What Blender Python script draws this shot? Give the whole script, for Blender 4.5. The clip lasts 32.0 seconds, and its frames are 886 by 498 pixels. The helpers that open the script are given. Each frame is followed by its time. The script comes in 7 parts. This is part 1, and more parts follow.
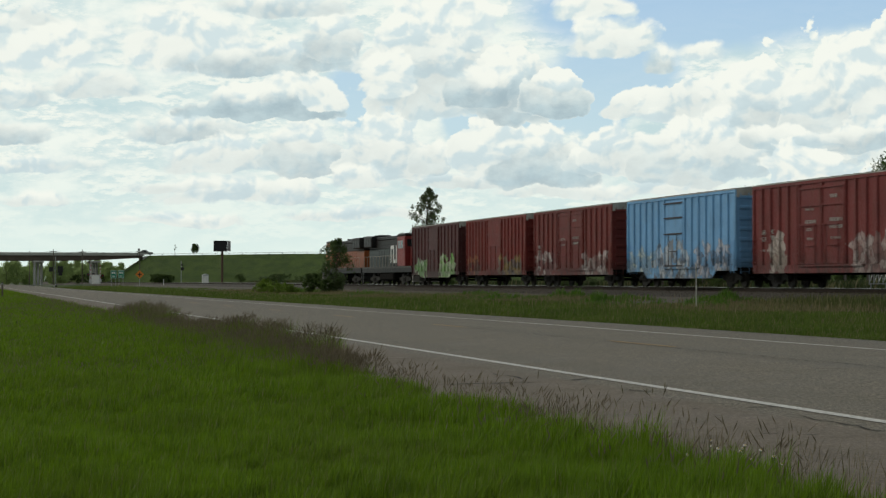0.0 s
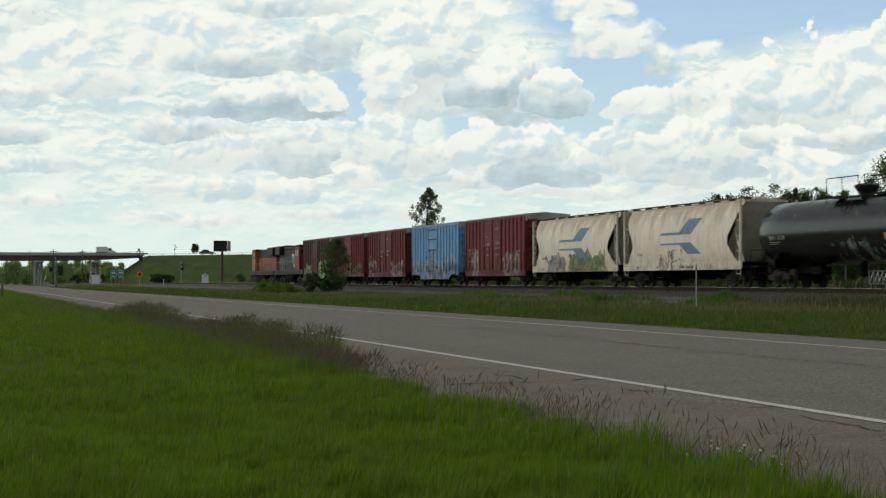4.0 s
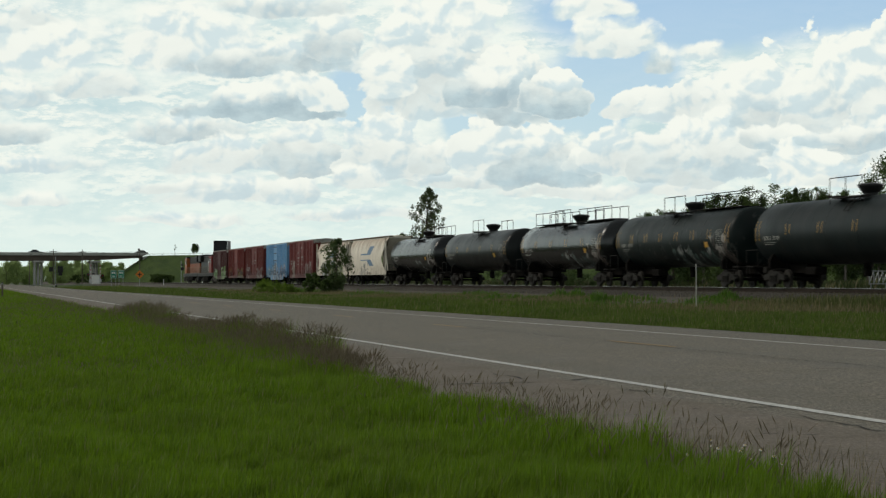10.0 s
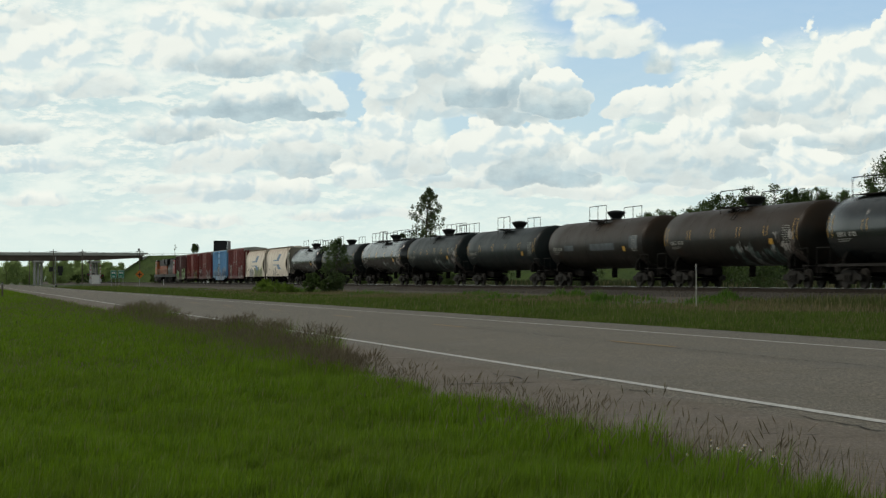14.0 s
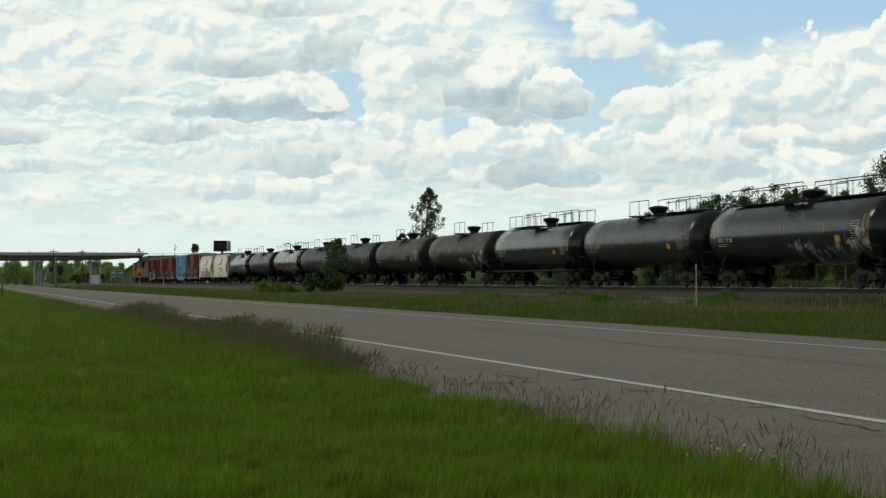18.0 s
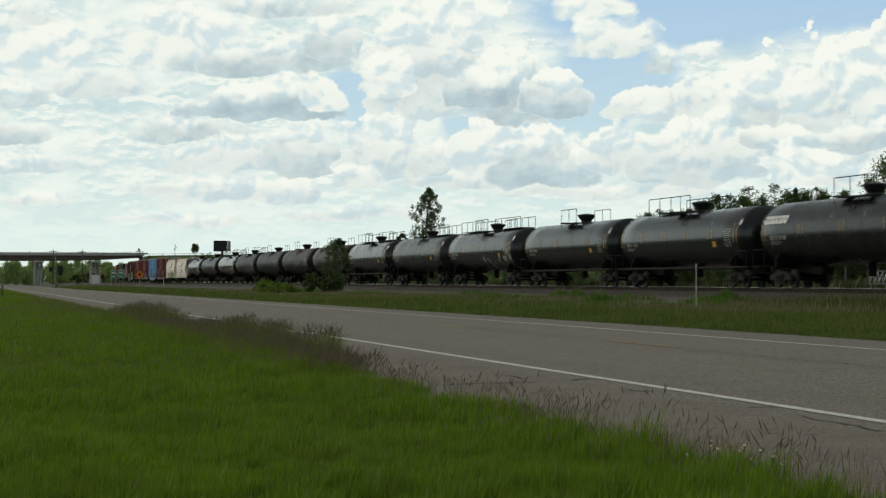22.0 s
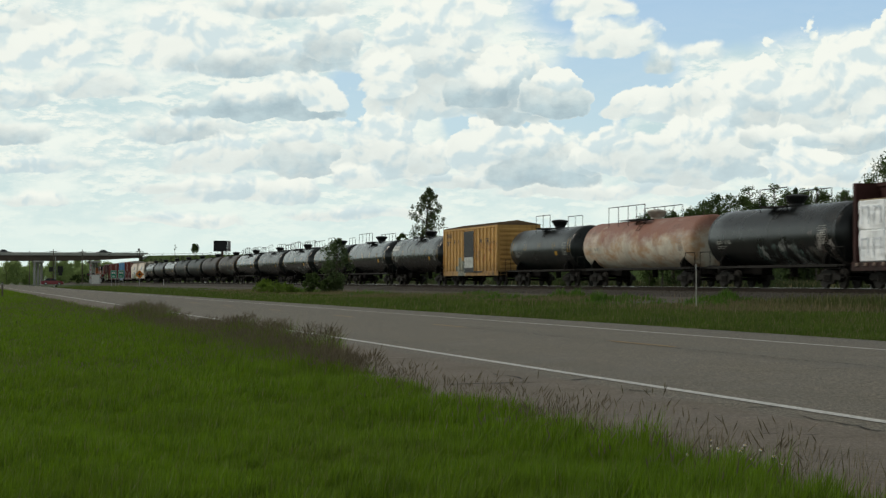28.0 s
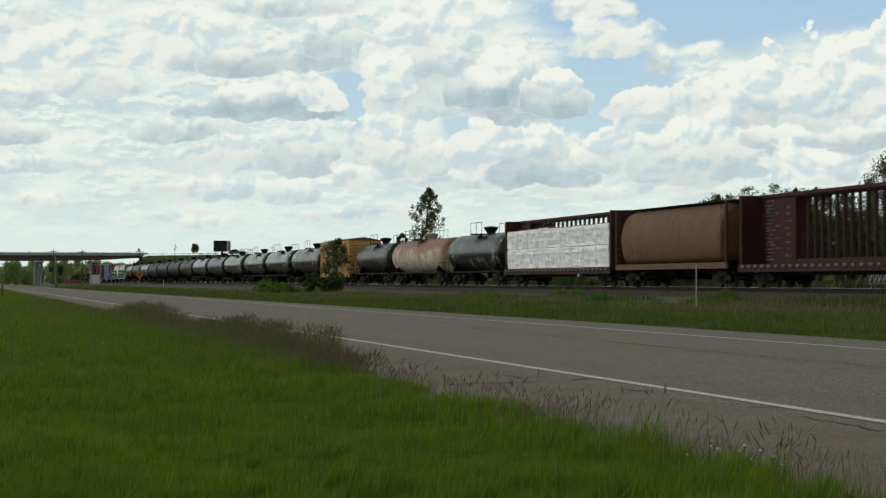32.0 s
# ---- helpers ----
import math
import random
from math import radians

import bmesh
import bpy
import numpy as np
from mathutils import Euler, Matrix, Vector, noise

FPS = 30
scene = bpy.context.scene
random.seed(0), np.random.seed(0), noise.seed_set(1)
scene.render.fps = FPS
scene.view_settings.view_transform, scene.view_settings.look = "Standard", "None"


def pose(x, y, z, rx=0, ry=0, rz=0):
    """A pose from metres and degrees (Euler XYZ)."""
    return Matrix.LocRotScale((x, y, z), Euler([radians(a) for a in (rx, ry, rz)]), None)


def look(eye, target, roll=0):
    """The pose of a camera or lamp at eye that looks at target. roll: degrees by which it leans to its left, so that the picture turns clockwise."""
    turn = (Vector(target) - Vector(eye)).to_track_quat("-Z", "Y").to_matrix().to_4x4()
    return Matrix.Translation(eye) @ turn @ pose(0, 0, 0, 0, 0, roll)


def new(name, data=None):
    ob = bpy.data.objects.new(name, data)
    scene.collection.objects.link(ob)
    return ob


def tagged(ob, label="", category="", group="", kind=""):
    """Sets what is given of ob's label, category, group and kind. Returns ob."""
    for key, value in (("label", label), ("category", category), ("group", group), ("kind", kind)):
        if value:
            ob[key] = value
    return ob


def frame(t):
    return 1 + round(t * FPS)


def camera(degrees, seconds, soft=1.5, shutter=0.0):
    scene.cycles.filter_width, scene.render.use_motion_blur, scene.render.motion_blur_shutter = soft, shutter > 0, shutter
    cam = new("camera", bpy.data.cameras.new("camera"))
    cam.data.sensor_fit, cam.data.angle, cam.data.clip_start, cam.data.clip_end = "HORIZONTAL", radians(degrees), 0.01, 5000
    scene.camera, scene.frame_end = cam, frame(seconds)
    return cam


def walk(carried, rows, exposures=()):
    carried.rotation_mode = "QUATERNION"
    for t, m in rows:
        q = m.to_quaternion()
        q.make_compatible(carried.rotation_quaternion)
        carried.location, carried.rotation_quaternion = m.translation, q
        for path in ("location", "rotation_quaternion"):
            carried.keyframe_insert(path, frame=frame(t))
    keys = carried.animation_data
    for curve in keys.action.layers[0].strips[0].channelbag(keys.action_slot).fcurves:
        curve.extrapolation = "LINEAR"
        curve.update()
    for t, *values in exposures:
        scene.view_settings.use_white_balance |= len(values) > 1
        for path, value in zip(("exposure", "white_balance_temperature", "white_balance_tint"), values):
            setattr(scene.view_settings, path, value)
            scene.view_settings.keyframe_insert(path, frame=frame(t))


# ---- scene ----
# The line of the railway runs along +y, the road beside it; x counts metres across, from the camera to the track.
EYE = (0.0, 0.0, 1.116)
HEADING = 14.4          # degrees to the right of the railway's line
PITCH = 0.993           # degrees upward
cam = camera(27.05, 32.0, soft=1.3, shutter=0.5)
held = pose(*EYE, 90 + PITCH, 0, -HEADING)
walk(cam, [(0, held), (32, held)], exposures=[(0, -0.02), (28.5, -0.02), (30.0, -0.09), (32, -0.09)])

SPEED = 13.5            # the train, metres a second
TRACK_X = 38.75
RAIL_Z = 0.776


# ---- sky and sun ----
def sky_world():
    world = bpy.data.worlds.new("sky")
    scene.world = world
    world.use_nodes = True
    nt = world.node_tree
    nt.nodes.clear()

    def node(kind, **sets):
        n = nt.nodes.new(kind)
        for key, value in sets.items():
            if key == "operation":
                n.operation = value
            elif key == "blend":
                n.blend_type = value
        return n

    def put(sock, value):
        if isinstance(value, bpy.types.NodeSocket):
            nt.links.new(value, sock)
        else:
            sock.default_value = value

    def calc(op, a, b=0.0, c=0.0, clamp=False):
        n = node("ShaderNodeMath", operation=op)
        n.use_clamp = clamp
        put(n.inputs[0], a), put(n.inputs[1], b), put(n.inputs[2], c)
        return n.outputs[0]

    def vec(op, a, b=(0, 0, 0)):
        n = node("ShaderNodeVectorMath", operation=op)
        put(n.inputs[0], a), put(n.inputs[1], b)
        return n

    def mix(f, a, b, blend="MIX"):
        n = nt.nodes.new("ShaderNodeMix")
        n.data_type, n.blend_type = "RGBA", blend
        put(n.inputs[0], f), put(n.inputs[6], a), put(n.inputs[7], b)
        return n.outputs[2]

    def ramp(v, lo, hi, smooth=True):
        n = nt.nodes.new("ShaderNodeMapRange")
        n.interpolation_type = "SMOOTHSTEP" if smooth else "LINEAR"
        put(n.inputs[0], v)
        n.inputs[1].default_value, n.inputs[2].default_value = lo, hi
        return n.outputs[0]

    def fbm(v, scale, detail=5.0, rough=0.55, colour=False):
        n = nt.nodes.new("ShaderNodeTexNoise")
        put(n.inputs["Vector"], v)
        n.inputs["Scale"].default_value, n.inputs["Detail"].default_value, n.inputs["Roughness"].default_value = scale, detail, rough
        return n.outputs["Color"] if colour else n.outputs["Fac"]

    where = node("ShaderNodeTexCoord").outputs["Generated"]
    turn = nt.nodes.new("ShaderNodeVectorRotate")
    turn.rotation_type = "Z_AXIS"
    put(turn.inputs["Vector"], where)
    turn.inputs["Angle"].default_value = radians(HEADING)
    part_of = nt.nodes.new("ShaderNodeSeparateXYZ")
    put(part_of.inputs[0], turn.outputs[0])
    x, y, z = part_of.outputs
    az = calc("MULTIPLY", calc("ARCTAN2", x, y), 1000.0)
    el = calc("MULTIPLY", calc("ARCSINE", z), 1000.0)
    join = nt.nodes.new("ShaderNodeCombineXYZ")
    put(join.inputs[0], az), put(join.inputs[1], el)
    flat = join.outputs[0]                      # milliradians to the side and up
    # billows: the outline of every cloud is pushed about at two sizes
    big = vec("MULTIPLY", vec("SUBTRACT", fbm(flat, 0.022, 2.0, 0.5, True), (0.5, 0.5, 0.5)).outputs[0], (26, 14, 0)).outputs[0]
    fine = vec("MULTIPLY", vec("SUBTRACT", fbm(flat, 0.10, 5.0, 0.55, True), (0.5, 0.5, 0.5)).outputs[0], (7, 5, 0)).outputs[0]
    here = vec("ADD", vec("ADD", flat, big).outputs[0], fine).outputs[0]

    def bank(shapes, p):
        total = None
        for cx, cy, rx, ry in shapes:
            w = vec("MULTIPLY", vec("SUBTRACT", p, (cx, cy, 0)).outputs[0], (1 / rx, 1 / ry, 0)).outputs[0]
            g = calc("SUBTRACT", 1.0, vec("LENGTH", w).outputs["Value"])
            total = g if total is None else calc("SMOOTH_MAX", total, g, 0.12)
        return total

    def cauliflower(p):
        """Rounded lumps heaped on lumps."""
        n = nt.nodes.new("ShaderNodeTexVoronoi")
        n.feature, n.voronoi_dimensions = "SMOOTH_F1", "2D"
        put(n.inputs["Vector"], vec("MULTIPLY", p, (1, 1.2, 0)).outputs[0])
        n.inputs["Scale"].default_value, n.inputs["Detail"].default_value, n.inputs["Roughness"].default_value = 0.045, 3.0, 0.45
        n.inputs["Smoothness"].default_value = 0.35
        return calc("SUBTRACT", 0.80, n.outputs["Distance"])

    lumps = cauliflower(here)
    lit = ramp(calc("SUBTRACT", lumps, cauliflower(vec("ADD", here, (-2.0, 3.6, 0)).outputs[0])), -0.27, 0.12)
    soft = fbm(vec("MULTIPLY", flat, (1, 2.2, 1)).outputs[0], 0.02, 6.0, 0.6)
    speck = fbm(vec("MULTIPLY", flat, (1, 1.5, 1)).outputs[0], 0.05, 6.0, 0.6)
    billow = calc("ADD", calc("MULTIPLY", lumps, 0.8), calc("MULTIPLY", calc("SUBTRACT", speck, 0.5), 0.8))

    def cumulus(col, cx, base, rx, tall, dark, edge):
        """One heap over a level base: bright above, grey within and below."""
        w = vec("MULTIPLY", vec("SUBTRACT", here, (cx, base, 0)).outputs[0], (1 / rx, 1 / tall, 0)).outputs[0]
        cut = nt.nodes.new("ShaderNodeSeparateXYZ")
        put(cut.inputs[0], w)
        back = nt.nodes.new("ShaderNodeCombineXYZ")
        put(back.inputs[0], cut.outputs[0]), put(back.inputs[1], calc("MAXIMUM", cut.outputs[1], calc("MULTIPLY", cut.outputs[1], -4.0)))
        inside = calc("ADD", calc("SUBTRACT", 1.0, vec("LENGTH", back.outputs[0]).outputs["Value"]), calc("MULTIPLY", billow, 0.62))
        low = calc("ADD", cut.outputs[1], calc("MULTIPLY", billow, 0.30))
        gloom = calc("MULTIPLY", calc("MULTIPLY", ramp(low, 0.72, 0.10), ramp(inside, -0.10, 0.22)), dark)
        return mix(ramp(inside, 0.02, edge), col, mix(gloom, bright, shade))

    sky = nt.nodes.new("ShaderNodeTexSky")
    sky.sky_type, sky.sun_disc = "NISHITA", False
    sky.sun_elevation, sky.sun_rotation = radians(SUN_UP), radians(SUN_TURN)
    clear = mix(1.0, sky.outputs[0], (0.098, 0.098, 0.098, 1), "MULTIPLY")
    veil = mix(ramp(soft, 0.34, 0.62), (0.57, 0.73, 0.745, 1), (0.88, 0.94, 0.87, 1))
    thin = fbm(vec("MULTIPLY", flat, (1, 2.6, 1)).outputs[0], 0.026, 7.0, 0.60)
    thin_up = fbm(vec("MULTIPLY", vec("ADD", flat, (-1.0, 2.2, 0)).outputs[0], (1, 2.6, 1)).outputs[0], 0.026, 7.0, 0.60)
    edge = ramp(calc("SUBTRACT", thin, thin_up), -0.045, 0.05)
    veil = mix(calc("MULTIPLY", ramp(thin, 0.42, 0.58), 0.85), veil, mix(edge, (0.60, 0.75, 0.76, 1), (0.91, 0.95, 0.87, 1)))
    veil = mix(ramp(el, 0.0, 75.0), (0.76, 0.89, 0.835, 1), veil)
    deep = mix(ramp(el, 60.0, 175.0), (0.58, 0.78, 0.86, 1), (0.40, 0.61, 0.85, 1))
    deep = mix(0.2, deep, clear)
    # far from the view the clouds go on, with open sky between them
    open_far = calc("MULTIPLY", ramp(el, 190.0, 420.0), ramp(soft, 0.60, 0.44))
    col = mix(open_far, veil, deep)
    # unseen sky overhead, darkened by hand to dim the light on the ground
    lid = mix(ramp(soft, 0.36, 0.66), (0.150, 0.180, 0.195, 1), (0.40, 0.42, 0.40, 1))
    col = mix(ramp(el, 170.0, 400.0), col, lid)
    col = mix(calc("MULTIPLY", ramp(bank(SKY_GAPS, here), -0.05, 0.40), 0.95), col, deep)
    bright = mix(lit, (0.67, 0.79, 0.805, 1), (0.925, 0.955, 0.875, 1))
    shade = mix(ramp(speck, 0.30, 0.70), (0.36, 0.475, 0.525, 1), (0.53, 0.665, 0.695, 1))
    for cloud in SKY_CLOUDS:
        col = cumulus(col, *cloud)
    low = mix(ramp(el, -3.0, 1.0), (0.10, 0.13, 0.06, 1), col)
    bg = nt.nodes.new("ShaderNodeBackground")
    put(bg.inputs["Color"], low)
    bg.inputs["Strength"].default_value = SKY_LIGHT
    out = nt.nodes.new("ShaderNodeOutputWorld")
    nt.links.new(bg.outputs[0], out.inputs["Surface"])


SKY_LIGHT = 1.0
SUN_UP, SUN_TURN = 36.0, -55.0
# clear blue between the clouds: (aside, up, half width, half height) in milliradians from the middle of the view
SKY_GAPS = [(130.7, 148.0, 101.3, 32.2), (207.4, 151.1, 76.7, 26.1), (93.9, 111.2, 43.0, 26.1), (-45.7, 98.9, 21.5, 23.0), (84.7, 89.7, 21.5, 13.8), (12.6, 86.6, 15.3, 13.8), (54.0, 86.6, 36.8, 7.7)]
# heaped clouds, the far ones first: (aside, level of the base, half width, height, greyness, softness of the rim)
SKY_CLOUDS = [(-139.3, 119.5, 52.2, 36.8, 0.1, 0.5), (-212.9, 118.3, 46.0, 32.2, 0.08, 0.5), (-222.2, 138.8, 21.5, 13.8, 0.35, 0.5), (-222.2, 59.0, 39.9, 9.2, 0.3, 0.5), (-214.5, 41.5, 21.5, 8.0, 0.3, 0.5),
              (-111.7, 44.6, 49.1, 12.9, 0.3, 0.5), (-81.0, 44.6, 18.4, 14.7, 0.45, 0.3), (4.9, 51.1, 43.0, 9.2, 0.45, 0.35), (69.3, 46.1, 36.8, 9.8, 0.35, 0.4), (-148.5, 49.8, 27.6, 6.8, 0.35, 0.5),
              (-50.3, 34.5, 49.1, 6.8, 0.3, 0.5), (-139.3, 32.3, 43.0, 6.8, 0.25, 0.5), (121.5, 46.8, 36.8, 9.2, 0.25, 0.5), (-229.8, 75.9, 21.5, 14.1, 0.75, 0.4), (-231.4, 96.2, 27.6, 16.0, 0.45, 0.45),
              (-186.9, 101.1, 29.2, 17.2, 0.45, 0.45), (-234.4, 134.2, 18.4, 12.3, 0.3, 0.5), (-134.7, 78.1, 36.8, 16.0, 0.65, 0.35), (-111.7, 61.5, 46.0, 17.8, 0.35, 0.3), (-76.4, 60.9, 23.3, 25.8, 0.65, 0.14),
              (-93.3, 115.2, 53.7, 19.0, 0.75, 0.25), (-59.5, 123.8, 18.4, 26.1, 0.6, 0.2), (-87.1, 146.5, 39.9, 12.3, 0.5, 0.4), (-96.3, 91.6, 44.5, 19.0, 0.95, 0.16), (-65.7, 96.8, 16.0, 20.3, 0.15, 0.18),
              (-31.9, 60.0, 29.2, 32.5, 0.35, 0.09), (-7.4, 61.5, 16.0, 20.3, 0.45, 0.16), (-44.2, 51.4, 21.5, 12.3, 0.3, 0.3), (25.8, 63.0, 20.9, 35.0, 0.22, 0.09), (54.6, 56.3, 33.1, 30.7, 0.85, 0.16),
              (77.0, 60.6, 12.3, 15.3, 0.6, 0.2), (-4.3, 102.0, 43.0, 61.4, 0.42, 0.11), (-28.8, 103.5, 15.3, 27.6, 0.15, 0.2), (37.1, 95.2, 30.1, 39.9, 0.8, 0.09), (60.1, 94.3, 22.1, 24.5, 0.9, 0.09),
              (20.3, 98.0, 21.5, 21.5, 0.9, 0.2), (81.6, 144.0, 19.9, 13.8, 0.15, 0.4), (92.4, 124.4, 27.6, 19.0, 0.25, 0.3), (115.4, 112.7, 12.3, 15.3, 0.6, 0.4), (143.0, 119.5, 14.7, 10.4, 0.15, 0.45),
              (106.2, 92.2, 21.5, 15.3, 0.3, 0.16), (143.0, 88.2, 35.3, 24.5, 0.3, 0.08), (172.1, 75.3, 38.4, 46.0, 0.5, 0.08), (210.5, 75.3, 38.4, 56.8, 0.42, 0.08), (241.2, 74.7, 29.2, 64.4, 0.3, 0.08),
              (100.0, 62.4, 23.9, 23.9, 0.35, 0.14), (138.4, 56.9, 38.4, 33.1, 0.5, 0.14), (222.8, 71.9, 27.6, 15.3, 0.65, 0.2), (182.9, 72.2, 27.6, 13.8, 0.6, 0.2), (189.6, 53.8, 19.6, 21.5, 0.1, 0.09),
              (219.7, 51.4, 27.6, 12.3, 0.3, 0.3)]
sky_world()
sun = new("sun", bpy.data.lights.new("sun", "SUN"))
sun.data.energy, sun.data.angle, sun.data.color = 1.3, radians(14), (1.0, 0.93, 0.81)
a, b = radians(SUN_TURN), radians(SUN_UP)
sun.matrix_world = look((0, 0, 60), (-math.sin(a) * math.cos(b), -math.cos(a) * math.cos(b), 60 - math.sin(b)))
scene.view_settings.exposure = 0.0


# ---- materials ----
class Nodes:
    """A small builder of node materials."""

    def __init__(self, name, rough=0.6, metal=0.0):
        self.m = bpy.data.materials.new(name)
        self.m.use_nodes = True
        self.t = self.m.node_tree
        self.b = self.t.nodes["Principled BSDF"]
        self.b.inputs["Roughness"].default_value, self.b.inputs["Metallic"].default_value = rough, metal

    def put(self, sock, value):
        if isinstance(value, bpy.types.NodeSocket):
            self.t.links.new(value, sock)
        else:
            sock.default_value = value

    def coords(self, ob=None, out="Object"):
        n = self.t.nodes.new("ShaderNodeTexCoord")
        n.object = ob
        return n.outputs[out]

    def place(self):
        return self.t.nodes.new("ShaderNodeNewGeometry").outputs["Position"]

    def stretch(self, v, scale):
        n = self.t.nodes.new("ShaderNodeMapping")
        self.put(n.inputs["Vector"], v)
        n.inputs["Scale"].default_value = scale
        return n.outputs[0]

    def noise(self, v, scale, detail=4.0, rough=0.55):
        n = self.t.nodes.new("ShaderNodeTexNoise")
        self.put(n.inputs["Vector"], v)
        n.inputs["Scale"].default_value, n.inputs["Detail"].default_value, n.inputs["Roughness"].default_value = scale, detail, rough
        return n.outputs["Fac"]

    def ramp(self, v, lo, hi, to_lo=0.0, to_hi=1.0):
        n = self.t.nodes.new("ShaderNodeMapRange")
        self.put(n.inputs[0], v)
        for i, value in enumerate((lo, hi, to_lo, to_hi)):
            n.inputs[i + 1].default_value = value
        return n.outputs[0]

    def calc(self, op, a, b=0.0):
        n = self.t.nodes.new("ShaderNodeMath")
        n.operation = op
        self.put(n.inputs[0], a), self.put(n.inputs[1], b)
        return n.outputs[0]

    def mix(self, f, a, b, blend="MIX"):
        n = self.t.nodes.new("ShaderNodeMix")
        n.data_type, n.blend_type = "RGBA", blend
        for sock, value in ((n.inputs[0], f), (n.inputs[6], a), (n.inputs[7], b)):
            self.put(sock, (*value, 1) if isinstance(value, tuple) and len(value) == 3 else value)
        return n.outputs[2]

    def axis(self, v, i):
        n = self.t.nodes.new("ShaderNodeSeparateXYZ")
        self.put(n.inputs[0], v)
        return n.outputs[i]

    def chance(self, island=False):
        if island:
            return self.t.nodes.new("ShaderNodeNewGeometry").outputs["Random Per Island"]
        return self.t.nodes.new("ShaderNodeObjectInfo").outputs["Random"]

    def bump(self, h, strength=0.3, distance=0.02):
        n = self.t.nodes.new("ShaderNodeBump")
        n.inputs["Strength"].default_value, n.inputs["Distance"].default_value = strength, distance
        self.put(n.inputs["Height"], h)
        self.put(self.b.inputs["Normal"], n.outputs[0])

    def done(self, colour, rough=None):
        self.put(self.b.inputs["Base Color"], (*colour, 1) if isinstance(colour, tuple) and len(colour) == 3 else colour)
        if rough is not None:
            self.put(self.b.inputs["Roughness"], rough)
        return self.m


def dim(c, k):
    return tuple(v * k for v in c)


def plain(name, rgb, rough=0.6, metal=0.0, vary=0.25, scale=3.0, grain=40.0, relief=0.15, world=False, gloss=0.3):
    """Worn paint, metal or concrete: two sizes of unevenness and a fine relief."""
    n = Nodes(name, rough, metal)
    n.b.inputs["Specular IOR Level"].default_value = gloss
    v = n.place() if world else n.coords()
    col = n.mix(n.ramp(n.noise(v, scale, 5), 0.3, 0.7), dim(rgb, 1 - vary), dim(rgb, 1 + vary * 0.6))
    fine = n.noise(v, grain, 3)
    col = n.mix(n.ramp(fine, 0.35, 0.65, 0.0, 0.35), col, dim(rgb, 0.75))
    n.bump(fine, relief, 0.01)
    return n.done(col, n.ramp(n.noise(v, scale * 2.3), 0.3, 0.7, max(0.05, rough - 0.1), min(1, rough + 0.12)))


def sprayed(n, v, col, y0, y1, z0, z1, c1, c2, thick):
    """Fat sprayed letters with dark outlines: wobbling cells, kept or left out one by one."""
    wob = n.t.nodes.new("ShaderNodeTexNoise")
    n.put(wob.inputs["Vector"], v)
    wob.inputs["Scale"].default_value, wob.inputs["Detail"].default_value = 3.2, 5.0
    shift = n.t.nodes.new("ShaderNodeVectorMath")
    shift.operation = "MULTIPLY_ADD"
    n.put(shift.inputs[0], wob.outputs["Color"]), n.put(shift.inputs[1], (0, 0.8, 0.5)), n.put(shift.inputs[2], v)
    p = n.stretch(shift.outputs[0], (0, 0.60, 0.65))
    cell, rim = n.t.nodes.new("ShaderNodeTexVoronoi"), n.t.nodes.new("ShaderNodeTexVoronoi")
    rim.feature = "DISTANCE_TO_EDGE"
    for q in (cell, rim):
        n.put(q.inputs["Vector"], p)
        q.inputs["Scale"].default_value = 3.1
    at, dice = cell.outputs["Position"], cell.outputs["Color"]
    cy, cz = n.axis(at, 1), n.axis(at, 2)
    lo, hi = z0 * 0.65 - 0.1, z1 * 0.65
    keep = n.calc("MULTIPLY", n.calc("MULTIPLY", n.calc("GREATER_THAN", cy, (y0 + 0.5) * 0.60), n.calc("LESS_THAN", cy, (y1 + 0.5) * 0.60)), n.calc("MULTIPLY", n.calc("GREATER_THAN", cz, lo), n.calc("LESS_THAN", cz, hi)))
    keep = n.calc("MULTIPLY", keep, n.calc("LESS_THAN", n.axis(dice, 0), 0.5 + thick * 0.7))
    keep = n.calc("MULTIPLY", keep, n.ramp(n.noise(v, 3.0, 6, 0.7), 0.40 - 0.18 * thick, 0.52 - 0.12 * thick))
    stroke = n.noise(n.stretch(shift.outputs[0], (0, 0.9, 0.8)), 2.2, 3, 0.6)
    fill = n.mix(n.ramp(n.axis(dice, 1), 0.42, 0.58), c1, c2)
    fill = n.mix(n.ramp(stroke, 0.48, 0.56, 0, max(0.1, 0.95 - thick)), fill, col)
    fill = n.mix(n.ramp(rim.outputs["Distance"], 0.12, 0.03, 0, 0.6), fill, dim(c2, 0.4))
    return n.mix(n.calc("MULTIPLY", keep, 0.88), col, fill)


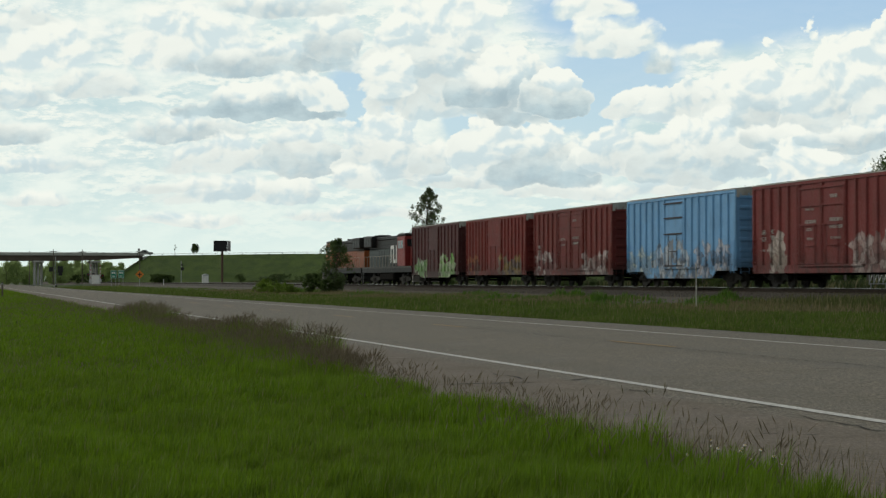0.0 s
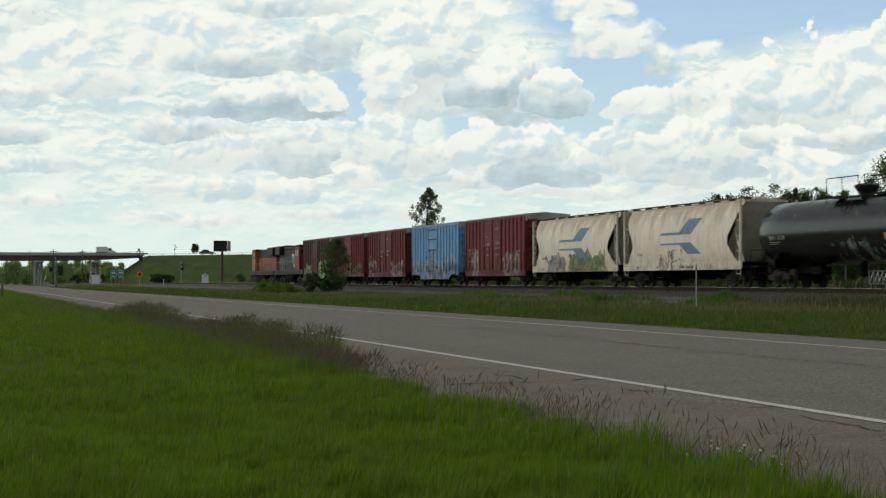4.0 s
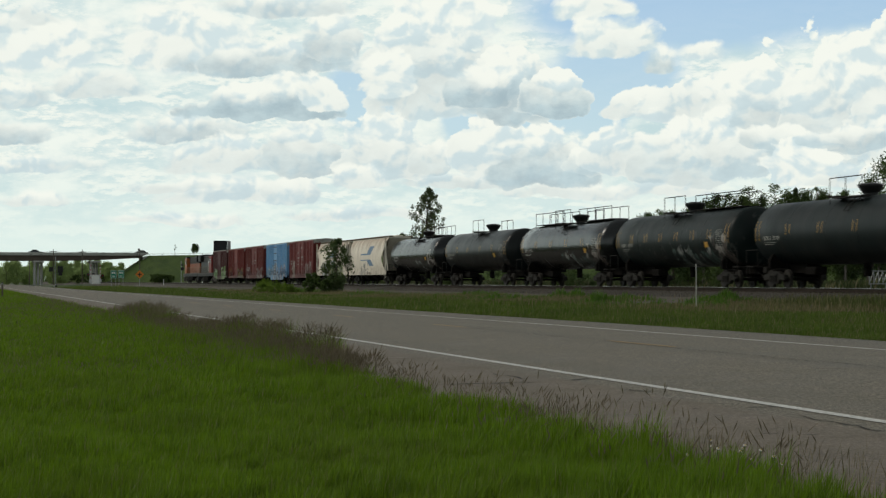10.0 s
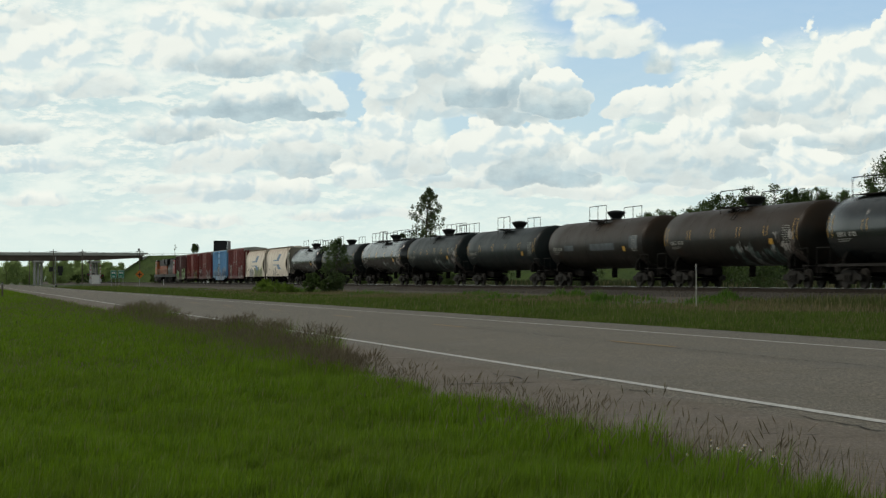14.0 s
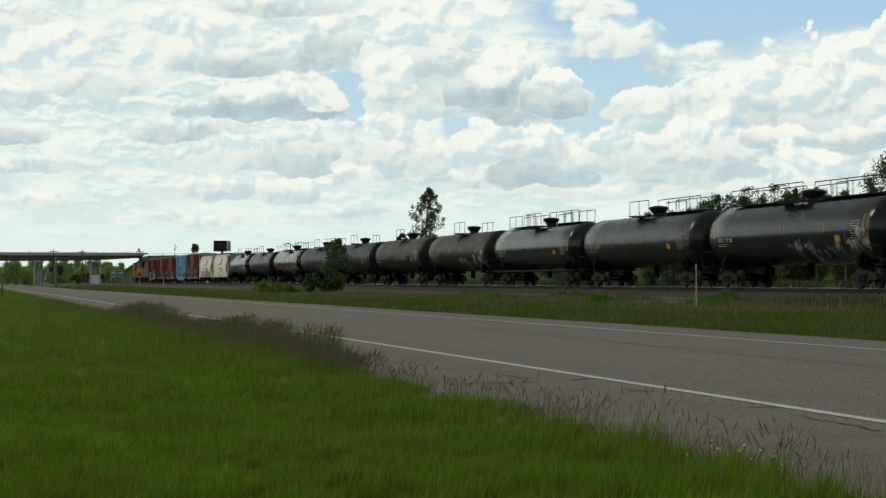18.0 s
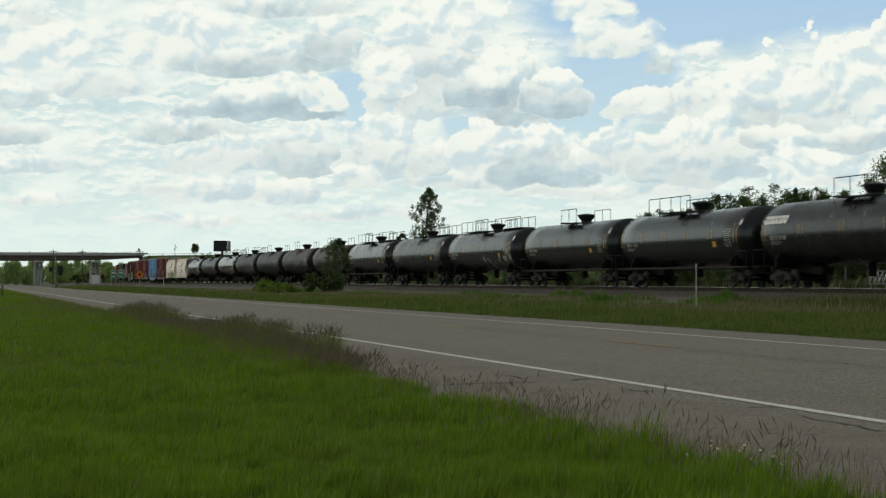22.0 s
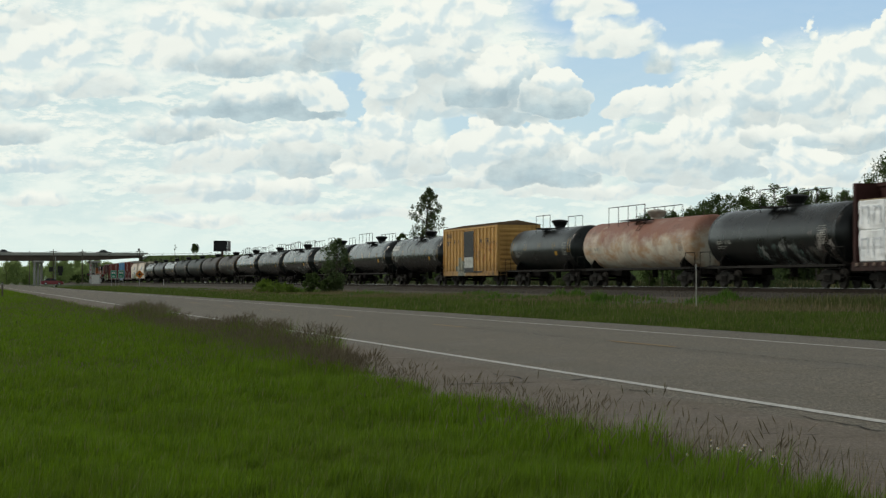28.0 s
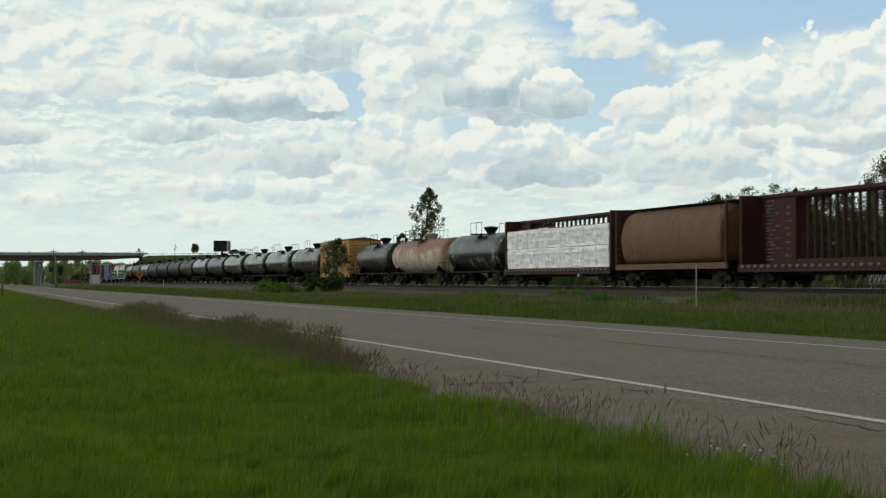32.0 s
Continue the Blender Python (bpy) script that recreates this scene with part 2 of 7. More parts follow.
def weathered(name, rgb, owner, rough=0.5, rust=0.35, rust_rgb=(0.10, 0.045, 0.025), fade=0.25, soot=(0.02, 0.018, 0.016), low=(1.0, 1.9), tags=(), drips=None):
    """Rail car paint in its car's own space: faded panels, streaks running down, road dirt splashed from the wheels, sprayed tags."""
    n = Nodes(name, rough)
    n.b.inputs["Specular IOR Level"].default_value = 0.2
    v = n.coords(owner)
    streak = n.noise(n.stretch(v, (2.2, 1.1, 0.16)), 2.6, 6, 0.62)
    patch = n.noise(v, 0.7, 5, 0.6)
    fine = n.noise(v, 9.0, 4, 0.6)
    col = n.mix(n.ramp(patch, 0.3, 0.7), dim(rgb, 1 - fade), dim(rgb, 1 + fade * 0.7))
    col = n.mix(n.ramp(streak, 0.50, 0.74, 0, rust), col, rust_rgb)
    col = n.mix(n.ramp(fine, 0.60, 0.72, 0, rust * 0.8), col, dim(rust_rgb, 0.8))
    if drips:
        # rust washed down from the roof's edge
        tint, upper, reach = drips
        run = n.noise(n.stretch(v, (0.2, 0.9, 0.05)), 2.4, 6, 0.65)
        fall = n.calc("SUBTRACT", n.ramp(n.axis(v, 2), upper - reach, upper), n.ramp(run, 0.35, 0.70))
        col = n.mix(n.ramp(fall, -0.1, 0.5, 0, 0.55), col, tint)
    for y0, y1, z0, z1, c1, c2, thick in tags:
        col = sprayed(n, v, col, y0, y1, z0, z1, c1, c2, thick)
    splash = n.calc("MULTIPLY", n.ramp(n.axis(v, 2), low[1], low[0], 0, 0.8), n.ramp(n.noise(v, 1.6, 5), 0.3, 0.7))
    col = n.mix(splash, col, soot)
    n.bump(n.calc("ADD", n.calc("MULTIPLY", patch, 2.0), fine), 0.25, 0.03)
    return n.done(col, n.ramp(fine, 0.3, 0.7, rough - 0.12, rough + 0.15))


# ---- mesh helpers ----
def part(name, bm, material, parent=None, label="", smooth=False):
    """Links a bmesh as one mesh object under a thing or a part."""
    me = bpy.data.meshes.new(name)
    bm.to_mesh(me)
    bm.free()
    return link(name, me, material, parent, label, smooth)


def link(name, me, material, parent=None, label="", smooth=False):
    if material and not me.materials:
        me.materials.append(material)
    if smooth:
        me.shade_smooth()
    ob = new(name, me)
    ob.parent = parent
    if label:
        ob["label"] = label
    return ob


def again(ob, x, y, z, turned=None):
    """The same piece once more at another place on its thing."""
    o = ob.copy()
    scene.collection.objects.link(o)
    o.location = (x, y, z)
    if turned is not None:
        o.rotation_euler = turned
    return o


def thing(name, at, label, category, group="", kind=""):
    ob = new(name)
    ob.location = at
    ob.empty_display_size = 0.3
    return tagged(ob, label, category, group, kind)


def box(bm, x0, x1, y0, y1, z0, z1, bevel=0.0):
    vs = [bm.verts.new((x, y, z)) for x in (x0, x1) for y in (y0, y1) for z in (z0, z1)]
    fs = [(0, 1, 3, 2), (4, 6, 7, 5), (0, 4, 5, 1), (2, 3, 7, 6), (0, 2, 6, 4), (1, 5, 7, 3)]
    faces = [bm.faces.new([vs[i] for i in f]) for f in fs]
    if bevel:
        edges = list({e for f in faces for e in f.edges})
        bmesh.ops.bevel(bm, geom=edges, offset=bevel, segments=1, affect="EDGES")
    return bm


def boxes(*rows, bevel=0.0):
    bm = bmesh.new()
    for r in rows:
        box(bm, *r, bevel=bevel)
    return bm


def rod(bm, a, b, r, n=6, r2=None):
    """A round bar from a to b."""
    a, b = Vector(a), Vector(b)
    d = (b - a).normalized()
    u = d.orthogonal().normalized()
    w = d.cross(u)
    rings = []
    for p, q in ((a, r), (b, r if r2 is None else r2)):
        rings.append([bm.verts.new(p + (u * math.cos(t) + w * math.sin(t)) * q) for t in [2 * math.pi * i / n for i in range(n)]])
    for i in range(n):
        j = (i + 1) % n
        bm.faces.new((rings[0][i], rings[0][j], rings[1][j], rings[1][i]))
    bm.faces.new(rings[0][::-1]), bm.faces.new(rings[1])
    return bm


def rods(*rows, n=6):
    bm = bmesh.new()
    for a, b, r in rows:
        rod(bm, a, b, r, n)
    return bm


def prism(bm, outline, axis, lo, hi):
    """A flat outline of (u, v) drawn out along an axis from lo to hi."""
    def at(u, v, w):
        return {"x": (w, u, v), "y": (u, w, v), "z": (u, v, w)}[axis]
    near = [bm.verts.new(at(u, v, lo)) for u, v in outline]
    far = [bm.verts.new(at(u, v, hi)) for u, v in outline]
    k = len(outline)
    for i in range(k):
        j = (i + 1) % k
        bm.faces.new((near[i], near[j], far[j], far[i]))
    bm.faces.new(near[::-1]), bm.faces.new(far)
    bmesh.ops.recalc_face_normals(bm, faces=bm.faces[:])
    return bm


def loft(bm, rings, close=True):
    """Joins rings of equal length of 3D points into one skin."""
    made = [[bm.verts.new(p) for p in ring] for ring in rings]
    k = len(made[0])
    for r0, r1 in zip(made, made[1:]):
        for i in range(k):
            j = (i + 1) % k
            bm.faces.new((r0[i], r0[j], r1[j], r1[i]))
    if close:
        bm.faces.new(made[0][::-1]), bm.faces.new(made[-1])
    bmesh.ops.recalc_face_normals(bm, faces=bm.faces[:])
    return bm


def soup(name, verts, faces, material, label="", category="", kind="stuff", parent=None):
    me = bpy.data.meshes.new(name)
    k = len(faces[0])
    me.vertices.add(len(verts)), me.loops.add(len(faces) * k), me.polygons.add(len(faces))
    me.vertices.foreach_set("co", np.asarray(verts, np.float32).ravel())
    me.loops.foreach_set("vertex_index", np.asarray(faces, np.int32).ravel())
    me.polygons.foreach_set("loop_start", np.arange(0, len(faces) * k, k, dtype=np.int32))
    me.update(calc_edges=True)
    me.materials.append(material)
    ob = new(name, me)
    ob.parent = parent
    return tagged(ob, label, category, "", kind)


# ---- ground ----
def height(x, y):
    """The lie of the land, in metres, across (x) and along (y)."""
    x, y = np.asarray(x, float), np.asarray(y, float)
    knots_x = [-4000, -60, -12, -2, 1.5, 3.3, 5.4, 15.2, 17.6, 21, 26, 31, 33.4, 34.6, 43, 44.5, 48, 70, 4000]
    knots_z = [-0.5, -0.5, -0.45, -0.40, -0.26, -0.12, -0.13, -0.14, -0.14, -0.06, 0.08, 0.22, 0.20, 0.30, 0.30, 0.35, 0.55, 0.8, 1.0]
    z = np.interp(x, knots_x, knots_z)
    drop = -0.00085 * np.clip(y - 45, 0, 260)
    road_side = np.interp(x, [-30, 16, 30, 34], [1, 1, 0.3, 0])
    z = z + drop * road_side
    roll = 0.05 * np.sin(x * 0.9 + 0.3 * y) * np.sin(0.21 * y + 1.3) + 0.04 * np.sin(0.55 * y + x)
    return z + roll * np.interp(x, [-30, 1, 3.6, 4.2, 17, 19, 31, 33], [1, 1, 0.5, 0, 0, 1, 1, 0])


def shoulder_edge(y):
    return np.interp(y, [6, 9, 13, 19, 25, 60, 400], [4.4, 4.5, 4.52, 4.65, 4.85, 4.9, 5.0]) - 0.25 + 0.08 * np.sin(y * 1.7) + 0.05 * np.sin(y * 4.1)


def road_top(x, y):
    drop = -0.00085 * np.clip(np.asarray(y, float) - 45, 0, 260)
    return np.interp(x, [3.4, 7.0, 10.65, 14.3, 17.5], [-0.06, 0.0, 0.086, 0.0, -0.06]) + drop


def grid_sheet(name, xs, ys, zfun, material, label, category, kind="structure"):
    gx, gy = np.meshgrid(xs, ys)
    v = np.stack([gx, gy, zfun(gx, gy)], -1).reshape(-1, 3)
    nx, ny = len(xs), len(ys)
    i = np.arange((nx - 1) * (ny - 1))
    c = (i // (nx - 1)) * nx + i % (nx - 1)
    ob = soup(name, v, np.stack([c, c + 1, c + nx + 1, c + nx], -1), material, label, category, kind)
    ob.data.shade_smooth()
    return ob


def ground_material():
    n = Nodes("meadow_soil", 0.95)
    v = n.place()
    col = n.mix(n.ramp(n.noise(v, 0.35, 5), 0.35, 0.65), (0.028, 0.056, 0.010), (0.052, 0.085, 0.018))
    col = n.mix(n.ramp(n.noise(v, 3.0, 5), 0.45, 0.75, 0, 0.5), col, (0.07, 0.065, 0.03))
    x = n.axis(v, 0)
    edge = n.calc("ADD", x, n.calc("MULTIPLY", n.noise(v, 0.35, 4), 5.0))
    stony = n.calc("MULTIPLY", n.ramp(edge, 25.5, 29.0), n.ramp(edge, 52.0, 49.0))
    gravel = n.mix(n.ramp(n.noise(v, 6, 4), 0.35, 0.65), (0.055, 0.045, 0.034), (0.105, 0.088, 0.067))
    brush = n.mix(n.ramp(n.noise(v, 0.8, 5), 0.35, 0.65), (0.030, 0.032, 0.014), (0.062, 0.056, 0.028))
    col = n.mix(n.calc("MULTIPLY", n.ramp(x, 46.0, 49.0), n.ramp(x, 260.0, 200.0)), col, brush)
    col = n.mix(stony, col, gravel)
    n.bump(n.noise(v, 14.0, 5), 0.6, 0.06)
    return n.done(col)


def asphalt_material():
    n = Nodes("worn_asphalt", 0.85)
    v = n.place()
    x = n.axis(v, 0)
    col = n.mix(n.ramp(n.noise(v, 0.8, 4), 0.35, 0.65), (0.104, 0.090, 0.066), (0.127, 0.110, 0.081))
    stone = n.noise(n.stretch(v, (1, 0.30, 1)), 52.0, 3, 0.8)
    fine = n.noise(v, 60.0, 2, 0.7)
    col = n.mix(n.ramp(stone, 0.51, 0.59, 0, 0.9), col, (0.275, 0.235, 0.178))
    col = n.mix(n.ramp(stone, 0.47, 0.40, 0, 0.8), col, (0.04, 0.040, 0.036))
    col = n.mix(n.ramp(n.noise(v, 11.0, 3, 0.7), 0.55, 0.68, 0, 0.5), col, (0.16, 0.138, 0.108))
    wheel = n.ramp(n.noise(n.stretch(v, (1.1, 0.015, 1)), 1.0, 2), 0.45, 0.62, 0, 0.18)
    col = n.mix(wheel, col, (0.080, 0.073, 0.060))
    shoulder = n.ramp(n.calc("ADD", x, n.calc("MULTIPLY", n.noise(v, 1.2, 3), 0.25)), 6.75, 6.60)
    col = n.mix(n.calc("MULTIPLY", shoulder, 0.5), col, n.mix(n.ramp(n.noise(v, 1.5, 4), 0.4, 0.6), (0.106, 0.077, 0.056), (0.15, 0.111, 0.082)))
    n.bump(fine, 0.3, 0.005)
    return n.done(col, n.ramp(n.noise(v, 0.8), 0.3, 0.7, 0.72, 0.95))


MAT_GROUND = ground_material()
MAT_ASPHALT = asphalt_material()


def spread(lo, hi, first, grow):
    """Steps from lo to hi that widen by a factor away from zero."""
    out, step = [0.0], first
    while out[-1] < hi:
        out.append(out[-1] + step)
        step *= grow
    neg, step = [0.0], first
    while neg[-1] > lo:
        neg.append(neg[-1] - step)
        step *= grow
    return np.array(sorted(set(neg[1:] + out)))


def build_ground():
    xs = np.unique(np.concatenate([spread(-4200, 4200, 0.5, 1.055), np.array([1.5, 3.3, 5.4, 15.2, 17.6, 21, 26, 31, 33.4, 34.6, 43, 44.5, 48])]))
    ys = spread(-600, 4500, 0.8, 1.03)
    grid_sheet("ground", xs, ys, height, MAT_GROUND, "flat green meadow with gravel beside the railway", "ground")
    ys = np.concatenate([np.arange(-40, 120, 1.0), np.arange(120, 900, 6.0)])
    cols = np.array([-0.10, 0.0, 0.2, 0.6, 1.4, 2.6, 3.6, 4.9, 6.3, 7.7, 8.9, 10.0, 11.0, 12.9, 13.1])
    v = []
    for y in ys:
        near = float(shoulder_edge(y))
        for i, c in enumerate(cols):
            x = near + c * (7.0 - near) / 2.6 if c < 2.6 else c + 4.4
            z = float(road_top(x, y)) + (-0.2 if i in (0, len(cols) - 1) else 0.0)
            v.append((x, y, z))
    nx, ny = len(cols), len(ys)
    i = np.arange((nx - 1) * (ny - 1))
    c = (i // (nx - 1)) * nx + i % (nx - 1)
    soup("road", v, np.stack([c, c + 1, c + nx + 1, c + nx], -1), MAT_ASPHALT, "worn grey asphalt two-lane highway with paved shoulder", "road", "structure").data.shade_smooth()


build_ground()


def stripe_material(name, rgb):
    n = Nodes(name, 0.7)
    v = n.place()
    worn = n.ramp(n.noise(v, 16.0, 5, 0.7), 0.50, 0.64)
    col = n.mix(n.ramp(n.noise(v, 2.0, 4), 0.3, 0.7), dim(rgb, 0.8), rgb)
    return n.done(n.mix(n.calc("MULTIPLY", worn, 0.75), col, (0.15, 0.14, 0.13)))


def painted_line(name, x, w, y0, y1, material, label):
    ys = np.arange(y0, y1 + 0.01, max(0.5, (y1 - y0) / 400))
    bm = bmesh.new()
    for a, b in zip(ys, ys[1:]):
        q = [(x - w / 2, a), (x + w / 2, a), (x + w / 2, b), (x - w / 2, b)]
        bm.faces.new([bm.verts.new((u, t, float(road_top(u, t)) + 0.006)) for u, t in q])
    bmesh.ops.remove_doubles(bm, verts=bm.verts[:], dist=0.001)
    ob = part(name, bm, material)
    return tagged(ob, label, "road marking", "", "structure")


WHITE_LINE = stripe_material("white_line_paint", (0.62, 0.61, 0.58))
YELLOW_LINE = stripe_material("yellow_line_paint", (0.40, 0.24, 0.08))
painted_line("edge_line", 7.0, 0.13, 4, 520, WHITE_LINE, "solid white painted road edge line, slightly worn")
painted_line("edge_line", 14.3, 0.13, 4, 520, plain("faded_line_paint", (0.66, 0.65, 0.62), 0.8, vary=0.3, grain=15), "faded white painted road edge line")

for start in [27.0 + 12.45 * i for i in range(-1, 14)]:
    painted_line("centre_dash", 10.65, 0.11, start, start + 3.3, YELLOW_LINE, "worn yellow painted centre line dash")

TAR = plain("dark_crack", (0.030, 0.026, 0.024), 0.9, vary=0.3)


def crack(x0, y0, x1, y1, w, seed, label="dark jagged crack in the asphalt"):
    rng = random.Random(seed)
    k = max(5, int(math.hypot(x1 - x0, y1 - y0) / 0.16))
    ux, uy = (x1 - x0) / k, (y1 - y0) / k
    d = math.hypot(ux, uy)
    px, py = -uy / d, ux / d
    bm = bmesh.new()
    last, off = None, 0.0
    for i in range(k + 1):
        off = 0.8 * off + rng.uniform(-0.05, 0.05)
        half = w / 2 * rng.uniform(0.35, 1.1) * min(1, 4 * i / k + 0.1, 4 * (k - i) / k + 0.1)
        a, b = x0 + ux * i + px * off, y0 + uy * i + py * off
        pair = [bm.verts.new((a + px * h, b + py * h, float(road_top(a + px * h, b + py * h)) + 0.005)) for h in (-half, half)]
        if last:
            bm.faces.new((last[0], last[1], pair[1], pair[0]))
        last = pair
    tagged(part("pavement_crack", bm, TAR), label, "crack", "", "structure")


crack(4.9, 19.75, 6.18, 19.62, 0.13, 1)
crack(6.50, 19.70, 6.9, 19.98, 0.10, 2)
crack(6.60, 15.10, 7.0, 15.20, 0.07, 3)
crack(6.63, 18.1, 6.64, 17.4, 0.05, 4)
crack(5.68, 12.66, 5.84, 12.60, 0.04, 5)
crack(5.90, 12.52, 6.08, 12.49, 0.04, 12)
crack(6.69, 14.2, 6.62, 12.3, 0.035, 13)
crack(10.48, 27.5, 10.52, 19.0, 0.032, 6, "long dark seam crack along the road centre")
crack(10.68, 40.5, 10.60, 30.0, 0.035, 7, "long dark seam crack along the road centre")
crack(6.2, 21.6, 6.25, 20.1, 0.05, 8)
crack(9.80, 20.35, 10.08, 20.0, 0.05, 9)
crack(6.14, 15.16, 6.31, 15.17, 0.04, 10)
crack(5.2, 26.5, 6.9, 25.8, 0.05, 11)


# ---- railway ----
def ballast_material():
    n = Nodes("crushed_stone", 0.95)
    v = n.place()
    col = n.mix(n.ramp(n.noise(v, 11.0, 4, 0.7), 0.35, 0.65), (0.024, 0.020, 0.015), (0.075, 0.062, 0.047))
    col = n.mix(n.ramp(n.noise(v, 0.5, 4), 0.4, 0.7, 0, 0.6), col, (0.050, 0.038, 0.027))
    n.bump(n.noise(v, 16.0, 3, 0.7), 1.0, 0.06)
    return n.done(col)


def build_track():
    stone = ballast_material()
    bed = thing("railway_track", (TRACK_X, 0, 0), "single railway track, steel rails on a grey ballast bed", "railway track", "", "structure")
    profile = [(-4.3, 0.18), (-3.6, 0.30), (-1.75, RAIL_Z - 0.22), (1.75, RAIL_Z - 0.22), (3.6, 0.30), (4.3, 0.18)]
    bm = bmesh.new()
    prism(bm, profile, "y", -120, 1500)
    part("ballast_bed", bm, stone, bed, "grey crushed stone ballast")
    steel = plain("rail_steel", (0.030, 0.023, 0.018), 0.85, 0.0, grain=20, gloss=0.1)
    shine = plain("rail_head_steel", (0.55, 0.54, 0.52), 0.22, 1.0, vary=0.1)
    z = RAIL_Z
    for s in (-0.755, 0.755):
        bm = boxes((s - 0.01, s + 0.01, -120, 1500, z - 0.14, z - 0.035), (s - 0.075, s + 0.075, -120, 1500, z - 0.165, z - 0.14), (s - 0.036, s + 0.036, -120, 1500, z - 0.035, z - 0.006))
        r = part("rail", bm, steel, bed, "rusty steel rail")
        part("rail_head", boxes((s - 0.03, s + 0.03, -120, 1500, z - 0.006, z)), shine, r, "polished running surface")
    wood = plain("sleeper_timber", (0.045, 0.034, 0.025), 0.9, vary=0.4, scale=2.0, grain=25)
    first = part("sleeper", boxes((-1.3, 1.3, -0.11, 0.11, z - 0.30, z - 0.165), bevel=0.012), wood, bed)
    first.location = (0, 10.0, 0)
    for i in range(1, 280):
        again(first, random.uniform(-0.03, 0.03), 10.0 + 0.55 * i, 0, (0, 0, random.uniform(-0.015, 0.015)))
    # loose stones along the near shoulder of the bed
    rng = np.random.default_rng(5)
    k = 26000
    y = 14 + 150 * rng.random(k) ** 1.4
    u = rng.random(k)
    x = np.where(u < 0.75, -1.5 - 3.2 * rng.random(k), 1.5 * rng.random(k) - 1.5)
    zz = np.interp(x, [p[0] for p in profile], [p[1] for p in profile])
    r = 0.022 + 0.03 * rng.random(k)
    base = np.array([[1, 0, -0.3], [-0.5, 0.87, -0.3], [-0.5, -0.87, -0.3], [0, 0, 1.0]])
    a = rng.random(k) * 6.28
    ca, sa = np.cos(a), np.sin(a)
    v = np.empty((k, 4, 3))
    v[:, :, 0] = x[:, None] + r[:, None] * (base[:, 0] * ca[:, None] - base[:, 1] * sa[:, None])
    v[:, :, 1] = y[:, None] + r[:, None] * (base[:, 0] * sa[:, None] + base[:, 1] * ca[:, None])
    v[:, :, 2] = zz[:, None] + r[:, None] * base[:, 2]
    i = (np.arange(k) * 4)[:, None]
    f = np.concatenate([i + [0, 1, 3], i + [1, 2, 3], i + [2, 0, 3]])
    n = Nodes("loose_stone", 0.95)
    stones = n.done(n.mix(n.chance(True), (0.020, 0.017, 0.013), (0.10, 0.086, 0.068)))
    soup("loose_stone", v.reshape(-1, 3), f, stones, parent=bed)


build_track()


# ---- overpass and its embankment ----
CONCRETE = plain("bridge_concrete", (0.42, 0.41, 0.385), 0.85, vary=0.2, scale=0.4, grain=6, world=True)
DARK_STEEL = plain("girder_steel", (0.10, 0.075, 0.06), 0.7, vary=0.3, scale=0.5, grain=8, world=True)
GALVANISED = plain("galvanised_steel", (0.30, 0.31, 0.31), 0.45, 0.7, vary=0.2)
BLACK_METAL = plain("black_metal", (0.018, 0.018, 0.018), 0.5, 0.2, vary=0.3)
WHITE_PAINT = plain("white_paint", (0.66, 0.66, 0.63), 0.5, vary=0.15, scale=2)


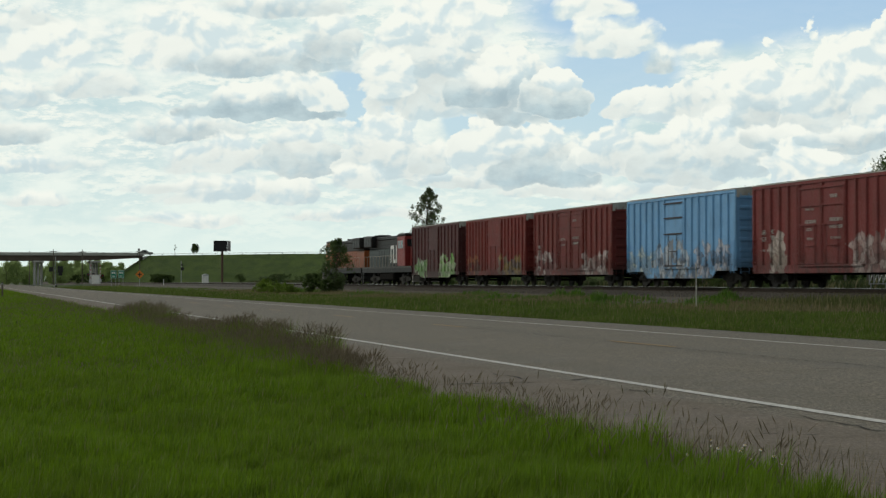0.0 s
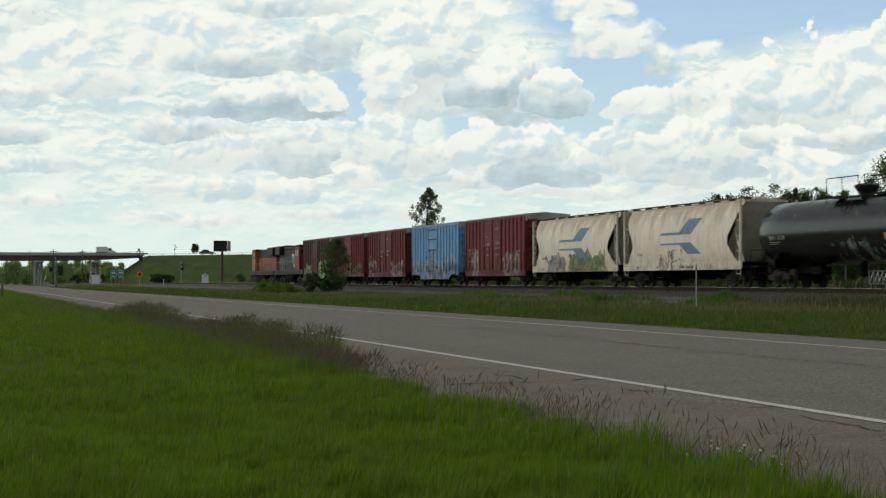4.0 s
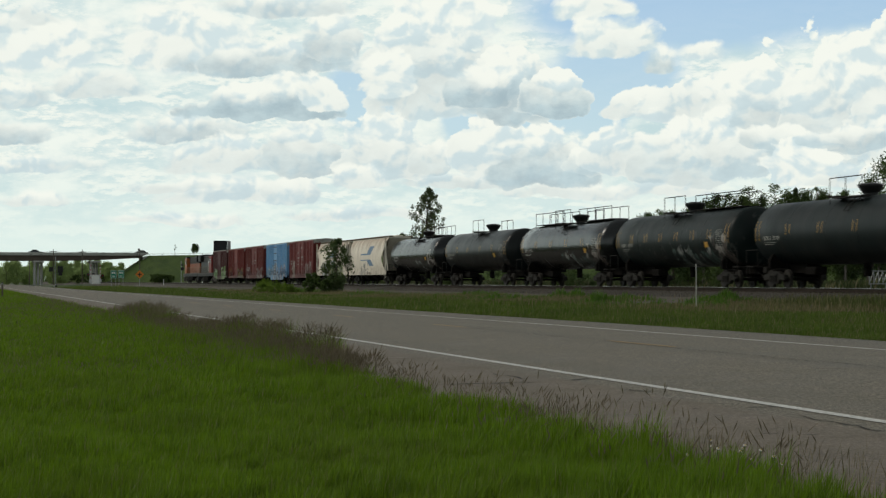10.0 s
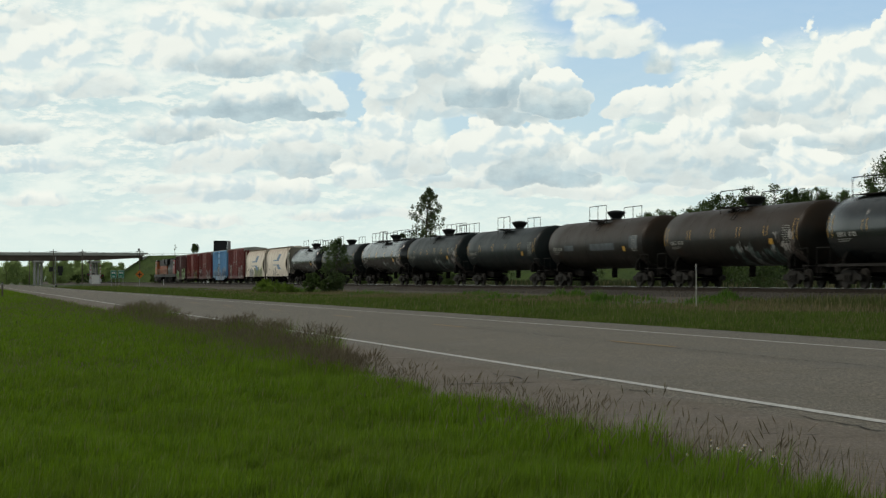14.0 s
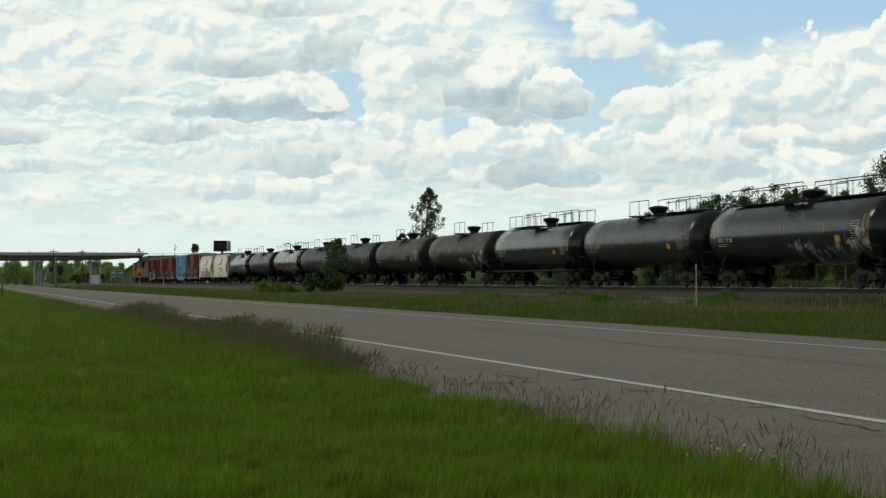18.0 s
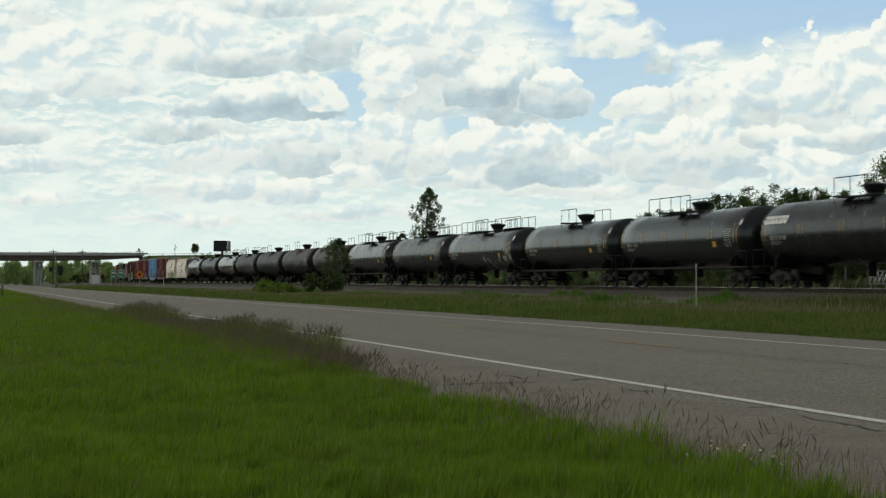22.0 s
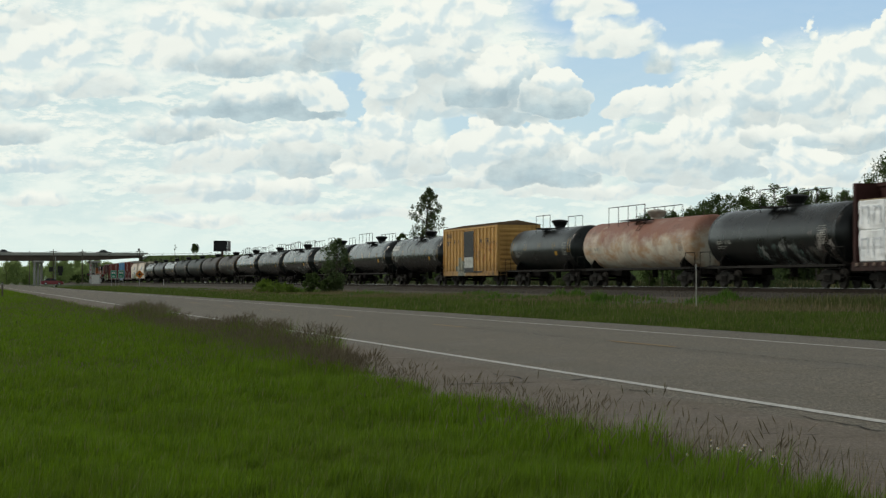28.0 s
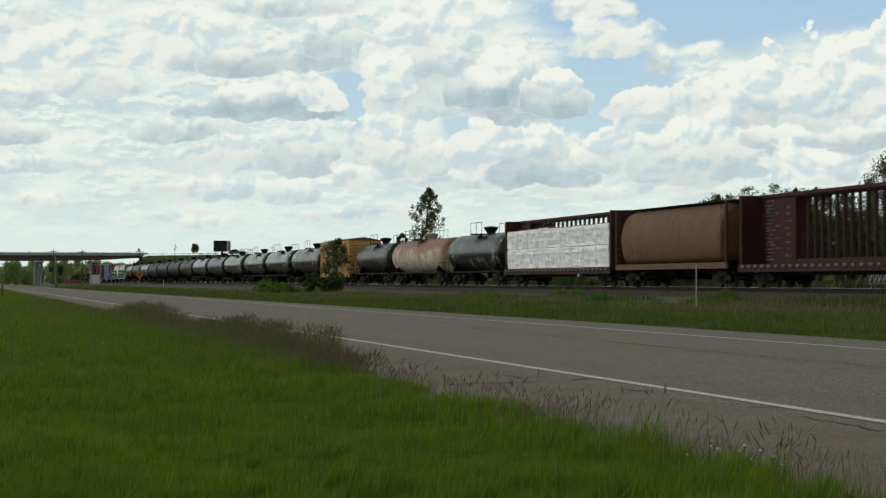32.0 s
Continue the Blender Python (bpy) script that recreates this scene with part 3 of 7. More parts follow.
def build_overpass():
    top = 9.75
    ob = thing("overpass", (24, 585, 0), "long grey concrete highway overpass on tall piers", "bridge", "", "structure")
    part("deck", boxes((-90, 28.6, -6.5, 6.5, top - 0.80, top - 0.55)), CONCRETE, ob)
    for y in (-6.7, 6.7):
        part("parapet", boxes((-90, 29.6, y - 0.18, y + 0.18, top - 0.42, top + 0.05), (-90, 29.6, y - 0.26, y + 0.26, top + 0.05, top + 0.14)), CONCRETE, ob, "pale concrete parapet")
    girder = part("girder", prism(bmesh.new(), [(-90, top - 0.80), (-90, top - 2.5), (0, top - 2.4), (14, top - 2.15), (28, top - 1.35), (28, top - 0.80)], "y", -0.2, 0.2), DARK_STEEL, ob, "dark weathered steel girder")
    girder.location = (0, -5.6, 0)
    for y in (-2.8, 0, 2.8, 5.6):
        again(girder, 0, y, 0)
    for x in (-42, -3.6, 13.4):
        pier = part("pier_cap", boxes((x - 1.6, x + 1.6, -6.4, 6.4, top - 3.0, top - 2.4), bevel=0.1), CONCRETE, ob, "concrete pier cap")
        for y in (-4.6, 0, 4.6):
            part("column", rod(bmesh.new(), (x + y * 0.26, y, -1), (x + y * 0.26, y, top - 2.9), 0.42, 14), CONCRETE, pier, "round concrete column")
    part("abutment", boxes((28.0, 30.5, -7, 7, 5.5, top - 1.05)), CONCRETE, ob)
    # earth bank that carries the highway on, sloping to the fields
    bm = bmesh.new()
    rings = []
    for x, y, h in ((17, -4, 0.2), (24, -2, 5.0), (30, 0, top - 0.75), (70, -12, top - 0.25), (130, -45, top - 0.1), (260, -120, top), (600, -330, top)):
        w = h * 2.3
        rings.append([(x, y - 7 - w, 0.0), (x, y - 7, h), (x, y + 7, h), (x, y + 7 + w, 0.0)])
    loft(bm, rings)
    n = Nodes("bank_grass", 0.95)
    v = n.place()
    col = n.mix(n.ramp(n.noise(n.stretch(v, (1, 1, 0.5)), 0.25, 6, 0.65), 0.35, 0.65), (0.040, 0.080, 0.008), (0.078, 0.128, 0.014))
    col = n.mix(n.ramp(n.noise(v, 2.5, 4, 0.7), 0.4, 0.7, 0, 0.6), col, (0.045, 0.06, 0.02))
    n.bump(n.noise(v, 2.5, 5, 0.7), 1.0, 0.5)
    bank = part("embankment", bm, n.done(col))
    bank.location = (24, 585, 0)
    tagged(bank, "high grassy earth embankment leading to the overpass", "embankment", "", "structure")
    # guard rail along the crest
    rail = thing("guard_rail", (24, 585, 0), "galvanised steel guard rail along the embankment crest", "guard rail")
    pts = [(30, -6.4, top - 0.7), (70, -18.4, top - 0.2), (130, -51.4, top - 0.05), (260, -126, top)]
    for p, q in zip(pts, pts[1:]):
        bm = bmesh.new()
        rod(bm, (p[0], p[1], p[2] + 0.45), (q[0], q[1], q[2] + 0.45), 0.07, 4)
        part("rail_beam", bm, GALVANISED, rail)
        k = int((Vector(q) - Vector(p)).length / 4)
        for i in range(k):
            m = Vector(p).lerp(Vector(q), i / k)
            part("post", boxes((m.x - 0.08, m.x + 0.08, m.y - 0.08, m.y + 0.08, m.z - 0.3, m.z + 0.5)), GALVANISED, rail)


build_overpass()

# ---- the train ----
IRON = plain("cast_iron", (0.017, 0.015, 0.012), 0.75, 0.0, vary=0.5, scale=5, gloss=0.2)
WHEEL_STEEL = plain("wheel_steel", (0.020, 0.017, 0.013), 0.7, 0.0, vary=0.4, scale=6, gloss=0.25)
REFLECT = plain("yellow_reflector", (0.46, 0.26, 0.035), 0.4, vary=0.2, scale=8)
LETTER = plain("faded_white_lettering", (0.36, 0.36, 0.33), 0.7, vary=0.45, scale=6)
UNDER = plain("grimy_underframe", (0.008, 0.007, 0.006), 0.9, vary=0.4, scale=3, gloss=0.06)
ROOF_METAL = plain("galvanised_roof", (0.36, 0.35, 0.32), 0.6, 0.25, vary=0.35, scale=1.2)
GRATING = plain("walkway_steel", (0.022, 0.020, 0.018), 0.8, 0.0, vary=0.3, gloss=0.12)
BOARD = plain("rusty_walkway", (0.30, 0.235, 0.175), 0.8, vary=0.35)
SHARED = {}


WHEELS = {}


def axle_mesh():
    bm = rod(bmesh.new(), (-0.7, 0, 0), (0.7, 0, 0), 0.08, 8)
    me = bpy.data.meshes.new("axle")
    bm.to_mesh(me), bm.free()
    return me


def bogie_meshes(r, side):
    key = "wheel%d%d" % (round(r * 1000), side)
    if key not in SHARED:
        bm = bmesh.new()
        rings = []
        for x, q in ((-0.07, r * 0.9), (-0.07, r), (0.03, r), (0.04, r + 0.025), (0.07, r + 0.025), (0.07, r * 0.85), (0.03, r * 0.8), (0.03, r * 0.35), (0.09, r * 0.28), (0.09, 0.02)):
            rings.append([(x, q * math.cos(t), q * math.sin(t)) for t in [2 * math.pi * i / 20 for i in range(20)]])
        loft(bm, rings)
        for s in (-0.07,):
            rod(bm, (s, 0, 0), (s - 0.16, 0, 0), 0.13, 12)
            rod(bm, (s - 0.16, 0, 0), (s - 0.20, 0, 0), 0.085, 8)
            for i in range(3):
                t = 2 * math.pi * i / 3
                rod(bm, (s - 0.16, 0.06 * math.cos(t), 0.06 * math.sin(t)), (s - 0.18, 0.06 * math.cos(t), 0.06 * math.sin(t)), 0.025, 6)
        if side > 0:
            bmesh.ops.rotate(bm, cent=(0, 0, 0), matrix=Matrix.Rotation(math.pi, 3, "Z"), verts=bm.verts[:])
        me = bpy.data.meshes.new("wheel")
        bm.to_mesh(me), bm.free()
        me.materials.append(WHEEL_STEEL)
        SHARED[key] = me
    return SHARED[key]


def frame_mesh(base):
    key = "frame%d" % round(base * 1000)
    if key not in SHARED:
        bm = bmesh.new()
        b = base / 2
        out = [(-b - 0.32, 0.42), (-b - 0.26, 0.62), (-b + 0.10, 0.68), (-0.42, 0.82), (0.42, 0.82), (b - 0.10, 0.68), (b + 0.26, 0.62), (b + 0.32, 0.42),
               (b + 0.12, 0.36), (b - 0.22, 0.42), (0.42, 0.20), (-0.42, 0.20), (-b + 0.22, 0.42), (-b - 0.12, 0.36)]
        prism(bm, out, "x", -0.09, 0.09)
        for y in (-0.24, 0.0, 0.24):
            rod(bm, (-0.12, y, 0.30), (-0.12, y, 0.60), 0.085, 8)
        box(bm, -0.15, 0.05, -0.40, 0.40, 0.60, 0.70)
        me = bpy.data.meshes.new("side_frame")
        bm.to_mesh(me), bm.free()
        me.materials.append(IRON)
        SHARED[key] = me
    return SHARED[key]


def bogie(car, y, axles=2, base=1.78, r=0.44):
    """A truck: bolster, side frames and wheels."""
    ys = [base * (i - (axles - 1) / 2) for i in range(axles)]
    total = ys[-1] - ys[0]
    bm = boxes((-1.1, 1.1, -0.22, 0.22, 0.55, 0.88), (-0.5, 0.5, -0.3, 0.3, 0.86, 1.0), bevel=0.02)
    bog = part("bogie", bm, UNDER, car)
    bog.location = (0, y, 0)
    for s in (-1, 1):
        o = link("side_frame", frame_mesh(total), IRON, bog)
        o.location = (s * 1.02, 0, 0)
        if s > 0:
            o.rotation_euler = (0, 0, math.pi)
        for q in ys:
            w = link("wheel", bogie_meshes(r, s), WHEEL_STEEL, bog)
            w.delta_location = (s * 0.78, q, r)
            WHEELS.setdefault(round(r, 3), []).append(w)
    for q in ys:
        a = link("axle", SHARED.setdefault("axle", axle_mesh()), UNDER, bog)
        a.location = (0, q, r)
    return bog


def coupler(car, y, way):
    if "coupler" not in SHARED:
        bm = boxes((-0.12, 0.12, -0.1, 0.62, 0.76, 0.98), (-0.22, 0.16, 0.55, 0.95, 0.72, 1.02), (-0.3, 0.3, -0.3, 0.0, 0.68, 1.05), bevel=0.02)
        rod(bm, (0.34, 0.0, 0.8), (0.30, 0.75, 0.50), 0.03, 6)
        me = bpy.data.meshes.new("coupler")
        bm.to_mesh(me), bm.free()
        me.materials.append(IRON)
        SHARED["coupler"] = me
    o = link("coupler", SHARED["coupler"], IRON, car)
    o.location, o.rotation_euler = (0, y, 0), (0, 0, 0 if way > 0 else math.pi)


def bar(name, a, b, r, material, parent, n=5):
    """A round bar as a part; alike bars share one mesh."""
    a, b = Vector(a), Vector(b)
    d = b - a
    key = ("bar", round(r, 4), material.name, *(round(c, 3) for c in d))
    if key not in SHARED:
        bm = rod(bmesh.new(), (0, 0, 0), d, r, n)
        me = bpy.data.meshes.new(name)
        bm.to_mesh(me), bm.free()
        me.materials.append(material)
        SHARED[key] = me
    o = link(name, SHARED[key], material, parent)
    o.location = a
    return o


def rungs(car, a, b, z0, z1, step=0.38, material=None, r=0.018):
    """Grab irons between two stiles that stand at a and b, each (x, y)."""
    material = material or GRATING
    lad = part("ladder", rod(bmesh.new(), (*a, z0), (*a, z1), r, 5), material, car)
    bar("stile", (*b, z0), (*b, z1), r, material, lad)
    z = z0 + 0.1
    while z < z1:
        bar("rung", (*a, z), (*b, z), r * 0.9, material, lad)
        z += step
    return lad


def ladder(car, x, y0, y1, z0, z1, step=0.38, material=None, r=0.018):
    return rungs(car, (x, y0), (x, y1), z0, z1, step, material, r)


def lettering(car, x, rows, material=None, label="faded white stencilled marks"):
    """Unreadable stencilling: (y, z, width, height, count of marks), each mark a few short strokes."""
    bm = bmesh.new()
    for y, z, w, h, k in rows:
        step = w / max(1, k)
        n = max(1, round(step / (0.95 * h)))
        step /= n
        t = min(0.06, h * 0.17, step * 0.22)
        for i in range(k * n):
            b = y - i * step
            a = b - step * 0.78
            if random.random() < 0.12 and k * n > 3:
                continue
            if h < 0.09:
                box(bm, x - 0.004, x + 0.004, a, b, z, z + h * 0.7)
                continue
            box(bm, x - 0.004, x + 0.004, b - t, b, z, z + h)
            if random.random() < 0.6:
                box(bm, x - 0.004, x + 0.004, a, a + t, z, z + h)
            for q in (0.0, 0.5, 1.0):
                if random.random() < 0.62:
                    zz = z + (h - t) * q
                    box(bm, x - 0.004, x + 0.004, a + t, b - t, zz, zz + t)
    return tagged(part("lettering", bm, material or LETTER, car), label, kind="stuff")


CARS = []


def car_base(name, sigma, length, label, category, group="freight cars"):
    """An empty at rail level in the middle of a car whose front passes at its own time."""
    ob = thing(name, (TRACK_X, SPEED * sigma - 9.54 - length / 2, RAIL_Z), label, category, group)
    CARS.append(ob)
    return ob


def boxcar(sigma, rgb, label, doors, tags=(), door_rgb=None, top=4.95, sill=0.62, length=15.75, ribs=17, roof=None, rust=0.4, end_pale=True, notch=True, peaked=False, fade=0.22, rough=0.55, bars=None):
    car = car_base("boxcar", sigma, length, label, "boxcar")
    h, w = length / 2, 1.58
    paint = weathered("boxcar_paint", rgb, car, rough, rust, fade=fade, tags=tags)
    dpaint = weathered("boxcar_door_paint", door_rgb, car, rough, rust, fade=fade, tags=tags) if door_rgb else paint
    roof_mat = roof or ROOF_METAL
    part("body", boxes((-w, w, -h, h, 1.02, top - 0.05)), paint, car)
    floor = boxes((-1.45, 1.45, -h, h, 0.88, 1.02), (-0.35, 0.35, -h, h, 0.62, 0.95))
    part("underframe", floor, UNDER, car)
    for s in (-1, 1):
        x = s * w
        # side sill, deeper between the trucks
        zl = sill
        out = [(-h, 1.10), (-h, 0.86), (-h + 2.6, 0.86), (-h + 3.2, zl), (h - 3.2, zl), (h - 2.6, 0.86), (h, 0.86), (h, 1.10)] if notch else [(-h, 1.10), (-h, zl), (h, zl), (h, 1.10)]
        bm = bmesh.new()
        prism(bm, out, "x", min(x, x + s * 0.03), max(x, x + s * 0.03))
        part("side_sill", bm, paint, car)
        part("roof_rail", boxes((min(x, x + s * 0.06), max(x, x + s * 0.06), -h, h, top - 0.16, top)), paint, car)
        rib_me = None
        for i in range(ribs):
            y = h - 0.10 - (2 * h - 0.2) * i / (ribs - 1)
            if any(d0 - 0.12 < h - y < d0 + dw + 0.12 for d0, dw in doors):
                continue
            if rib_me is None:
                bm = bmesh.new()
                prism(bm, [(-0.12, 0), (-0.075, 0.085), (0.075, 0.085), (0.12, 0)], "z", 1.10, top - 0.16)
                rib_me = bpy.data.meshes.new("side_post")
                bm.to_mesh(rib_me), bm.free()
            o = link("side_post", rib_me, paint, car)
            o.location, o.rotation_euler = (x, y, 0), (0, 0, -math.pi / 2 if s > 0 else math.pi / 2)
        for d0, dw in doors:
            y1, y0 = h - d0, h - d0 - dw
            def slab(a, b, *rest):
                return boxes((min(x + s * a, x + s * b), max(x + s * a, x + s * b), *rest))
            door = part("door", slab(0, 0.05, y0, y1, 1.08, top - 0.30), dpaint, car, "sliding plug door" if not door_rgb else "dark corrugated sliding door")
            if door_rgb:
                for z in np.linspace(1.25, top - 0.5, 11):
                    part("corrugation", slab(0.05, 0.10, y0 + 0.05, y1 - 0.05, z - 0.07, z + 0.07), dpaint, door)
            else:
                for z in (1.16, 1.0 + (top - 1.3) * 0.52, 1.0 + (top - 1.3) * 0.76, top - 0.38):
                    part("door_bar", slab(0.05, 0.11, y0 + 0.02, y1 - 0.02, z - 0.04, z + 0.04), bars or dpaint, door)
                part("door_stile", slab(0.05, 0.10, y0, y0 + 0.09, 1.1, top - 0.34), dpaint, door)
                part("door_stile", slab(0.05, 0.10, y1 - 0.09, y1, 1.1, top - 0.34), dpaint, door)
                mid, zm = (y0 + y1) / 2, 1.0 + (top - 1.3) * 0.52
                for d in (-0.62, 0.62):
                    bar("lock_rod", (x + s * 0.13, mid + d, 1.15), (x + s * 0.13, mid + d, zm), 0.028, bars or dpaint, door)
                bar("lock_handle", (x + s * 0.15, mid - 0.62, 1.95), (x + s * 0.15, mid + 0.3, 1.95), 0.03, bars or dpaint, door)
            part("door_track", boxes((min(x, x + s * 0.12), max(x, x + s * 0.12), y0 - dw * 0.8, y1 + 0.1, 1.0, 1.08)), dpaint, car)
            for y in (y0 - 0.06, y1 + 0.06):
                part("door_post", boxes((min(x, x + s * 0.075), max(x, x + s * 0.075), y - 0.06, y + 0.06, 1.08, top - 0.16)), paint, car)
        lad = ladder(car, x + s * 0.10, -h + 0.12, -h + 0.58, 0.75, 2.4, material=paint)
        ladder(car, x + s * 0.10, h - 0.58, h - 0.12, 0.75, 2.4, material=paint)
    # ends with pressed horizontal ribs
    for s in (-1, 1):
        for i in range(9 if peaked else 7):
            z = 1.35 + (top - 1.75) * i / (8 if peaked else 6)
            bm = bmesh.new()
            prism(bm, [(s * h, z - 0.13), (s * (h + 0.07), z - 0.05), (s * (h + 0.07), z + 0.05), (s * h, z + 0.13)], "x", -w + 0.12, w - 0.12)
            part("end_rib", bm, paint, car)
        pale = ROOF_METAL if end_pale else paint
        peak = top + (0.30 if peaked else 0.14)
        bm = bmesh.new()
        prism(bm, [(-w - 0.02, top - (0.05 if peaked else 0.42)), (w + 0.02, top - (0.05 if peaked else 0.42)), (w + 0.02, top), (0, peak - 0.02), (-w - 0.02, top)], "y", min(s * h, s * (h + 0.05)), max(s * h, s * (h + 0.05)))
        part("end_cap", bm, pale, car, "pale bare metal end panel" if end_pale else "")
        coupler(car, s * h, s)
        rungs(car, (-w + 0.15, s * (h + 0.12)), (-w + 0.6, s * (h + 0.12)), 0.7, top - 0.2, 0.4, paint, 0.02)
    peak = top + (0.30 if peaked else 0.14)
    bm = bmesh.new()
    prism(bm, [(-w - 0.07, top - 0.02), (w + 0.07, top - 0.02), (w + 0.07, top + 0.02), (0, peak), (-w - 0.07, top + 0.02)], "y", -h - 0.06, h + 0.06)
    for i in range(14):
        y = -h + 0.5 + (2 * h - 1.0) * i / 13
        prism(bm, [(-w - 0.06, top + 0.02), (0, peak), (w + 0.06, top + 0.02), (w + 0.06, top + 0.06), (0, peak + 0.05), (-w - 0.06, top + 0.06)], "y", y - 0.05, y + 0.05)
    part("roof", bm, roof_mat, car, "ribbed sheet metal roof")
    for s in (-1, 1):
        bogie(car, s * (h - 1.75))
    return car


def tank_patch(bm, R, zc, y0, y1, a0, a1, n=5, lift=0.006):
    """A patch on the near flank of a tank, between two angles above the horizontal."""
    rows = []
    for i in range(n):
        t = radians(a0 + (a1 - a0) * i / (n - 1))
        rows.append([bm.verts.new((-(R + lift) * math.cos(t), y, zc + (R + lift) * math.sin(t))) for y in (y0, y1)])
    for p, q in zip(rows, rows[1:]):
        bm.faces.new((p[0], q[0], q[1], p[1]))


def tank_paint(owner, rgb, rough, streak_rgb, streak, spots=0.0, belt=None, gloss=0.25, crown_rgb=None, tags=()):
    n = Nodes("tank_paint", rough)
    n.b.inputs["Specular IOR Level"].default_value = gloss
    v = n.coords(owner)
    y, z = n.axis(v, 1), n.axis(v, 2)
    down = n.noise(n.stretch(v, (0.5, 0.9, 0.35)), 1.2, 4, 0.5)
    patch = n.noise(v, 0.55, 5, 0.6)
    fine = n.noise(v, 7.0, 5, 0.65)
    col = n.mix(n.ramp(patch, 0.3, 0.7), dim(rgb, 0.75), dim(rgb, 1.25))
    col = n.mix(n.ramp(down, 0.46, 0.72, 0, streak), col, streak_rgb)
    col = n.mix(n.ramp(fine, 0.56, 0.72, 0, 0.35), col, dim(streak_rgb, 0.7))
    if crown_rgb:
        # dust and dried spills settled on the upper half
        settle = n.calc("ADD", n.ramp(z, 2.3, 3.1), n.calc("MULTIPLY", n.calc("SUBTRACT", n.noise(n.stretch(v, (0.6, 0.45, 0.9)), 0.9, 5, 0.6), 0.5), 1.6))
        col = n.mix(n.ramp(settle, 0.2, 0.8, 0, 0.9), col, crown_rgb)
        col = n.mix(n.ramp(n.noise(n.stretch(v, (0.7, 0.5, 0.5)), 0.8, 4, 0.6), 0.60, 0.72, 0, 0.45), col, dim((crown_rgb[0] * 1.4, crown_rgb[1], crown_rgb[2] * 0.8), 1.25))
    if belt:
        # rust and spilled product round the fill opening, running down from the top
        c, w = belt[0], belt[1]
        blotch = n.noise(n.stretch(v, (1, 0.40, 0.8)), 1.1, 6, 0.6)
        crown = n.calc("ADD", n.ramp(z, 1.9, 3.5), n.calc("MULTIPLY", n.calc("SUBTRACT", blotch, 0.5), 1.9))
        col = n.mix(n.ramp(n.noise(n.stretch(v, (0.8, 0.35, 0.8)), 1.5, 6, 0.62), 0.47, 0.64, 0, 0.8), col, w)
        col = n.mix(n.ramp(crown, 0.25, 0.85, 0, 0.9), col, c)
        col = n.mix(n.ramp(n.noise(n.stretch(v, (1, 0.35, 0.6)), 2.1, 5, 0.65), 0.58, 0.70, 0, 0.5), col, (0.11, 0.055, 0.035))
    if spots:
        col = n.mix(n.ramp(n.noise(n.stretch(v, (1, 1.3, 1)), 1.3, 3), 0.62, 0.66, 0, spots), col, (0.30, 0.29, 0.27))
    for tag in tags:
        col = sprayed(n, v, col, *tag)
    n.bump(n.calc("ADD", n.calc("MULTIPLY", patch, 1.0), n.calc("MULTIPLY", fine, 0.10)), 0.06, 0.03)
    return n.done(col, n.ramp(n.calc("ADD", n.calc("MULTIPLY", patch, 0.7), n.calc("MULTIPLY", fine, 0.3)), 0.35, 0.65, max(0.08, rough - 0.05), rough + 0.08))


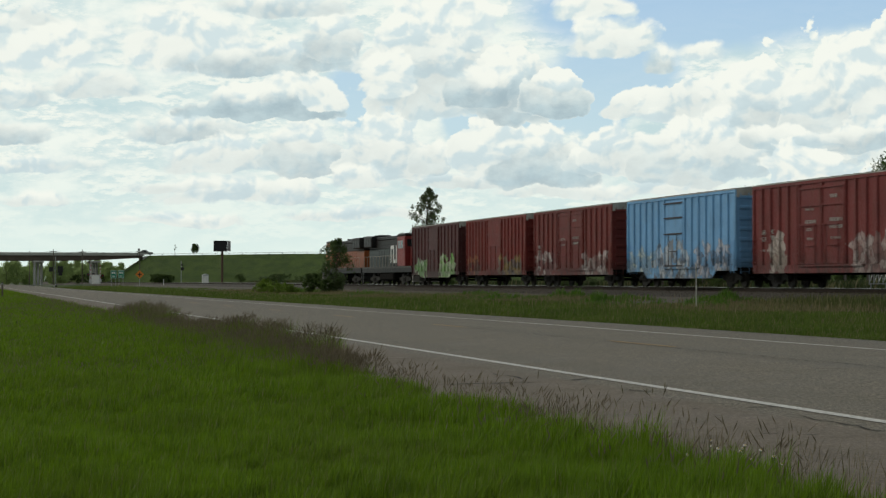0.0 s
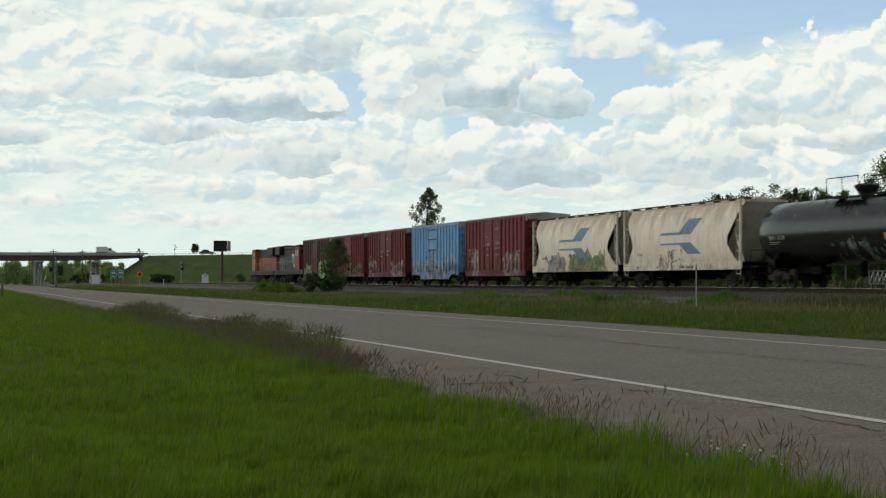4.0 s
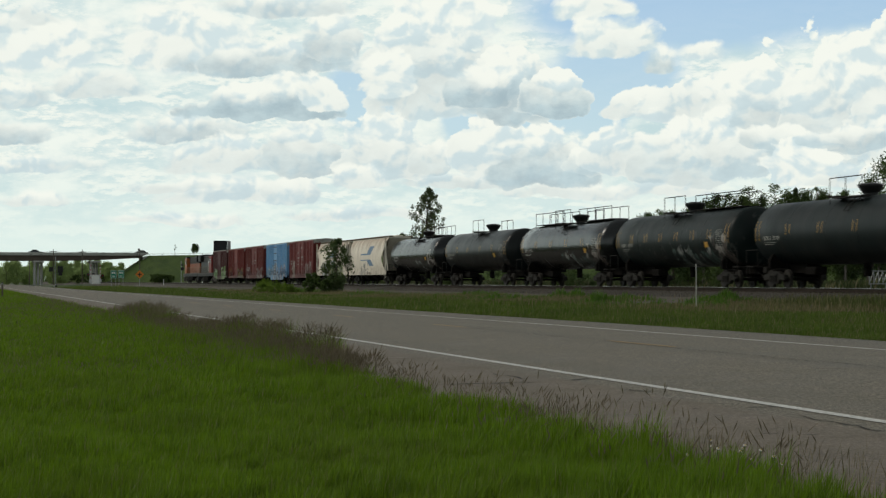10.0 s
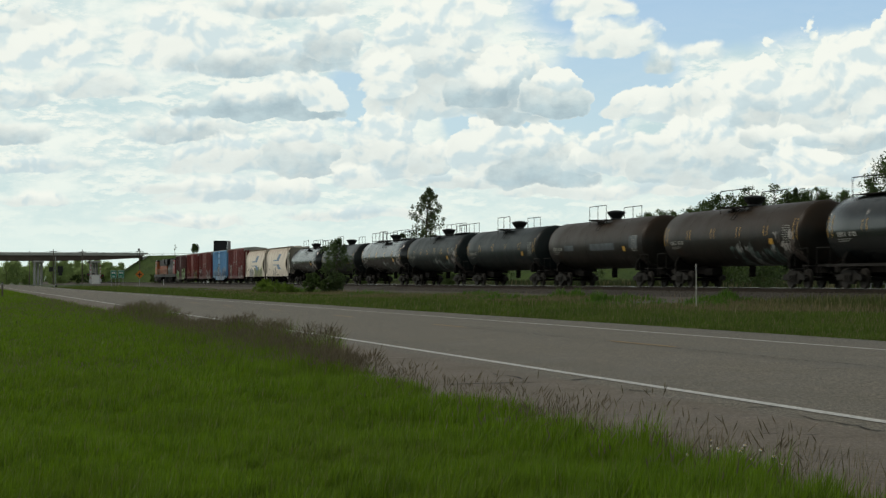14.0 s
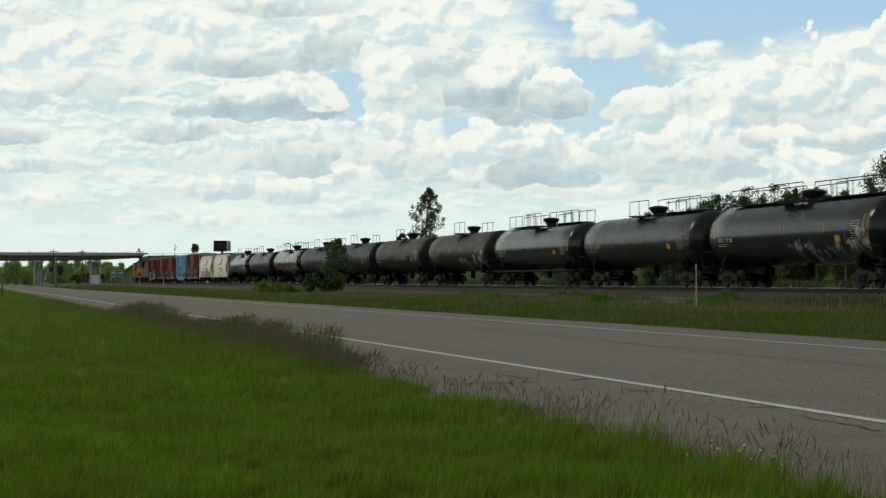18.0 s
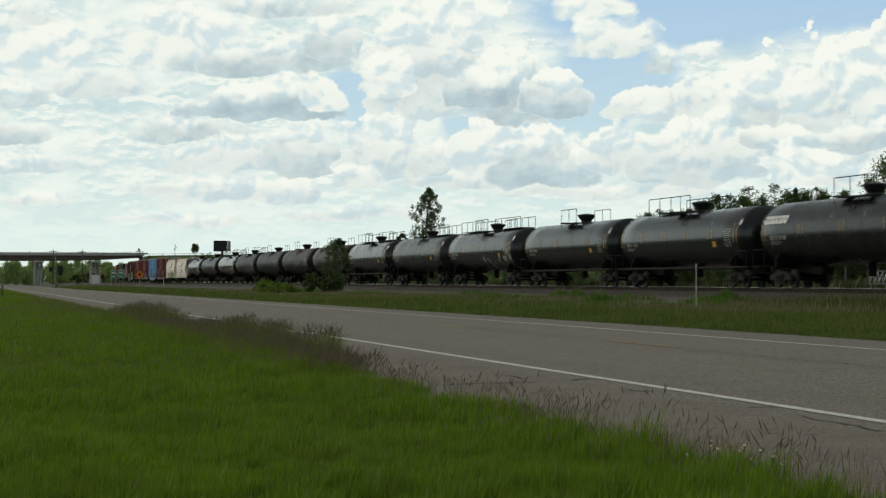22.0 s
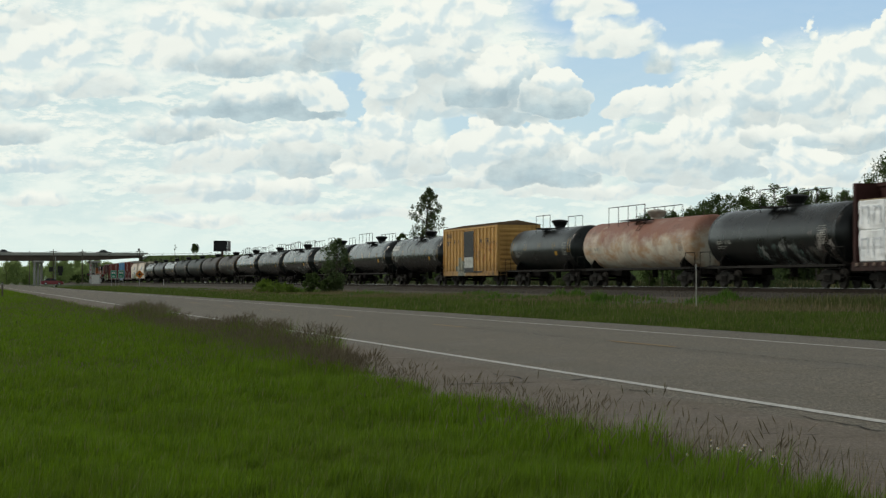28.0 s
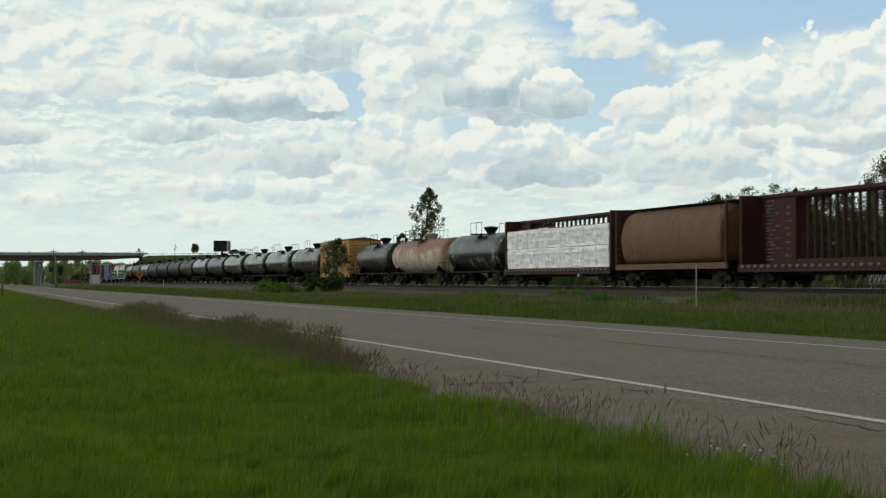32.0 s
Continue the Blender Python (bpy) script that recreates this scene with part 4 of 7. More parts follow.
def tank_car(sigma, label, rgb=(0.020, 0.021, 0.022), rough=0.34, length=18.0, R=1.52, zc=2.62, streak_rgb=(0.028, 0.025, 0.022), streak=0.35, spots=0.0, belt=None, marks=6, mark_rgb=True,
             rails="short", sidebar=False, logo=False, plate=True, pale_housing=False, tag=False, waist=False, gloss=None, crown_rgb=None, overpaint=()):
    car = car_base("tank_car", sigma, length, label, "tank car")
    h = length / 2
    scrawl = [(-h + 2.2, -h + 9.0, 1.35, 2.35, (0.24, 0.25, 0.24), (0.08, 0.12, 0.11), 0.35), (-h + 0.8, -h + 3.0, 1.2, 2.9, (0.30, 0.28, 0.26), (0.11, 0.09, 0.08), 0.3)] if tag else [(-h + 0.8, -h + 5.5, 1.25, 1.9, (0.12, 0.12, 0.11), (0.05, 0.042, 0.036), 0.1)] if not belt else []
    paint = tank_paint(car, rgb, rough, streak_rgb, streak, spots, belt, gloss or (0.40 if rough < 0.2 else 0.12 if crown_rgb else 0.34), crown_rgb, scrawl)
    rings = []
    k = 36
    prof = [(h, 0.05)] + [(h - 0.62 + 0.62 * math.sqrt(max(0, 1 - q * q)), q) for q in (0.3, 0.55, 0.75, 0.9, 0.97)] + [(h - 0.62, 1.0)]
    prof += [(h - 0.62 - (2 * h - 1.24) * i / 8, 1.0) for i in range(1, 8)]
    prof += [(-y, q) for y, q in prof[:7][::-1]]
    for y, q in prof:
        rings.append([(R * q * math.cos(2 * math.pi * i / k), y, zc + R * q * math.sin(2 * math.pi * i / k)) for i in range(k)])
    bm = bmesh.new()
    loft(bm, rings)
    part("tank", bm, paint, car, smooth=True)
    # weld seams
    seams = [h - 0.62, h - 4.2, 1.2, -1.9, -h + 4.2, -h + 0.62] if not waist else [h - 0.62, 0.0, -h + 0.62]
    for y in seams:
        bm = bmesh.new()
        ring = lambda yy, q: [(q * math.cos(2 * math.pi * i / k), yy, zc + q * math.sin(2 * math.pi * i / k)) for i in range(k)]
        wv = 0.03 if not waist else 0.10
        loft(bm, [ring(y - wv, R), ring(y - wv * 0.6, R + 0.006), ring(y + wv * 0.6, R + 0.006), ring(y + wv, R)], close=False)
        part("seam", bm, paint, car, smooth=True)
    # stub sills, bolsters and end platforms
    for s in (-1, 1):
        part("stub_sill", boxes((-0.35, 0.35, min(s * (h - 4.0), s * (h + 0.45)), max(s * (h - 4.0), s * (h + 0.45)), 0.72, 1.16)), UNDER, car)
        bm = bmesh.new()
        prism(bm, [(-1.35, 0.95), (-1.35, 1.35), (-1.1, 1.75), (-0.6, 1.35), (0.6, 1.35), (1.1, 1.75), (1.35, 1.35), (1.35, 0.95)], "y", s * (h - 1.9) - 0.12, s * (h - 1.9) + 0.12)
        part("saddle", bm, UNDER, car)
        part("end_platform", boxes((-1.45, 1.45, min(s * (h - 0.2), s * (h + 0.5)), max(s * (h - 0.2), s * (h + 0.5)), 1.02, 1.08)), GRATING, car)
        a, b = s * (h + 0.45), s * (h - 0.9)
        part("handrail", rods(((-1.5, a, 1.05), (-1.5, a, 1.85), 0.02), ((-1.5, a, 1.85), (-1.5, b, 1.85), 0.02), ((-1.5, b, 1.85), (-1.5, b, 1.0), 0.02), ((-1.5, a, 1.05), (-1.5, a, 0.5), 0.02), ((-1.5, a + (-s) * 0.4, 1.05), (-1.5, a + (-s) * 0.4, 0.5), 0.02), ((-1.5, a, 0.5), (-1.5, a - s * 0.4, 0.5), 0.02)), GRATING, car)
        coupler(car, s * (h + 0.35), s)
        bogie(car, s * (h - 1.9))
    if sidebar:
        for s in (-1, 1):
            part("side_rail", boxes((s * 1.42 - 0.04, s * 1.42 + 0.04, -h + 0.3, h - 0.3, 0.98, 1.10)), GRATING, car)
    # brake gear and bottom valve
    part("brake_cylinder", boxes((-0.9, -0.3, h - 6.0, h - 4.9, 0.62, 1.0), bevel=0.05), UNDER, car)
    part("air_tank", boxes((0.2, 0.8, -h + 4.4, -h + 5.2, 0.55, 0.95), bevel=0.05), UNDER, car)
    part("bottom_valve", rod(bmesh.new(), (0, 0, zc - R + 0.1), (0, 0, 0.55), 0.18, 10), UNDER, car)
    # manway, platform and rails
    zt = zc + R
    hm = plain("valve_housing_paint", (0.42, 0.38, 0.32), 0.6, vary=0.3) if pale_housing else BLACK_METAL
    bm = bmesh.new()
    loft(bm, [[(q * math.cos(t), q * 1.05 * math.sin(t) - 0.3, zt + zz) for t in [2 * math.pi * i / 14 for i in range(14)]] for zz, q in ((-0.12, 0.34), (0.10, 0.34), (0.16, 0.40), (0.40, 0.56), (0.46, 0.57), (0.50, 0.50), (0.56, 0.20))])
    part("valve_housing", bm, hm, car, "round valve housing with lid", smooth=False)
    part("platform", boxes((-1.15, -0.68, -1.6, 1.2, zt - 0.10, zt - 0.04), (0.68, 1.15, -1.6, 1.2, zt - 0.10, zt - 0.04), (-1.15, 1.15, 0.9, 1.6, zt - 0.04, zt + 0.02)), GRATING, car)
    spans = {"short": [(-1.7, 1.4)], "long": [(-5.2, 2.3)], "front": [(-1.4, 1.4), (1.4, 4.8)], "back": [(-h + 1.2, -1.7), (-1.7, 1.4)], "full": [(-h + 1.2, -1.6), (-1.6, 1.6), (1.6, h - 1.2)]}[rails]
    for y0, y1 in spans:
        for s in (-1, 1):
            x = s * (1.15 if y1 - y0 < 4 else 0.55)
            zb = zt - (0.25 if abs(x) > 1 else 0.05)
            rows = [((x, y0, zt + 0.82), (x, y1, zt + 0.82), 0.024)]
            m = max(2, int((y1 - y0) / 1.35))
            rows += [((x, y0 + (y1 - y0) * i / m, zb - 0.1), (x, y0 + (y1 - y0) * i / m, zt + 0.82), 0.02) for i in range(m + 1)]
            rail = part("top_rail", rods(rows[0], n=5), GRATING, car)
            for a, b, r in rows[1:]:
                bar("rail_post", a, b, r, GRATING, rail)
        if y1 - y0 > 3.3:
            part("walkway", boxes((-0.55, 0.55, y0, y1, zt + 0.02, zt + 0.06)), GRATING, car)
    # short hanging ladder below the platform
    lad = None
    arc = [(-(R + 0.10) * math.cos(radians(d)), zc + (R + 0.10) * math.sin(radians(d))) for d in (30, 41, 52, 63)]
    for y in (-0.9, -0.45):
        bm = bmesh.new()
        for (xa, za), (xb, zb) in zip(arc, arc[1:]):
            rod(bm, (xa, y, za), (xb, y, zb), 0.02, 4)
        lad = part("ladder", bm, GRATING, car) if lad is None else part("stile", bm, GRATING, lad).parent
    for xa, za in arc:
        bar("rung", (xa, -0.9, za), (xa, -0.45, za), 0.016, GRATING, lad, 4)
    # reflecting strips and stencils
    if marks:
        for i in range(marks):
            y = h - 0.9 - (2 * h - 1.8) * i / (marks - 1)
            for d in (-0.20, 0.20):
                bm = bmesh.new()
                wide = 0.024
                tall = 9.5 if 0 < i < marks - 1 else 19
                tank_patch(bm, R, zc, y + d - wide, y + d + wide, 6 - tall, 6 + tall)
                part("reflector_strip", bm, REFLECT, car, "yellow reflective strip")
    bm = bmesh.new()
    step = 0.24
    for i in range(8):
        if i == 4:
            continue
        # each character as strokes: two uprights and a cross bar
        a, b = h - 1.5 - i * step - 0.17, h - 1.5 - i * step
        tank_patch(bm, R, zc, a, a + 0.055, -12, -5, 3)
        if i % 3:
            tank_patch(bm, R, zc, b - 0.055, b, -12, -5, 3)
        tank_patch(bm, R, zc, a + 0.055, b - 0.055, -6.4, -5, 2)
        if i % 2:
            tank_patch(bm, R, zc, a + 0.055, b - 0.055, -12, -10.6, 2)
    for j in range(2):
        tank_patch(bm, R, zc, h - 2.9 + 0.3 * j, h - 1.6, -17 - j * 3.5, -16.2 - j * 3.5, 2)
    tagged(part("number_stencil", bm, LETTER, car), "white stencilled marks at the front", kind="stuff")
    bm = bmesh.new()
    for j in range(9):
        for c in range(3):
            tank_patch(bm, R, zc, -h + 1.5 + 0.3 * c, -h + 1.72 + 0.3 * c - 0.05 * ((j + c) % 3), 12 - 4 * j, 13.4 - 4 * j, 2)
    tagged(part("data_stencil", bm, LETTER, car), "block of small white stencilled lines", kind="stuff")
    if plate:
        bm = bmesh.new()
        tank_patch(bm, R, zc, -h + 3.4, -h + 3.85, -20, -9, 4)
        part("placard", bm, REFLECT, car, "yellow placard")
    for y0, y1, a0, a1 in overpaint:
        bm = bmesh.new()
        tank_patch(bm, R, zc, y0, y1, a0, a1, 6)
        part("overpaint_patch", bm, plain("overpaint", (0.060, 0.072, 0.080), 0.55, vary=0.4, scale=1.6), car, "blue-grey repainted patch")
    if logo:
        bm = bmesh.new()
        for i in range(6):
            y = h - 0.85 - i * 0.42
            tank_patch(bm, R, zc, y - 0.36, y, 17, 33, 6)
        holes = bmesh.new()
        for i in range(6):
            y = h - 0.85 - i * 0.42
            tank_patch(holes, R, zc, y - 0.24, y - 0.12, 23, 28, 3, 0.010)
        sign = part("painted_emblem", bm, WHITE_PAINT, car, "large white painted block emblem")
        part("emblem_gap", holes, BLACK_METAL, sign)
    return car


def hopper(sigma, label, rgb=(0.72, 0.66, 0.56), tags=(), stripe=None, length=17.0, top=4.45):
    """Covered hopper with bowed sides: full-length top, sloped ends, three outlet bays."""
    car = car_base("covered_hopper", sigma, length, label, "hopper car")
    h = length / 2
    paint = weathered("hopper_paint", rgb, car, 0.6, 0.35, (0.20, 0.13, 0.085), fade=0.12, soot=(0.16, 0.12, 0.09), tags=tags, drips=((0.30, 0.19, 0.12), top - 0.1, 1.3))
    # side outline: long at the top, drawn in at two fifths of its height, out again to the sill
    ends = [(1.32, 0.62), (1.7, 1.05), (2.2, 1.62), (2.6, 1.60), (3.2, 0.98), (3.7, 0.62), (4.0, 0.48), (top - 0.1, 0.36)]
    bulge = [(1.32, 1.50), (1.7, 1.56), (2.2, 1.60), (2.6, 1.61), (3.2, 1.57), (3.7, 1.47), (4.0, 1.36), (top - 0.1, 1.12)]
    bm = bmesh.new()
    cols = 12
    for s in (-1, 1):
        grid = []
        for (z, inset), (_, x) in zip(ends, bulge):
            grid.append([bm.verts.new((s * x, (h - inset) * (1 - 2 * i / cols), z)) for i in range(cols + 1)])
        for r0, r1 in zip(grid, grid[1:]):
            for i in range(cols):
                bm.faces.new((r0[i], r0[i + 1], r1[i + 1], r1[i]))
    bmesh.ops.recalc_face_normals(bm, faces=bm.faces[:])
    part("side_sheet", bm, paint, car, smooth=True)
    end_paint = weathered("hopper_end_paint", dim(rgb, 0.85), car, 0.7, 0.5, (0.20, 0.14, 0.095))
    for s in (-1, 1):
        bm = bmesh.new()
        prism(bm, [(s * (h - 0.40), top - 0.1), (s * (h - 0.46), top - 0.1), (s * (h - 3.6), 1.35), (s * (h - 3.5), 1.35)], "x", -1.12, 1.12)
        part("slope_sheet", bm, end_paint, car, "sloped end sheet")
    rp = weathered("hopper_roof_paint", dim(rgb, 0.8), car, 0.7, 0.6, (0.16, 0.11, 0.075))
    bm = bmesh.new()
    prism(bm, [(-1.16, top - 0.14), (1.16, top - 0.14), (1.16, top - 0.06), (0.6, top + 0.03), (-0.6, top + 0.03), (-1.16, top - 0.06)], "y", -h + 0.3, h - 0.3)
    part("roof", bm, rp, car)
    part("hatch", boxes((-0.3, 0.3, -h + 0.9, h - 0.9, top + 0.03, top + 0.16), bevel=0.03), rp, car, "long trough hatch cover")
    for s in (-1, 1):
        part("running_board", boxes((s * 0.95 - 0.22, s * 0.95 + 0.22, -h + 0.2, h - 0.2, top + 0.07, top + 0.10)), BOARD, car)
        for i in range(9):
            y = -h + 0.5 + (2 * h - 1.0) * i / 8
            part("board_bracket", boxes((s * 0.95 - 0.2, s * 0.95 + 0.2, y - 0.03, y + 0.03, top - 0.08, top + 0.07)), BOARD, car)
        x = s * 1.52
        part("side_sill", boxes((x - 0.04, x + 0.04, -h, h, 0.94, 1.34), (min(x, x + s * 0.07), max(x, x + s * 0.07), -h, h, 0.92, 0.98)), paint, car)
        for e in (-1, 1):
            y = e * (h - 0.12)
            part("corner_post", boxes((x - 0.05, x + 0.05, y - 0.07, y + 0.07, 1.3, top - 0.05)), paint, car)
            ladder(car, x, e * (h - 0.62), e * (h - 0.12), 0.6, top, material=paint)
            part("slope_strut", rods(((s * 1.3, e * (h - 0.2), 1.3), (s * 1.1, e * (h - 1.9), 3.0), 0.045)), paint, car)
    for e in (-1, 1):
        part("end_deck", boxes((-1.5, 1.5, min(e * (h - 3.0), e * h), max(e * (h - 3.0), e * h), 0.98, 1.12)), UNDER, car)
        part("centre_sill", boxes((-0.32, 0.32, min(0, e * h), max(0, e * h), 0.66, 1.0)), UNDER, car)
        coupler(car, e * h, e)
        bogie(car, e * (h - 1.75))
    for y in (-3.9, 0, 3.9):
        bm = bmesh.new()
        loft(bm, [[(-1.3, y - 1.8, 1.3), (1.3, y - 1.8, 1.3), (1.3, y + 1.8, 1.3), (-1.3, y + 1.8, 1.3)], [(-0.45, y - 0.5, 0.42), (0.45, y - 0.5, 0.42), (0.45, y + 0.5, 0.42), (-0.45, y + 0.5, 0.42)]])
        part("outlet_bay", bm, UNDER, car)
    blue = plain("pale_blue_paint", (0.155, 0.25, 0.37), 0.6, vary=0.3, scale=2)
    def flank(y, z):
        return (-(float(np.interp(z, [r[0] for r in bulge], [r[1] for r in bulge])) + 0.012), y, z)
    for low, tall, lean in (stripe or ()):
        # a slanting wedge with a long thin tail along its level edge
        bm = bmesh.new()
        rows = []
        for i in range(13):
            q = i / 12
            z = low + tall * (q if lean > 0 else 1 - q)
            near, far = (2.5 if q < 0.16 else -0.35 - 1.15 * (q - 0.16) / 0.84), -2.0 - 1.35 * q
            rows.append((z, near, far))
            if abs(q - 2 / 12) < 0.01:
                rows.insert(-1, (z, 2.2, far))
        for (z0, a0, b0), (z1, a1, b1) in zip(rows, rows[1:]):
            if abs(z1 - z0) > 1e-6:
                bm.faces.new([bm.verts.new(flank(y, z)) for y, z in ((a0, z0), (b0, z0), (b1, z1), (a1, z1))])
        part("painted_emblem", bm, blue, car, "pale blue angular painted emblem")
    lettering(car, -1.60, [(6.2, 1.02, 0.35, 0.16, 1), (3.0, 1.04, 0.25, 0.14, 1), (-0.4, 1.02, 1.9, 0.14, 7), (-4.6, 1.02, 0.3, 0.18, 1), (-5.2, 2.35, 0.35, 0.3, 1)], plain("sill_stencil", (0.14, 0.12, 0.11), 0.7), "dark small stencils along the sill")
    lettering(car, -1.575, [(h - 2.1, 2.10, 1.0, 0.22, 4), (h - 2.1, 1.75, 1.1, 0.22, 5)], plain("dark_stencil", (0.10, 0.10, 0.10), 0.6), "dark stencilled marks")
    return car


def round_hopper(sigma, length=16.6, top=4.42):
    car = car_base("covered_hopper", sigma, length, "rust-brown cylindrical covered hopper car", "hopper car")
    h = length / 2
    rgb = (0.150, 0.078, 0.038)
    paint = weathered("brown_hopper_paint", rgb, car, 0.6, 0.5, (0.085, 0.042, 0.022), fade=0.22, low=(1.2, 2.3), soot=(0.12, 0.088, 0.05), tags=[(3.5, 7.0, 1.5, 2.3, (0.10, 0.035, 0.018), (0.13, 0.05, 0.022), 0.15)], drips=((0.085, 0.045, 0.025), 4.3, 1.0))
    dark_frame = weathered("brown_frame_paint", (0.06, 0.028, 0.020), car, 0.7, 0.4)
    bm = bmesh.new()
    sect = [(1.30, 1.35), (1.44, 1.7), (1.52, 2.2), (1.56, 2.75), (1.52, 3.25), (1.40, 3.75), (1.15, 4.15), (0.75, top - 0.05)]
    ring = [(-x, z) for x, z in sect] + [(x, z) for x, z in sect[::-1]]
    rings = []
    for y, q in ((h - 0.75, 0.35), (h - 0.85, 0.75), (h - 1.05, 0.93), (h - 1.4, 1.0), (-h + 1.4, 1.0), (-h + 1.05, 0.93), (-h + 0.85, 0.75), (-h + 0.75, 0.35)):
        rings.append([(x * (0.85 + 0.15 * q), y, 2.75 + (z - 2.75) * q) for x, z in ring])
    loft(bm, rings)
    part("hopper_body", bm, paint, car, smooth=True)
    for i in range(4):
        y = -h + 1.5 + (2 * h - 3) * (i + 0.5) / 4
        bm = bmesh.new()
        loft(bm, [[(x * 1.006, y + d, 2.75 + (z - 2.75) * 1.006) for x, z in ring] for d in (-0.03, 0.03)], close=False)
        part("seam", bm, paint, car)
    part("running_board", boxes((-0.9, -0.35, -h + 0.2, h - 0.2, top + 0.06, top + 0.10), (0.35, 0.9, -h + 0.2, h - 0.2, top + 0.06, top + 0.10), (-0.3, 0.3, -h + 1.2, h - 1.2, top - 0.06, top + 0.12)), GRATING, car)
    for s in (-1, 1):
        x = s * 1.5
        part("side_sill", boxes((x - 0.05, x + 0.05, -h, h, 0.98, 1.30)), paint, car)
        for e in (-1, 1):
            part("corner_post", boxes((x - 0.06, x + 0.06, e * (h - 0.12) - 0.09, e * (h - 0.12) + 0.09, 1.2, top + 0.05)), dark_frame, car)
            ladder(car, x + s * 0.03, e * (h - 0.75), e * (h - 0.2), 0.6, top, material=dark_frame)
    for e in (-1, 1):
        part("end_deck", boxes((-1.5, 1.5, min(e * (h - 2.0), e * h), max(e * (h - 2.0), e * h), 0.98, 1.12), (-0.32, 0.32, min(0, e * h), max(0, e * h), 0.66, 1.0)), UNDER, car)
        coupler(car, e * h, e)
        bogie(car, e * (h - 1.7))
    for y in (-4.6, -1.55, 1.55, 4.6):
        bm = bmesh.new()
        loft(bm, [[(-1.2, y - 1.4, 1.5), (1.2, y - 1.4, 1.5), (1.2, y + 1.4, 1.5), (-1.2, y + 1.4, 1.5)], [(-0.45, y - 0.4, 0.42), (0.45, y - 0.4, 0.42), (0.45, y + 0.4, 0.42), (-0.45, y + 0.4, 0.42)]])
        part("outlet_bay", bm, UNDER, car)
    return car


LOADS = []


